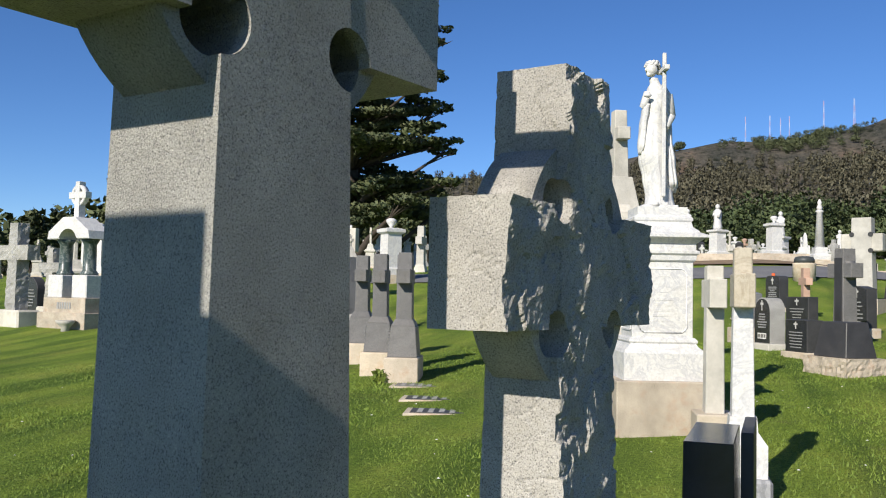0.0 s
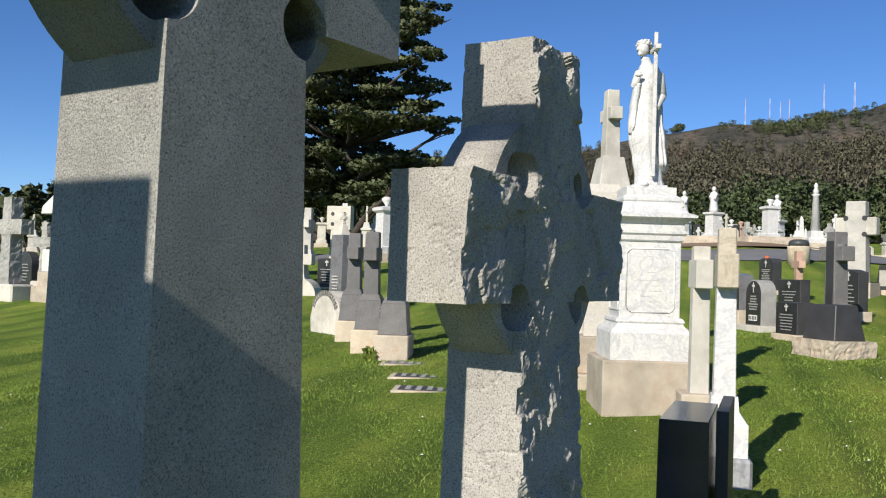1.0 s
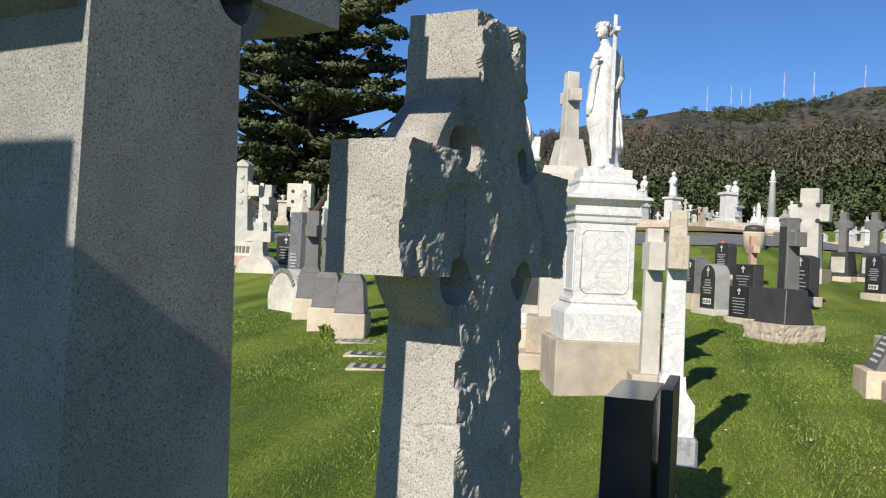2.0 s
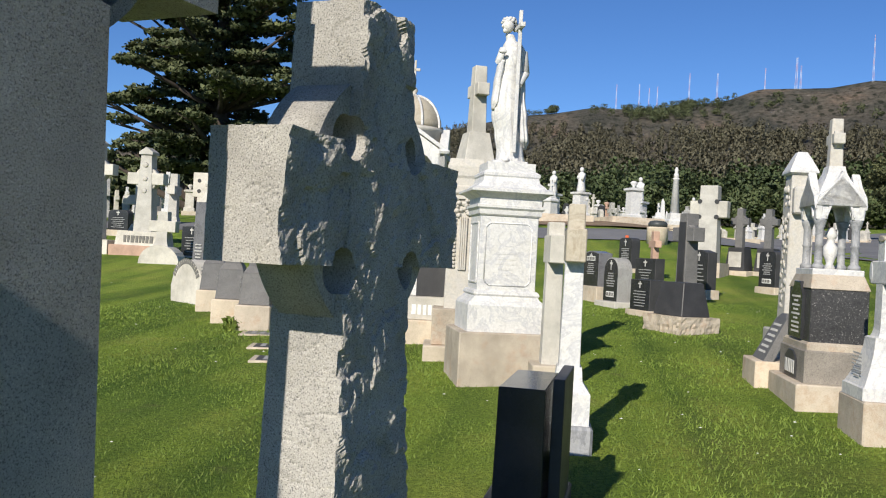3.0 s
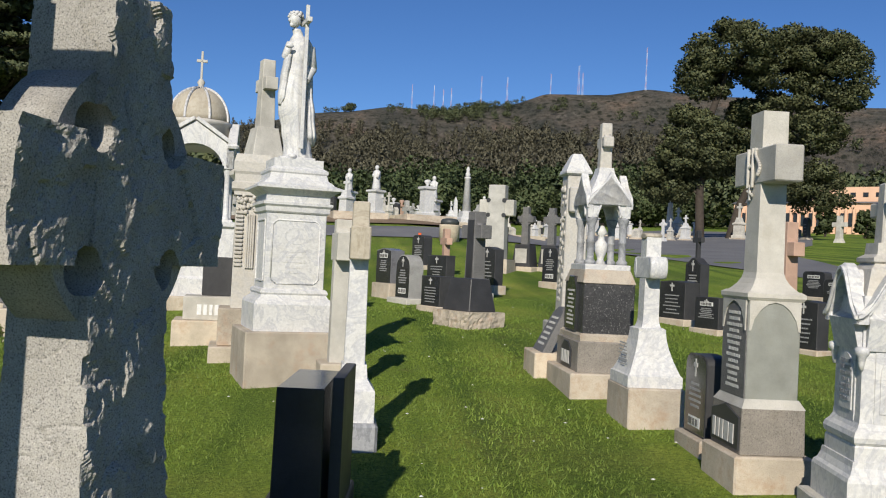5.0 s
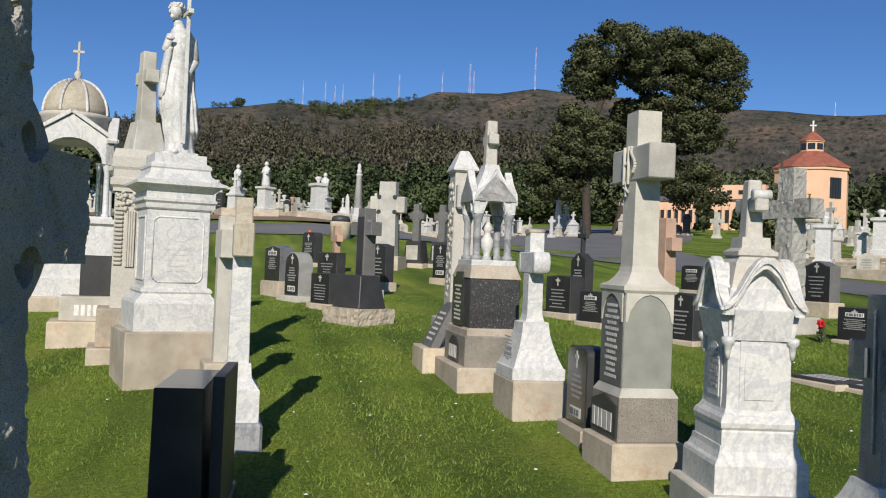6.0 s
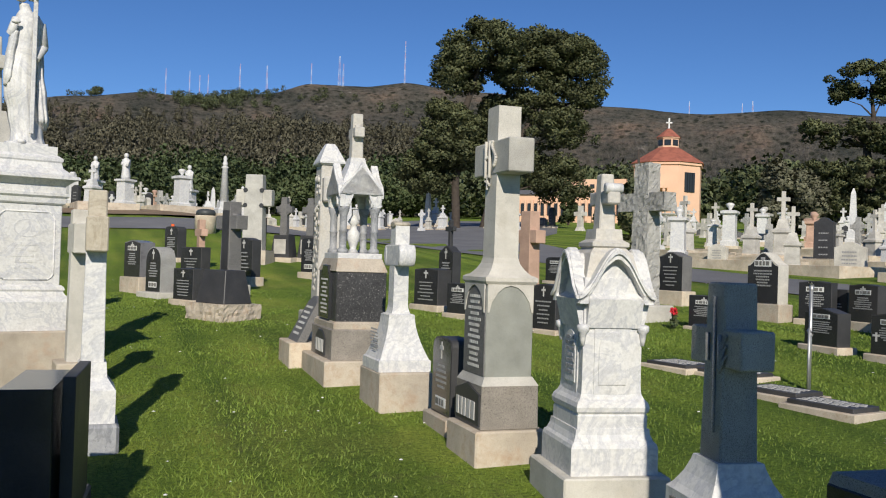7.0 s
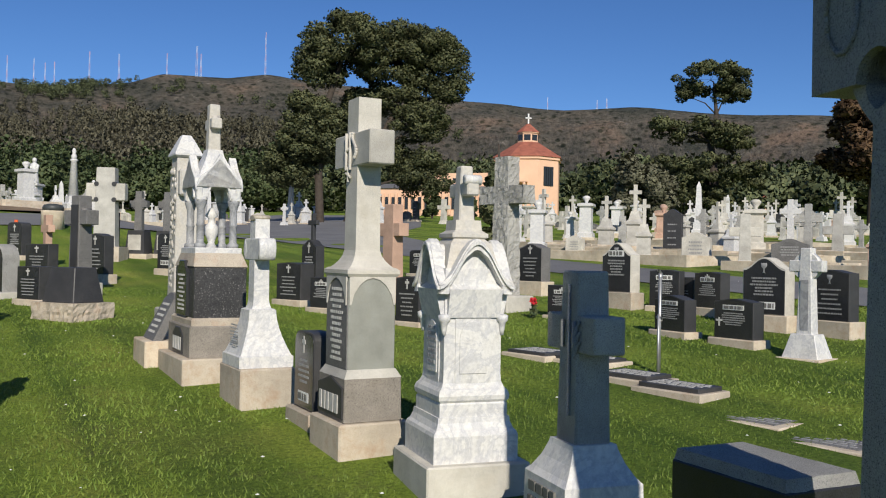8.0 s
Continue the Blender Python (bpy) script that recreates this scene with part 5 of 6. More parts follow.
    part("head_scroll", rings([(0.03, -0.07), (0.044, -0.066), (0.046, 0.0), (0.044, 0.066), (0.03, 0.07)], 16, False), "stained_stone", ob, "weathered rolled top").matrix_basis = pose(0, 0, 1.53, 90) @ Matrix.Diagonal((1.7, 0.6, 1.0, 1.0))
    # canopied monument
    ob = thing("canopy_monument", 4.12, 7.8, W - 12, "black granite die with white marble gothic canopy", "monument", "row of tall monuments")
    part("step", block(1.06, 0.74, 0.26, -0.05, bev=0.012), "concrete", ob)
    nb = part("name_block", block(0.9, 0.58, 0.30, 0.2, bev=0.012), "granite_brown", ob)
    part("name_panel", slab([(-0.2, 0.23), (0.2, 0.23), (0.2, 0.4), (0.08, 0.47), (-0.08, 0.47), (-0.2, 0.4)], -0.304, -0.288), "black_frost", nb, "dark panel with raised family name")
    part("name", bars([(0, 0.26, 0.32, 0.12)], -0.308, seed=12, thick=0.006), "letters", nb)
    part("band", rings([(0.42, 0.49), (0.42, 0.55), (0.39, 0.57)], ratio=0.645), "granite_tan", ob)
    die = part("die", block(0.76, 0.49, 0.48, 0.56, bev=0.008), "granite_fleck", ob)
    part("text_panel", slab([(-0.2, 0.58), (0.2, 0.58), (0.2, 0.98), (0.13, 1.03), (0.1, 1.1), (-0.1, 1.1), (-0.13, 1.03), (-0.2, 0.98)], -0.275, -0.24), "black_polish", die, "shaped polished text panel")
    lettering(die, -0.277, 0.3, 0.62, 0.98, 9, "letters", 0.018, 15)
    part("shoulder", block(0.78, 0.51, 0.13, 1.04, top=(0.6, 0.44), bev=0.006), "granite_tan", ob)
    part("canopy_floor", block(0.58, 0.44, 0.06, 1.16, bev=0.006), "marble", ob)
    for sx in (-1, 1):
        for sy in (-1, 1):
            bm = rings([(0.055, 1.22), (0.055, 1.25), (0.036, 1.27), (0.036, 1.42), (0.044, 1.43), (0.036, 1.445), (0.036, 1.58), (0.05, 1.62), (0.058, 1.65), (0.058, 1.67)], 12, False, x=sx * 0.2, y=sy * 0.155)
            part("column", bm, "marble_grey", ob)
    part("urn", rings([(0.06, 1.22), (0.03, 1.27), (0.04, 1.3), (0.065, 1.36), (0.065, 1.42), (0.035, 1.46), (0.03, 1.5), (0.06, 1.53), (0.02, 1.6)], 14, False), "marble", ob)
    for k in range(4):
        wd, dp = (0.255, 0.205) if k % 2 == 0 else (0.205, 0.255)
        op = wd - 0.1
        ogee = [(wd + 0.012, 1.79), (wd - 0.015, 1.87), (wd * 0.62, 1.92), (wd * 0.3, 1.98), (0.0, 2.1)]
        crest = ogee + [(-px, pz) for px, pz in ogee[-2::-1]]
        pts = [(-wd, 1.665), (-op, 1.665), (-op + 0.004, 1.72), (-op * 0.82, 1.775), (-op * 0.45, 1.825), (0, 1.862), (op * 0.45, 1.825), (op * 0.82, 1.775), (op - 0.004, 1.72), (op, 1.665), (wd, 1.665)] + crest
        bm = slab(pts, -dp, -dp + 0.05, bev=0.005)
        bmesh.ops.rotate(bm, matrix=Matrix.Rotation(k * math.pi / 2, 3, "Z"), verts=bm.verts)
        gable = part("gable", bm, "marble", ob)
        bm = slab([(px, pz - 0.035) for px, pz in crest[::-1]] + crest, -dp - 0.022, -dp + 0.01, bev=0.006)
        bmesh.ops.rotate(bm, matrix=Matrix.Rotation(k * math.pi / 2, 3, "Z"), verts=bm.verts)
        part("gable_moulding", bm, "marble", gable)
        sweep = [(-op - 0.02, 1.69), (-op - 0.012, 1.735), (-op * 0.86, 1.8), (-op * 0.46, 1.853), (0, 1.894), (op * 0.46, 1.853), (op * 0.86, 1.8), (op + 0.012, 1.735), (op + 0.02, 1.69)]
        bm = slab(sweep + [(px * 0.9, pz - 0.016) for px, pz in sweep[::-1]], -dp - 0.014, -dp + 0.01, bev=0.004)
        bmesh.ops.recalc_face_normals(bm, faces=list(bm.faces))
        bmesh.ops.rotate(bm, matrix=Matrix.Rotation(k * math.pi / 2, 3, "Z"), verts=bm.verts)
        part("arch_moulding", bm, "marble", gable)
    part("canopy_roof", rings([(0.235, 1.8), (0.2, 1.93), (0.13, 2.04), (0.1, 2.1), (0.085, 2.16)], ratio=0.82), "marble", ob)
    latin_cross(ob, "marble_old", 2.12, 2.60, 0.10, 0.1, 2.36, 2.46, 0.26, (0.12, 0.12))
    part("cross_disc", ring_plate(0.02, 0.1, -0.035, 0.035, 0, 2.41, 20), "marble_old", ob)
    ob = thing("leaning_tablet", 4.1, 8.66, W - 12, "sloping dark granite tablet on a concrete base", "headstone")
    part("base", block(0.62, 0.6, 0.3, -0.05, bev=0.012), "concrete", ob)
    bm = slab([(-0.26, 0.24), (0.26, 0.24), (0.22, 0.66), (0.1, 0.72), (-0.1, 0.72), (-0.22, 0.66)], -0.14, -0.04)
    for v in bm.verts:
        v.co.y += (v.co.z - 0.24) * 0.5 - 0.08
    part("tablet", bm, "granite_dark", ob)
    rows = bars([(0, 0.32 + i * 0.055, 0.3, 0.022) for i in range(6)], -0.143, seed=31)
    for v in rows.verts:
        v.co.y += (v.co.z - 0.24) * 0.5 - 0.08
    part("inscription", rows, "letters", ob)
    # carved white stele with a house-shaped top
    ob = thing("carved_stele", 4.62, 9.5, W - 12, "tall white carved stele with gabled cap", "monument", "row of tall monuments")
    part("base", block(0.6, 0.5, 0.5, -0.05, bev=0.015), "granite_light", ob)
    part("body", block(0.34, 0.27, 1.72, 0.45, top=(0.29, 0.24), bev=0.01), "marble_old", ob)
    part("crossbar", block(0.52, 0.22, 0.3, 1.72, bev=0.02), "marble_old", ob)
    part("cap", rings([(0.16, 2.16), (0.19, 2.18), (0.19, 2.2), (0.1, 2.36), (0.06, 2.42)], ratio=0.8), "marble", ob)
    bm = bmesh.new()
    rnd = random.Random(8)
    for i in range(60):
        ball(bm, (rnd.uniform(-0.12, 0.12), -0.125, rnd.uniform(0.7, 2.05)), rnd.uniform(0.018, 0.04), 1, (1, 0.6, 1.3))
    part("carving", bm, "marble_old", ob)
    # white marble stone with a double-curved hood
    ob = thing("hooded_monument", 3.71, 3.72, W - 21, "white marble monument with curved hood mouldings", "monument", "row of tall monuments")
    part("base", block(0.64, 0.62, 0.25, -0.06, bev=0.01), "granite_light", ob)
    part("plinth", rings([(0.262, 0.19), (0.262, 0.34), (0.255, 0.36), (0.24, 0.375), (0.226, 0.41), (0.222, 0.44)], ratio=0.97), "marble", ob)
    part("band", rings([(0.212, 0.44), (0.212, 0.51), (0.205, 0.52)], ratio=0.97), "marble", ob)
    die = part("die", rings([(0.205, 0.52), (0.218, 0.535), (0.222, 0.56), (0.214, 0.585), (0.196, 0.605), (0.184, 0.63), (0.18, 0.68), (0.178, 1.28)], ratio=0.97), "marble", ob)
    for k in range(4):
        hw, dp = (0.215, 0.19) if k % 2 == 0 else (0.21, 0.195)

        def curve(t, off):
            s = abs(2 * t - 1)
            return (-hw - 0.015 + (2 * hw + 0.03) * t, 1.19 + 0.26 * (0.5 + 0.5 * math.cos(math.pi * s)) + off)
        up = [curve(i / 20, 0.0) for i in range(21)]
        lo = [curve(i / 20, -0.055) for i in range(21)]
        bm = slab(lo + up[::-1], -dp - 0.035, -dp + 0.03, bev=0.008)
        slab([curve(i / 20, -0.03) for i in range(21)] + [curve(i / 20, -0.012) for i in range(21)][::-1], -dp - 0.05, -dp, bm, 0.004)
        bmesh.ops.rotate(bm, matrix=Matrix.Rotation(k * math.pi / 2, 3, "Z"), verts=bm.verts)
        part("hood", bm, "marble", ob)
        fill = slab([(-hw + 0.02, 1.0), (hw - 0.02, 1.0)] + [curve(1 - i / 20, -0.03) for i in range(21)], -dp + 0.03, 0.0, bev=0)
        bmesh.ops.rotate(fill, matrix=Matrix.Rotation(k * math.pi / 2, 3, "Z"), verts=fill.verts)
        part("gable", fill, "marble", ob)
        w2, d2 = (0.178, 0.173) if k % 2 == 0 else (0.173, 0.178)
        bm = slab(arch(w2 * 1.25, 0.62, 0.14, 14, 0.6), -d2 - 0.008, -d2 + 0.005, bev=0.003)
        slab(arch(w2 * 0.95, 0.3, 0.1, 12, 0.68), -d2 - 0.014, -d2, bm, 0.003)
        bmesh.ops.rotate(bm, matrix=Matrix.Rotation(k * math.pi / 2, 3, "Z"), verts=bm.verts)
        part("panel", bm, "marble", die)
    lettering(die, -0.188, 0.17, 0.72, 0.95, 7, "marble_grey", 0.02, 17, thick=0.005)
    for sx in (-1, 1):
        for sy in (-1, 1):
            part("corbel", rings([(0.01, 0.9), (0.016, 0.93), (0.022, 0.97), (0.036, 0.985), (0.036, 1.012), (0.02, 1.02)], 10, False, x=sx * 0.182, y=sy * 0.178), "marble", ob)
    part("cap", rings([(0.17, 1.26), (0.13, 1.42), (0.1, 1.45), (0.115, 1.46), (0.115, 1.48), (0.085, 1.5), (0.08, 1.56)], ratio=0.97), "marble_old", ob)
    latin_cross(ob, "marble_old", 1.54, 1.88, 0.085, 0.075, 1.70, 1.78, 0.3, (0.11, 0.1))
    part("scroll", rings([(0.012, -0.05), (0.03, -0.05), (0.03, 0.05), (0.012, 0.05)], 12, False), "marble", ob).matrix_basis = pose(0.13, 0, 1.79, 90, 0, 0)
    # dark shaded cross with palm relief
    ob = thing("cross_monument", 3.28, 2.42, W, "weathered grey granite cross on a flared pedestal", "cross monument", "row of tall monuments")
    part("base", block(0.62, 0.56, 0.2, -0.12, bev=0.012), "granite_light", ob)
    ped = part("pedestal", rings([(0.215, 0.08), (0.205, 0.42), (0.205, 0.44), (0.18, 0.465), (0.145, 0.52), (0.12, 0.58), (0.115, 0.6)], ratio=0.92), "marble", ob)
    lettering(ped, -0.194, 0.36, 0.14, 0.42, 4, "letters_dark", 0.045, 19, thick=0.012)
    ob.matrix_basis = pose(3.452, 2.565, 0.157, 0, 0, W - 22) @ Matrix.Scale(1.055, 4)
    latin_cross(ob, "granite_grey", 0.59, 1.36, 0.16, 0.15, 1.0, 1.165, 0.46, (0.19, 0.175))
    bm = bmesh.new()
    limb(bm, (0.03, -0.09, 0.72), (0.02, -0.09, 1.3), 0.01, 0.008)
    limb(bm, (-0.04, -0.09, 1.02), (-0.04, -0.09, 1.14), 0.01, 0.01)
    limb(bm, (0.07, -0.09, 1.02), (0.07, -0.09, 1.14), 0.01, 0.01)
    for i in range(6):
        limb(bm, (0.06, -0.085, 0.98 + i * 0.02), (0.1 + 0.02 * (i % 2), -0.085, 1.03 + i * 0.022), 0.012, 0.005)
    part("palm_relief", bm, "granite_grey", ob)
    # slant-topped black stone and the carved cross beside it
    ob = thing("headstone", 3.055, 1.421, W - 15, "thick black granite headstone with rough grey top", "headstone", "black headstones")
    part("base", block(0.75, 0.5, 0.18, -0.05, bev=0.012), "granite_dark", ob)
    part("body", block(0.54, 0.345, 0.615, 0.12, bev=0.006), "black_polish", ob)
    part("top_face", rough_box(0.53, 0.335, 0.045, 0.73, cell=0.02, amp=(0.003,) * 4, top=(0.51, 0.315)), "granite_grey", ob)
    return None


build_right_row()


# ---- neighbours behind the camera, known by the shadows they throw ----
def hidden_neighbour(x, y, w, h):
    ob = thing("granite_pillar_monument", x, y, -30, "tall grey granite pillar monument", "monument")
    part("base", block(w * 1.5, w * 1.3, 0.3, -0.05), "granite_grey", ob)
    part("body", block(w, w * 0.7, h - 0.25, 0.25, top=(w * 0.95, w * 0.66)), "granite_grey", ob)
    part("lower_body", block(w + 0.065, w * 0.8, h - 0.455, 0.25), "granite_grey", ob)


hidden_neighbour(-1.81, -0.113, 0.34, 2.965)


# ---- carved cross at the end of the near row ----
def build_carved_cross():
    ob = great_cross(2.2, 0.82, 210, "tall dark Celtic cross with carved interlace", "granite_grey", (0.1, 0.56, 0.16, 0.5, 2.95), (-0.1, 0.76, 2.05, 2.41), 0.24, (0.33, 2.23, 0.15, 0.36), 0, 0.3, hole=0.07)
    g0 = ground(2.2, 0.82)
    bm = bmesh.new()
    for k in range(44):
        t = k / 43
        zz = 0.45 + 2.1 * t
        for s in (-1, 1):
            x0 = 0.33 + s * 0.07 * math.sin(k * 0.8)
            x1 = 0.33 + s * 0.07 * math.sin((k + 1) * 0.8)
            y0 = -0.012 - 0.012 * (1 - t)
            limb(bm, (x0, y0, zz), (x1, y0, zz + 0.05), 0.007, 0.007, 6)
    for cx in (0.02, 0.64):
        for k in range(14):
            a, b = k * 0.449, (k + 1) * 0.449
            limb(bm, (cx + 0.06 * math.cos(a), -0.006, 2.23 - g0 + 0.1 * math.sin(a)), (cx + 0.06 * math.cos(b), -0.006, 2.23 - g0 + 0.1 * math.sin(b)), 0.007, 0.007, 6)
    part("interlace", bm, "granite_grey", ob)
    ob.matrix_basis = pose(2.479, 0.896, -0.052, 0, 0, -120) @ Matrix.Scale(1.123, 4)


build_carved_cross()


# ---- black headstones of the middle and right-hand rows ----
def build_headstones():
    rows = [
        # x, y, width, height, depth, base, head, rise, plate, relief, words
        (9.82, 5.57, 0.56, 0.57, 0.2, 0.10, "serp", 0.03, "high", "cross", "low black granite headstone with white name panel"),
        (9.92, 6.53, 0.54, 0.53, 0.2, 0.08, "serp", 0.05, "high", "", "black granite headstone with gently curved top"),
        (12.1, 8.2, 0.5, 0.67, 0.2, 0.10, "serp", 0.02, "high", "", "black granite headstone with white name panel"),
        (12.15, 7.42, 0.52, 0.68, 0.2, 0.14, "serp", 0.02, "mid", "cross", "black granite headstone with flat top and name panel"),
        (11.5, 5.22, 0.56, 0.87, 0.2, 0.22, "serp", 0.04, False, "chalice", "black granite headstone with carved chalice"),
        (10.1, 8.55, 0.5, 0.5, 0.18, 0.06, "serp", 0.0, "mid", "cross", "small black granite headstone with name panel"),
        (12.35, 8.1, 0.5, 0.55, 0.2, 0.1, "serp", 0.0, False, "cross", "plain black granite headstone with relief cross"),
        (13.3, 15.75, 0.6, 0.62, 0.2, 0.08, "broad", 0.08, "mid", "", "black granite headstone with name panel"),
        (12.7, 14.4, 0.6, 0.55, 0.2, 0.08, "broad", 0.08, "mid", "", "black granite headstone with name panel"),
        (7.85, 9.32, 0.44, 0.68, 0.2, 0.07, "serp", 0.02, False, "cross", "polished black granite headstone with white lettering"),
        (7.75, 11.3, 0.5, 0.54, 0.18, 0.08, "serp", 0.0, "mid", "cross", "black granite headstone with relief cross"),
        (7.9, 12.42, 0.62, 0.7, 0.28, 0.1, "serp", 0.02, False, "cross", "black granite headstone with small cross"),
        (4.62, 14.85, 0.58, 0.62, 0.3, 0.1, "serp", 0.0, False, "cross", "polished black granite headstone with bold white lettering"),
        (6.75, 18.0, 0.6, 1.02, 0.22, 0.2, "serp", 0.05, False, "cross", "tall dark granite headstone with relief cross"),
        (8.65, 19.0, 0.55, 0.96, 0.2, 0.16, "broad", 0.14, "low", "cross", "round-headed black granite headstone on concrete base"),
        (6.15, 19.7, 0.74, 0.72, 0.25, 0.05, "serp", 0.0, False, "cross", "wide dark granite headstone with flat top"),
        (6.75, 23.5, 0.62, 0.92, 0.25, 0.1, "broad", 0.14, "low", "cross", "round-headed dark headstone with shield face"),
        (5.5, 21.6, 0.8, 0.6, 0.25, 0.08, "serp", 0.08, "high", "", "low dark headstone with name panel"),
        (9.0, 23.6, 0.6, 1.2, 0.25, 0.1, "serp", 0.04, False, "cross", "tall black granite headstone beside the lane"),
        (-8.85, 31.6, 0.9, 0.9, 0.25, 0.2, "broad", 0.2, False, "cross", "round-headed grey headstone on pale base"),
        (-5.2, 25.95, 0.7, 0.9, 0.25, 0.05, "serp", 0.02, False, "cross", "dark inscribed headstone in the shade"),
        (-15.0, 27.2, 0.9, 1.15, 0.3, 0.1, "round", 0.45, False, "", "dark round-headed granite headstone on the lawn"),
    ]
    for i, (x, y, w, h, d, bh, head, rise, plate, relief, label) in enumerate(rows):
        rz = -73 if (y > 14.5 and 0 < x < 9.2) else -30 if x < 0 else -99 if (x > 9 and y < 8) else -82
        headstone(x, y, rz + random.Random(i).uniform(-3, 3), w, h, d, bh, label, head, rise, plate=plate, relief=relief, seed=100 + i)
    headstone(11.4, 6.08, W, 0.62, 0.99, 0.24, 0.22, "large black granite headstone with carved chalice", "serp", 0.16, plate="low", relief="chalice", seed=41, body="granite_light")
    headstone(11.9, 8.95, W, 0.58, 1.07, 0.24, 0.27, "round-headed black granite headstone with chalice and name panel", "serp", 0.2, plate="mid", relief="chalice", seed=42, body="granite_light", base="granite_tan")
    headstone(12.35, 11.3, W, 0.58, 0.96, 0.24, 0.26, "round-topped black granite headstone on a pale base", "serp", 0.08, plate=False, seed=43, body="granite_dark")
    headstone(4.52, 16.4, -74, 0.5, 0.92, 0.3, 0.1, "arched dark tablet set in rock-faced granite", "round", 0.24, plate="low", seed=44, body="granite_grey", base="granite_light", base_over=0.25)
    headstone(4.4, 17.5, -74, 0.6, 1.0, 0.3, 0.3, "blue grey granite headstone with name panel", "serp", 0.04, plate="mid", seed=45, body="granite_polish")
    # black stone with a cross standing on its top
    ob = headstone(9.4, 14.25, W, 0.5, 0.98, 0.18, 0.08, "black granite headstone crowned with a small cross", "serp", 0.12, plate="low", seed=46)
    latin_cross(ob, "black_frost", 0.95, 1.48, 0.08, 0.07, 1.26, 1.35, 0.3)
    # pulpit-shaped dark stone
    ob = thing("headstone", 4.5, 12.78, -70, "tapered dark granite marker on a rock-faced base", "headstone", "black headstones")
    part("base", rough_box(0.86, 0.7, 0.28, -0.04, cell=0.04, amp=(0.02, 0.02, 0.02, 0.02), seed=4.0), "granite_tan", ob)
    part("body", block(0.66, 0.52, 0.49, 0.24, top=(0.5, 0.36), bev=0.01), "black_frost", ob)
    bm = block(0.42, 0.01, 0.4, 0.29, 0, -0.25, bev=0)
    for v in bm.verts:
        v.co.y += (v.co.z - 0.24) * 0.163
    part("text_panel", bm, "granite_polish", ob, "grey inscribed panel")
    # white Celtic cross with a flared foot
    ob = thing("celtic_cross", 9.62, 4.62, W, "white marble Celtic cross on a flared foot", "cross monument")
    part("base", block(0.5, 0.44, 0.06, -0.04, bev=0.006), "concrete", ob)
    part("foot", block(0.42, 0.34, 0.27, 0.01, top=(0.27, 0.22), bev=0.006), "marble", ob)
    celtic_head(ob, "marble", 1.02, 0.38, 0.12, 0.12, 0.09, 0.15, 0.27, 1.22, (0.18, 0.15))
    part("carved_panel", block(0.09, 0.01, 0.55, 0.32, 0, -0.072, bev=0), "marble_grey", ob)
    # rough granite cross and pink cross
    ob = thing("rock_faced_cross", 10.15, 9.85, W, "rock-faced grey granite cross", "cross monument")
    part("base", block(0.7, 0.6, 0.3, -0.05, bev=0.02), "granite_light", ob)
    part("shaft", rough_box(0.36, 0.3, 2.2, 0.22, top=(0.3, 0.24), cell=0.04, amp=(0.02,) * 4, seed=6.0), "granite_grey", ob)
    part("crossbar", rough_box(0.98, 0.26, 0.28, 1.68, cell=0.04, amp=(0.02,) * 4, seed=9.0), "granite_grey", ob)
    ob = thing("pink_cross", 9.45, 11.85, W, "plain pink sandstone cross", "cross monument")
    part("base", block(0.5, 0.45, 0.35, -0.05, top=(0.3, 0.28)), "pink_stone", ob)
    latin_cross(ob, "pink_stone", 0.3, 1.66, 0.26, 0.2, 1.12, 1.34, 0.6, (0.3, 0.24))
    ob = thing("pink_cross", 6.75, 21.3, W, "small pink sandstone cross", "cross monument")
    part("base", block(0.4, 0.35, 0.2, -0.05), "pink_stone", ob)
    latin_cross(ob, "pink_stone", 0.14, 1.25, 0.2, 0.15, 0.85, 1.02, 0.55)
    # dark cross with flared carved head
    ob = thing("cross_monument", 5.62, 15.8, W + 15, "dark granite cross with carved face", "cross monument", "dark granite crosses")
    part("base", block(0.6, 0.5, 0.3, -0.05), "granite_light", ob)
    celtic_head(ob, "granite_dark", 1.38, 0.66, 0.24, 0.24, 0.13, 0.21, 0.24, 1.76, (0.3, 0.28))
    part("face", block(0.2, 0.01, 1.3, 0.3, 0, -0.135, bev=0), "black_frost", ob)
    for x, y in ((9.62, 23.1), (10.3, 22.85)):
        ob = thing("celtic_cross", x, y, -50, "dark granite Celtic cross on a sloped pedestal", "cross monument", "dark granite crosses")
        part("base", block(0.8, 0.7, 0.3, -0.2), "concrete", ob)
        part("pedestal", block(0.56, 0.5, 0.62, 0.1, top=(0.44, 0.38)), "black_frost", ob)
        part("text_panel", block(0.36, 0.02, 0.4, 0.2, 0, -0.24, bev=0), "granite_light", ob)
        celtic_head(ob, "granite_dark", 1.42, 0.5, 0.17, 0.16, 0.11, 0.18, 0.7, 1.76)
    # tall white cross with a pierced head
    ob = thing("celtic_cross", 8.62, 22.75, -38, "tall pale granite cross with pierced head", "cross monument")
    part("base", block(0.9, 0.8, 0.4, -0.05), "concrete", ob)
    part("shaft", block(0.56, 0.36, 2.06, 0.3, top=(0.46, 0.3), bev=0.01), "granite_light", ob)
    part("crossbar", block(0.98, 0.29, 0.44, 1.52, bev=0.02), "granite_light", ob)
    # the holes are not cut: solid black plugs stand in for their shade
    for sx in (-1, 1):
        for sz in (-1, 1):
            bm = rings([(0.06, -0.17), (0.06, 0.17)], 14, False)
            part("pierced_hole", bm, "black_frost", ob).matrix_basis = pose(sx * 0.22, 0, 1.74 + sz * 0.2, 90)
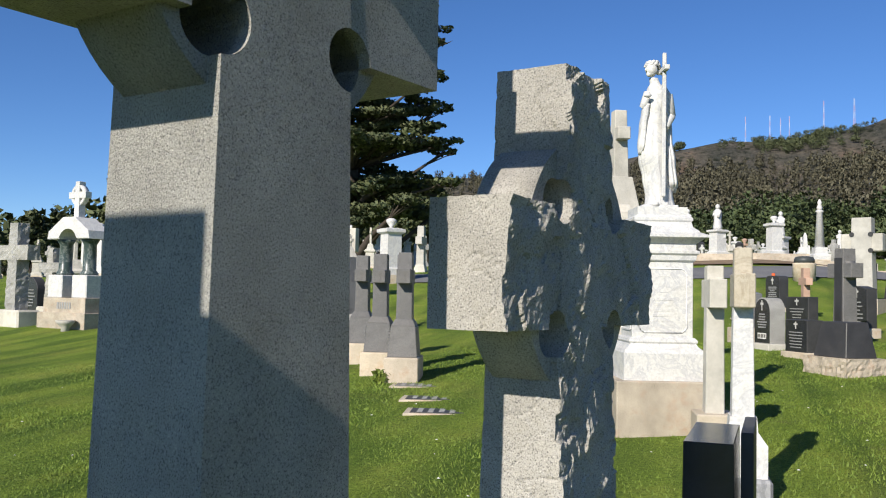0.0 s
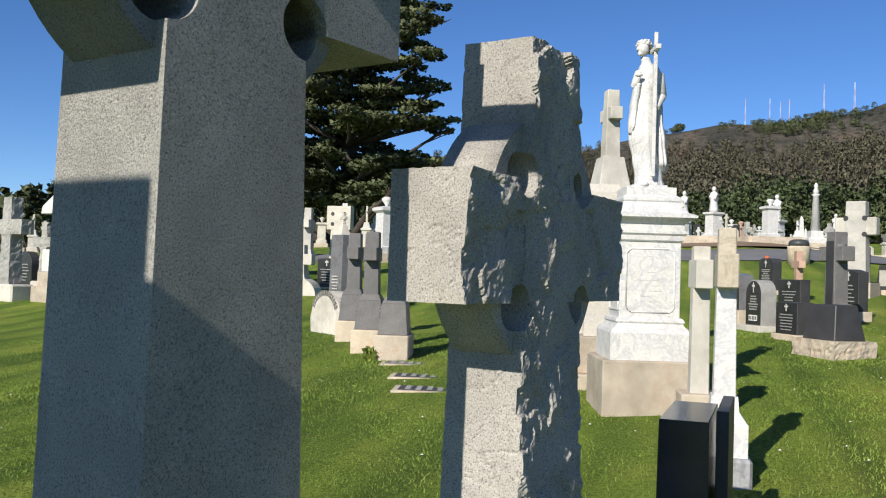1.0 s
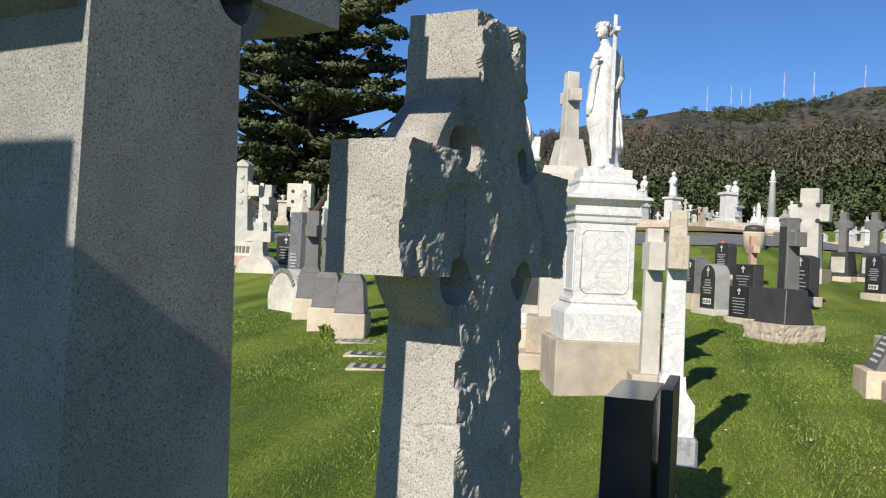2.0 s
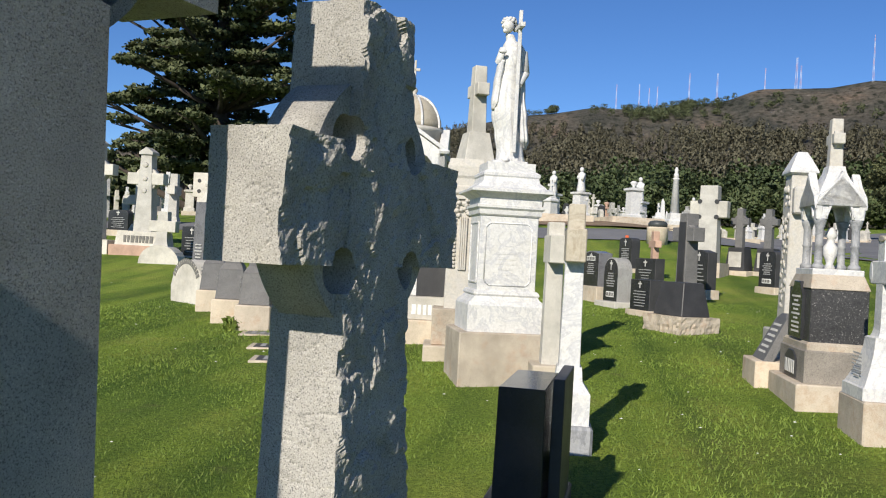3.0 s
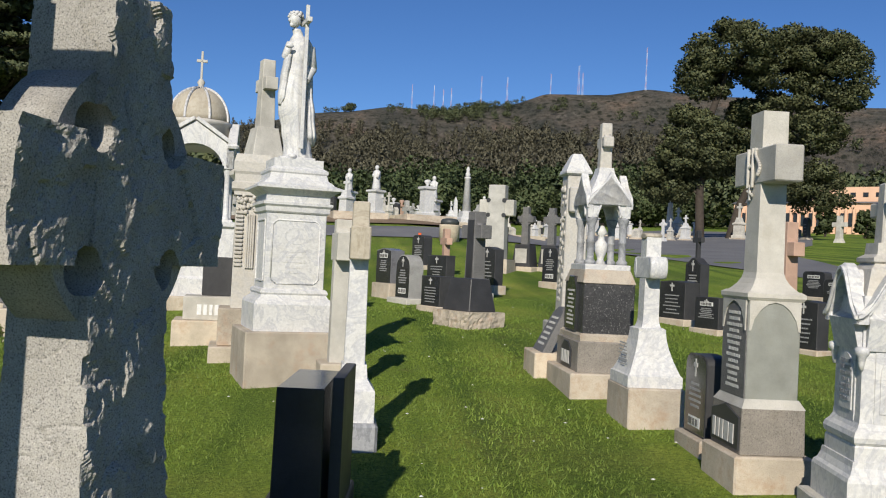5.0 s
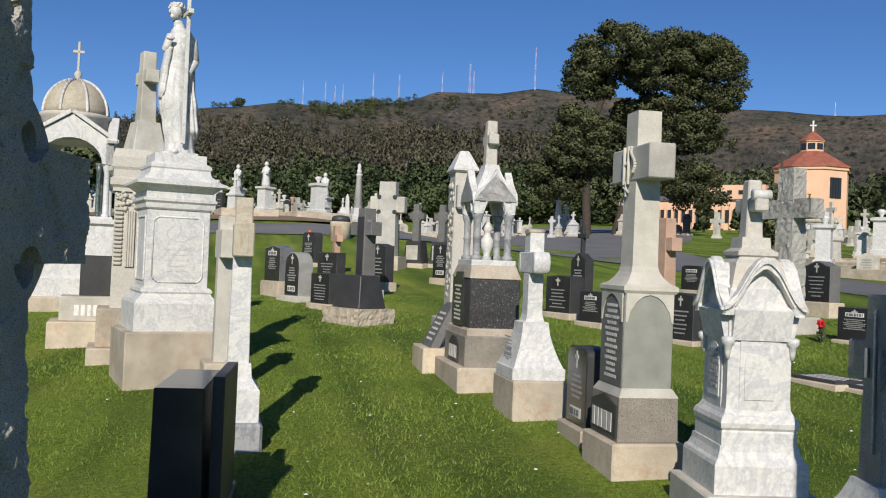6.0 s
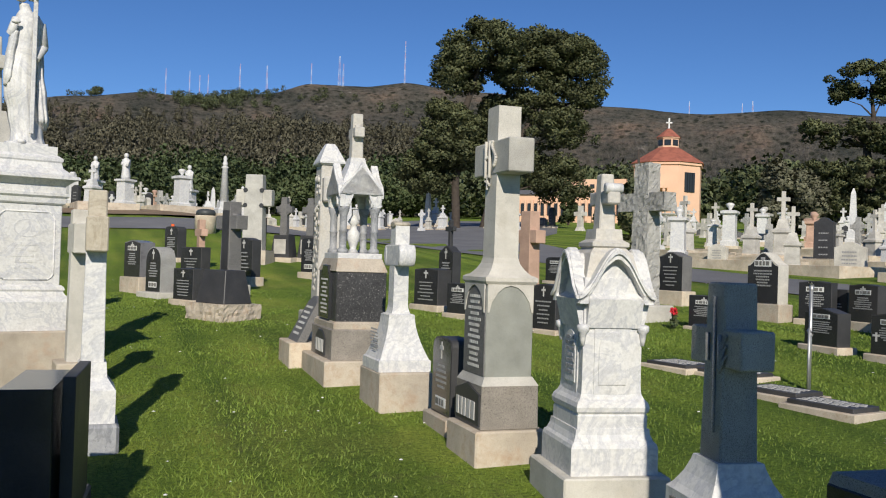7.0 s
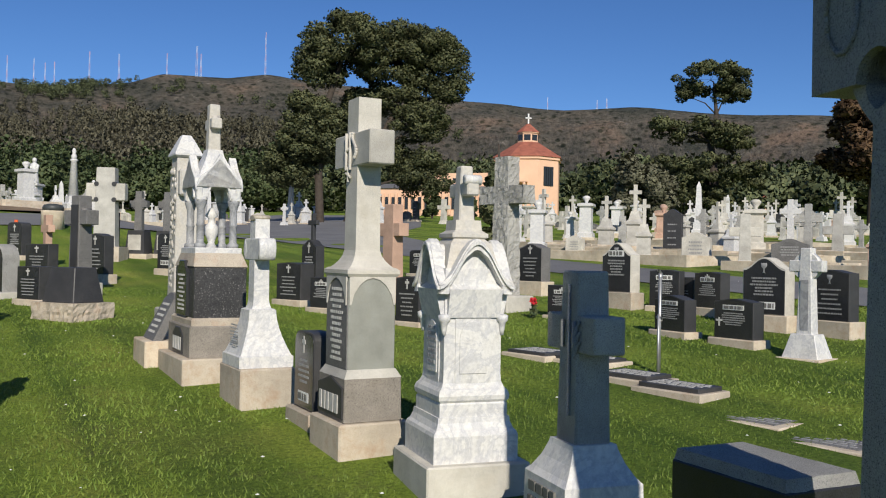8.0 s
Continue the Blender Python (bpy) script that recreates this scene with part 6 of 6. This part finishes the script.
    # bin and marker post by the lane
    ob = thing("litter_bin", 9.75, 30.6, 0, "round pebbled concrete bin with dark lid", "litter bin")
    part("body", rings([(0.36, -0.05), (0.37, 0.55), (0.37, 0.6)], 20, False), "concrete", ob)
    part("lid", rings([(0.33, 0.6), (0.33, 0.72), (0.28, 0.8), (0.15, 0.83)], 20, False), "bin_dark", ob)
    ob = thing("marker_post", 6.78, 23.9, 0, "thin post with orange tip", "post")
    part("post", rings([(0.03, -0.05), (0.03, 0.72)], 8, False), "bark", ob)
    part("tip", rings([(0.045, 0.7), (0.045, 0.95)], 8, False), "orange", ob)
    # pipe stand in the lawn
    ob = thing("water_pipe", 7.56, 5.08, 20, "thin galvanised water pipe standing in the lawn", "pipe")
    part("riser", rings([(0.016, -0.05), (0.016, 0.98)], 10, False), "steel", ob)
    part("stake", rings([(0.014, -0.05), (0.012, 0.6)], 8, False, x=-0.035), "steel", ob)
    bm = limb(bmesh.new(), (-0.06, 0, 1.03), (0.06, 0, 0.99), 0.014, 0.012)
    limb(bm, (0, 0, 0.96), (0, 0, 1.0), 0.022, 0.022)
    part("tap", bm, "steel", ob)
    bm = limb(bmesh.new(), (-0.03, -0.02, 0.55), (0.03, 0.02, 0.57), 0.025, 0.025)
    part("clamp", bm, "steel", ob)


def ledger(x, y, w, d, h, label, face="black_frost", over=0.1):
    ob = thing("ledger_stone", x, y, W, label, "grave marker", "flat grave markers")
    part("kerb", block(w + over, d + over, h * 0.6 + 0.05, -0.05, bev=0.008), "concrete", ob)
    part("stone", block(w, d, h, 0.0, bev=0.006), face, ob)
    lets = bars([(0, 0, 0, 0)], 0)
    rnd = random.Random(int(x * 100))
    for i in range(4):
        px = -w * 0.4
        while px < w * 0.36:
            k = rnd.uniform(0.03, 0.09)
            block(k, d * 0.1, 0.004, h, px + k / 2, -d * 0.32 + i * d * 0.2, bev=0, bm=lets)
            px += k + 0.025
    part("inscription", lets, "letters" if h > 0.05 else "letters_grey", ob)


build_headstones()
ledger(7.4, 6.52, 0.56, 0.45, 0.08, "low granite ledger stone on a concrete kerb")
ledger(7.5, 5.9, 0.62, 0.42, 0.08, "grey ledger stone with white lettering")
ledger(7.05, 4.98, 0.55, 0.38, 0.1, "grey ledger stone with white lettering")
ledger(6.92, 4.4, 0.62, 0.36, 0.1, "grey ledger stone with white lettering")
ledger(6.6, 3.5, 0.55, 0.36, 0.015, "flat weathered bronze and stone marker", "granite_dark", 0.16)
ledger(6.4, 2.78, 0.55, 0.36, 0.015, "flat weathered stone marker in the grass", "granite_dark", 0.16)
ledger(-1.45, 12.42, 0.36, 0.6, 0.02, "flat grave marker flush with the lawn", "granite_dark", 0.14)
ledger(-1.16, 11.2, 0.38, 0.62, 0.02, "flat grave marker flush with the lawn", "black_frost", 0.14)
ledger(-1.0, 10.2, 0.38, 0.62, 0.02, "flat grave marker flush with the lawn", "black_frost", 0.14)


# ---- grey crosses and old monuments on the left ----
def grey_cross(x, y, label):
    ob = thing("cross_monument", x, y, W, label, "cross monument", "three grey crosses")
    part("base", block(0.82, 0.5, 0.40, -0.05, bev=0.015), "concrete", ob)
    part("die", block(0.56, 0.44, 0.45, 0.35, top=(0.46, 0.36), bev=0.008), "granite_dark", ob)
    lettering(ob, -0.225, 0.36, 0.45, 0.75, 5, "letters_grey", 0.02, int(x * 10) + 50)
    part("collar", block(0.46, 0.36, 0.1, 0.8, top=(0.28, 0.26)), "granite_dark", ob)
    latin_cross(ob, "granite_dark", 0.88, 1.88, 0.24, 0.2, 1.42, 1.63, 0.66, (0.28, 0.24))
    part("inner_edge", block(0.1, 0.02, 0.9, 0.95, 0, -0.115, bev=0.004), "granite_polish", ob)


grey_cross(-1.72, 13.1, "grey granite cross on a tapered die")
grey_cross(-2.2, 13.95, "grey granite cross with sunlit concrete base")
grey_cross(-2.75, 15.6, "grey granite cross standing behind its twin")


def build_left():
    ob = thing("round_headstone", -3.3, 16.75, W + 40, "rock-faced pale stone with arched lettering", "headstone")
    part("body", slab(arch(1.1, 0.85, 0.5, 18, -0.05), -0.22, 0.22, bev=0.03), "granite_light", ob)
    bm = bmesh.new()
    for i in range(15):
        a = math.pi * (0.15 + 0.7 * i / 14)
        own = block(0.05, 0.012, 0.1, 0, bev=0)
        bmesh.ops.transform(own, matrix=Matrix.Translation((0.43 * math.cos(a), -0.225, 0.3 + 0.42 * math.sin(a))) @ Matrix.Rotation(math.pi / 2 - a, 4, "Y"), verts=own.verts)
        join(bm, own)
    part("inscription", bm, "letters_dark", ob)
    ob = thing("inscribed_stele", -3.75, 19.9, W + 40, "tall grey inscribed stele with small cross", "monument")
    part("body", block(0.55, 0.35, 1.9, -0.05, top=(0.5, 0.3)), "granite_polish", ob)
    lettering(ob, -0.18, 0.38, 0.4, 0.95, 8, "letters", 0.03, 61)
    part("cap", block(0.3, 0.26, 0.25, 1.84, top=(0.1, 0.1)), "granite_light", ob)
    latin_cross(ob, "granite_light", 2.05, 2.35, 0.07, 0.07, 2.2, 2.27, 0.22)
    # great white cross with a gabled head and family base
    ob = thing("celtic_cross", -6.75, 26.6, -12, "tall pale granite Celtic cross with gabled head", "cross monument")
    part("base", block(1.75, 0.9, 0.36, -0.1), "pink_stone", ob)
    nb = part("name_block", block(1.5, 0.7, 0.42, 0.25, top=(1.4, 0.62)), "granite_light", ob)
    part("name", bars([(0, 0.34, 0.95, 0.2)], -0.345, seed=71, thick=0.02), "letters_dark", nb)
    celtic_head(ob, "granite_light", 2.2, 1.1, 0.32, 0.34, 0.26, 0.35, 0.62, 2.95, (0.56, 0.4))
    part("gable", slab([(-0.21, 2.9), (0.21, 2.9), (0.21, 2.98), (0.0, 3.12), (-0.21, 2.98)], -0.22, 0.22), "granite_light", ob)
    for zz in (1.85, 2.2, 2.6):
        part("boss", rings([(0.075, 0), (0.065, 0.015), (0.03, 0.025)], 14, False), "granite_light", ob).matrix_basis = pose(0, -0.19, zz, 90)
    ob = thing("celtic_cross", -8.3, 27.0, -12, "tall pale Celtic cross with gabled head", "cross monument")
    part("base", block(1.3, 0.9, 0.5, -0.1), "granite_light", ob)
    celtic_head(ob, "granite_light", 2.45, 1.1, 0.31, 0.34, 0.26, 0.35, 0.35, 3.2, (0.56, 0.4))
    part("gable", slab([(-0.2, 3.15), (0.2, 3.15), (0.2, 3.23), (0.0, 3.37), (-0.2, 3.23)], -0.21, 0.21), "granite_light", ob)
    ob = thing("cross_monument", -7.4, 28.6, -10, "rough white cross on a spreading foot", "cross monument")
    part("foot", block(1.1, 0.6, 0.8, -0.1, top=(0.45, 0.35)), "granite_light", ob)
    latin_cross(ob, "granite_light", 0.6, 2.0, 0.34, 0.28, 1.3, 1.6, 1.05)
    ob = thing("cross_monument", -5.75, 24.6, -12, "grey stone cross with an arched foot", "cross monument")
    part("foot", slab(arch(1.15, 0.55, 0.5, 14, -0.05), -0.25, 0.25), "granite_light", ob)
    latin_cross(ob, "granite_light", 0.4, 1.4, 0.3, 0.26, 0.85, 1.15, 0.75, (0.5, 0.3), 0.35)
    ob = thing("pierced_stone", -5.3, 28.0, -12, "pale stone with a pierced cross head", "cross monument")
    part("body", block(0.6, 0.35, 1.7, -0.05, top=(0.5, 0.3)), "granite_light", ob)
    part("head", block(0.8, 0.3, 0.75, 1.6), "granite_light", ob)
    # uncut head: the holes' inner shade is put in as black cylinders
    for sx in (-1, 1):
        for zz in (1.78, 2.1):
            part("pierced_hole", rings([(0.06, -0.16), (0.06, 0.16)], 12, False), "black_frost", ob).matrix_basis = pose(sx * 0.2, 0, zz, 90)
    # arched gate of columns with a Celtic cross
    ob = thing("arch_monument", -11.95, 23.75, -28, "white marble arch on dark columns with Celtic cross", "monument")
    part("base", block(2.05, 0.95, 0.5, -0.1), "granite_tan", ob)
    part("step", block(1.8, 0.75, 0.42, 0.38), "granite_tan", ob)
    part("name", bars([(0, 0.5, 0.6, 0.18)], -0.38, seed=77, thick=0.01), "letters_grey", ob)
    for sx in (-1, 1):
        part("pier", block(0.62, 0.62, 0.62, 0.8, sx * 0.52, bev=0.02), "marble", ob)
        part("column", rings([(0.24, 1.42), (0.24, 1.48), (0.18, 1.55), (0.17, 2.25), (0.2, 2.3), (0.25, 2.4)], 18, False, x=sx * 0.52), "column_dark", ob)
    pts = [(-0.9, 2.4), (-0.38, 2.4)] + [(0.38 * math.cos(math.pi - math.pi * i / 10), 2.4 + 0.3 * math.sin(math.pi * i / 10)) for i in range(1, 10)] + [(0.38, 2.4), (0.9, 2.4), (0.85, 2.62), (0.25, 3.0), (-0.25, 3.0), (-0.85, 2.62)]
    part("arch", slab(pts, -0.35, 0.35, bev=0.02), "marble", ob)
    celtic_head(ob, "marble", 3.62, 0.72, 0.17, 0.2, 0.22, 0.29, 2.95, 4.0)
    ob = thing("urn", -11.75, 22.8, 0, "small weathered stone urn on the grass", "urn")
    part("bowl", rings([(0.12, -0.05), (0.1, 0.1), (0.2, 0.2), (0.26, 0.3), (0.2, 0.3)], 14, False), "granite_light", ob)
    for x, y, s, lab in ((-14.0, 24.4, 1.0, "rough grey stone cross on a stepped foot"), (-14.0, 26.4, 0.72, "rough grey stone cross with arched foot")):
        ob = thing("rock_faced_cross", x, y, -30, lab, "cross monument")
        part("foot", block(1.3 * s, 0.7 * s, 0.55 * s, -0.1, bev=0.05), "granite_light", ob)
        part("shaft", rough_box(0.5 * s, 0.4 * s, 2.5 * s, 0.4 * s, top=(0.42 * s, 0.34 * s), cell=0.08, amp=(0.03,) * 4, seed=x), "granite_grey", ob)
        part("crossbar", rough_box(1.5 * s, 0.38 * s, 0.42 * s, 1.85 * s, cell=0.08, amp=(0.03,) * 4, seed=y), "granite_grey", ob)


build_left()


# ---- the crowded far field ----
def proto_pedestal_cross(x, y, mat, label, h=2.2):
    ob = thing("cross_monument", x, y, -60, label, "cross monument", "far monuments")
    part("base", block(0.9, 0.9, 0.4, -0.3), "concrete", ob)
    part("pedestal", rings([(0.36, 0.1), (0.36, 0.25), (0.28, 0.32), (0.26, 0.95), (0.33, 1.02), (0.33, 1.1), (0.2, 1.2)]), mat, ob)
    part("shoulder", rings([(0.22, 1.18), (0.14, 1.5)]), mat, ob)
    latin_cross(ob, mat, 1.45, h, 0.14, 0.12, h - 0.36, h - 0.22, 0.45)
    return ob


def proto_plain_cross(x, y, mat, label, h=1.7):
    ob = thing("cross_monument", x, y, -70, label, "cross monument", "far monuments")
    part("foot", block(0.85, 0.6, 0.55, -0.3, top=(0.4, 0.32)), mat, ob)
    latin_cross(ob, mat, 0.2, h, 0.3, 0.24, h - 0.7, h - 0.42, 0.95, (0.38, 0.3))
    return ob


def proto_celtic(x, y, mat, label, h=2.0):
    ob = thing("celtic_cross", x, y, -70, label, "cross monument", "far monuments")
    part("base", block(0.8, 0.6, 0.6, -0.3, top=(0.5, 0.4)), mat, ob)
    celtic_head(ob, mat, h - 0.45, 0.75, 0.2, 0.18, 0.17, 0.27, 0.25, h)
    return ob


def proto_obelisk(x, y, mat, label, h=3.0):
    ob = thing("obelisk", x, y, -60, label, "obelisk", "far monuments")
    part("base", block(0.9, 0.9, 0.6, -0.3), "concrete", ob)
    part("pedestal", rings([(0.33, 0.28), (0.33, 0.5), (0.26, 0.56), (0.25, 0.9)]), mat, ob)
    part("shaft", rings([(0.2, 0.9), (0.11, h - 0.25), (0.02, h)]), mat, ob)
    return ob


def proto_figure(x, y, mat, label, h=1.7):
    ob = thing("statue_pedestal", x, y, -60, "white pedestal under a small figure", "pedestal", "far monuments")
    part("base", block(0.9, 0.9, 0.5, -0.3), "concrete", ob)
    part("pedestal", rings([(0.36, 0.18), (0.36, 0.34), (0.28, 0.4), (0.27, 1.25), (0.36, 1.32), (0.36, 1.4), (0.3, 1.42)]), mat, ob)
    bm = rings([(0.2, 1.4), (0.22, 1.55), (0.17, 1.9), (0.2, 2.15), (0.19, 2.32), (0.08, 2.42)], 16, False, flute=0.08)
    ball(bm, (0, 0, 2.53), 0.11, 2, (1, 1, 1.2))
    limb(bm, (0.17, 0, 2.3), (0.2, -0.15, 2.0), 0.07, 0.06)
    limb(bm, (-0.17, 0, 2.3), (-0.05, -0.22, 2.1), 0.07, 0.05)
    st = new("statue", link_mesh("statue", bm, mat))
    st.matrix_basis = ob.matrix_basis.copy()
    tagged(st, label, "statue", "far statues")
    return ob, st


def proto_tablet(x, y, mat, label, w=0.8, h=0.95, kind="serp"):
    ob = thing("headstone", x, y, -70, label, "headstone", "far headstones")
    part("base", block(w + 0.25, 0.55, 0.45, -0.3), "concrete", ob)
    part("body", slab(arch(w, h - 0.15, 0.16, 12, 0.15, kind), -0.14, 0.14), mat, ob)
    lettering(ob, -0.143, w * 0.7, 0.3, h * 0.75, 4, "letters_grey", 0.04, 81)
    return ob


def proto_pillar(x, y, mat, label, h=1.9):
    ob = thing("pillar_monument", x, y, -60, label, "monument", "far monuments")
    part("base", block(0.9, 0.9, 0.55, -0.3), "concrete", ob)
    part("die", rings([(0.34, 0.24), (0.34, 0.45), (0.27, 0.5), (0.26, h - 0.5), (0.36, h - 0.42), (0.36, h - 0.32), (0.24, h - 0.28)]), mat, ob)
    part("urn", rings([(0.1, h - 0.3), (0.06, h - 0.22), (0.17, h - 0.08), (0.18, h), (0.08, h + 0.06)], 14, False), mat, ob)
    return ob


def proto_plot(x, y):
    ob = thing("plot_kerb", x, y, 0, "low pale concrete kerb round a grave plot", "kerb", "grave plot kerbs")
    for sx in (-1, 1):
        part("side_kerb", block(0.16, 2.6, 0.55, -0.28, sx * 1.2), "concrete", ob)
        part("end_kerb", block(2.24, 0.16, 0.55, -0.28, 0, sx * 1.22), "concrete", ob)
    return ob


def build_far():
    protos = [
        proto_pedestal_cross(33, 30.5, "marble", "white marble cross on a moulded pedestal"),
        proto_pedestal_cross(27.5, 20.5, "granite_light", "pale granite cross on a moulded pedestal", 2.5),
        proto_plain_cross(36.5, 18.6, "granite_light", "plain grey stone cross on a spreading foot"),
        proto_plain_cross(30.0, 14.0, "granite_grey", "plain dark grey granite cross", 1.5),
        proto_celtic(31.5, 16.5, "marble", "white Celtic cross among the graves"),
        proto_celtic(26.0, 13.0, "granite_grey", "grey Celtic cross among the graves", 1.8),
        proto_tablet(22.6, 14.6, "granite_light", "pale granite headstone on a base"),
        proto_tablet(24.2, 12.6, "granite_dark", "low wide dark granite headstone among the graves", 1.0, 0.8),
        proto_pillar(28.2, 16.0, "granite_light", "pale granite pillar with an urn"),
        proto_pillar(34.2, 24.0, "pink_stone", "pink granite pillar with an urn", 1.7),
        proto_obelisk(40.0, 26.0, "marble", "white marble obelisk among the graves"),
        proto_tablet(25.6, 17.5, "black_frost", "tall narrow black headstone", 0.6, 1.6),
        proto_pillar(31.8, 26.5, "marble", "white marble pillar with an urn", 2.1),
    ]
    fig, st = proto_figure(9.9, 43.5, "marble", "small white draped figure on a pedestal")
    kerb = proto_plot(24.0, 19.0)
    rnd = random.Random(77)

    def place(proto, x, y, s=1.0):
        m = pose(x, y, ground(x, y), 0, 0, rnd.choice((-90, -80, -70, -60)) + rnd.uniform(-8, 8)) @ Matrix.Scale(s, 4)
        return copy_thing(proto, m)
    taken = [(p.location.x, p.location.y) for p in protos]

    def free(x, y, gap):
        if all((x - a) ** 2 + (y - b) ** 2 > gap * gap for a, b in taken):
            taken.append((x, y))
            return True
        return False
    # right-hand field, in rows
    weights = [3, 5, 6, 3, 2, 3, 4, 2, 4, 1, 1, 1, 2]
    n = 0
    for _ in range(1500):
        az, r = rnd.uniform(45.5, 74), 24 + 62 * rnd.random() ** 0.8
        x, y = polar(r, az)
        x = round(x / 3.2) * 3.2 + rnd.uniform(-0.25, 0.25)
        if math.degrees(math.atan2(x, y)) < 45.5 or x < 21.5 or math.hypot(x, y) > 90:
            continue
        if free(x, y, 1.5 if r < 40 else 1.25):
            p = rnd.choices(protos, weights)[0]
            place(p, x, y, rnd.uniform(0.55, 0.95) * (1.0 if r < 45 else 1.12))
            n += 1
        if n > 185:
            break
    for i in range(44):
        x, y = 21.8 + rnd.choice((0, 3.2, 6.4, 9.6, 12.8)), rnd.uniform(6, 26)
        if math.degrees(math.atan2(x, y)) > 46:
            copy_thing(kerb, pose(x + 0.8, y, ground(x, y), 0, 0, rnd.uniform(-3, 3)))
    # terrace in the middle distance
    weights = [6, 4, 3, 2, 3, 2, 3, 2, 3, 1, 2, 2, 4]
    n = 0
    for _ in range(900):
        az, r = rnd.uniform(1, 33), 44 + 45 * rnd.random()
        x, y = polar(r, az)
        if y < 42.5 or (16 < x and y < 60 and x < y * 0.62 + 8 and x > y * 0.3 + 2):
            continue
        if free(x, y, 1.5):
            place(rnd.choices(protos, weights)[0], x, y, rnd.uniform(0.6, 1.0))
            n += 1
        if n > 165:
            break
    for x, y, s in ((9.3, 47.5, 1.0), (14.5, 49, 1.1), (6.8, 43.3, 0.85), (16.5, 46, 0.8)):
        m = pose(x, y, ground(x, y), 0, 0, -60 + x) @ Matrix.Scale(s, 4)
        copy_thing(fig, m)
        copy_thing(st, m)
    for x, y in ((8.6, 41.6), (12, 42.2), (15, 43.0), (18, 45)):
        copy_thing(kerb, pose(x, y, ground(x, y), 0, 0, rnd.uniform(-6, 6)))
    x, y = 15.0, 44.5
    ob = thing("column_monument", x, y, 0, "slender white column carrying a small figure", "monument")
    part("base", block(0.9, 0.9, 0.7, -0.3), "concrete", ob)
    part("pedestal", rings([(0.42, 0.3), (0.42, 0.6), (0.3, 0.7), (0.28, 1.0)]), "marble", ob)
    part("shaft", rings([(0.24, 1.0), (0.14, 2.7), (0.2, 2.75), (0.16, 2.8)], 12, False), "marble", ob)
    part("finial", rings([(0.12, 2.78), (0.14, 2.95), (0.08, 3.1), (0.11, 3.2), (0.04, 3.35)], 10, False), "marble", ob)
    # left-hand field
    weights = [5, 4, 5, 3, 3, 3, 3, 2, 3, 1, 1, 1, 4]
    n = 0
    for _ in range(900):
        az, r = rnd.uniform(-40, -5), 31 + 55 * rnd.random()
        x, y = polar(r, az)
        if (-7.6 < x < -3 and y < 33) or (-10.5 < x < -8 and y < 33):
            continue
        if free(x, y, 1.6):
            place(rnd.choices(protos, weights)[0], x, y, rnd.uniform(0.85, 1.25))
            n += 1
        if n > 90:
            break
    # scattered few by the chapel lawn
    for az, r in ((31.3, 88), (31.8, 90), (32.3, 86), (35.4, 84), (38.6, 92), (39.2, 90), (41.0, 80), (36.8, 75)):
        x, y = polar(r, az)
        place(rnd.choices(protos, weights)[0], x, y, 1.3)


build_far()


# ---- grass and small flowers ----
def build_grass():
    rnd = np.random.RandomState(12)
    n = 210000
    az = np.radians(rnd.uniform(-32, 72, n))
    r = 2.6 + 15.5 * rnd.rand(n) ** 0.75
    x, y = r * np.sin(az), r * np.cos(az)
    z = 0.04611 * x + 0.03912 * y - 0.006
    h = rnd.uniform(0.012, 0.034, n) * (1 + 0.35 * np.sin(x * 2.1 + y * 0.7) * np.cos(y * 1.3))
    a = rnd.uniform(0, 6.283, n)
    w = 0.0018 + 0.0006 * r
    bend = rnd.normal(0, 0.55, (n, 2)) * h[:, None]
    v = np.empty((n, 3, 3))
    v[:, 0] = np.stack([x - np.cos(a) * w, y - np.sin(a) * w, z], 1)
    v[:, 1] = np.stack([x + np.cos(a) * w, y + np.sin(a) * w, z], 1)
    v[:, 2] = np.stack([x + bend[:, 0], y + bend[:, 1], z + h], 1)
    ob = tri_object("grass", v.reshape(-1, 3).tolist(), np.arange(n * 3).reshape(-1, 3).tolist(), "blade")
    tagged(ob, "short green grass blades of the lawn", "grass", kind="stuff")
    bm = bmesh.new()
    rr = random.Random(9)
    for i in range(230):
        az, r = rr.uniform(-34, 70), rr.uniform(4, 22)
        x, y = polar(r, az)
        s = rr.uniform(0.008, 0.016)
        zz = ground(x, y) + 0.035
        vs = [bm.verts.new((x + s * math.cos(k * 1.047), y + s * math.sin(k * 1.047), zz)) for k in range(6)]
        c = bm.verts.new((x, y, zz + s * 0.5))
        for k in range(6):
            bm.faces.new((vs[k], vs[(k + 1) % 6], c))
    ob = new("daisies", link_mesh("daisies", bm, "daisy"))
    tagged(ob, "tiny white daisies scattered in the lawn", "flowers", kind="stuff")


build_grass()
x, y = -2.0, 12.75
weed = thing("weed_tuft", x, y, 0, "green weed tuft beside the concrete base", "plant")
v, f, nr = tufts([(0, 0, 0.09, 0.13, 0.1, 0.09)], 160, 0.075, 5, 1.2)
tri_object("leaves", v, f, "bright_leaf", weed)
flowers = thing("red_flowers", 9.75, 8.85, 0, "red flowers beside a headstone", "flowers")
v, f, nr = tufts([(0, 0, 0.26, 0.045, 0.045, 0.05)], 40, 0.04, 6, 1.0)
tri_object("blossom", v, f, "red_flower", flowers)
v, f, nr = tufts([(0, 0, 0.12, 0.04, 0.04, 0.12)], 30, 0.06, 7, 1.5)
tri_object("stem", v, f, "shrub_leaf", flowers)
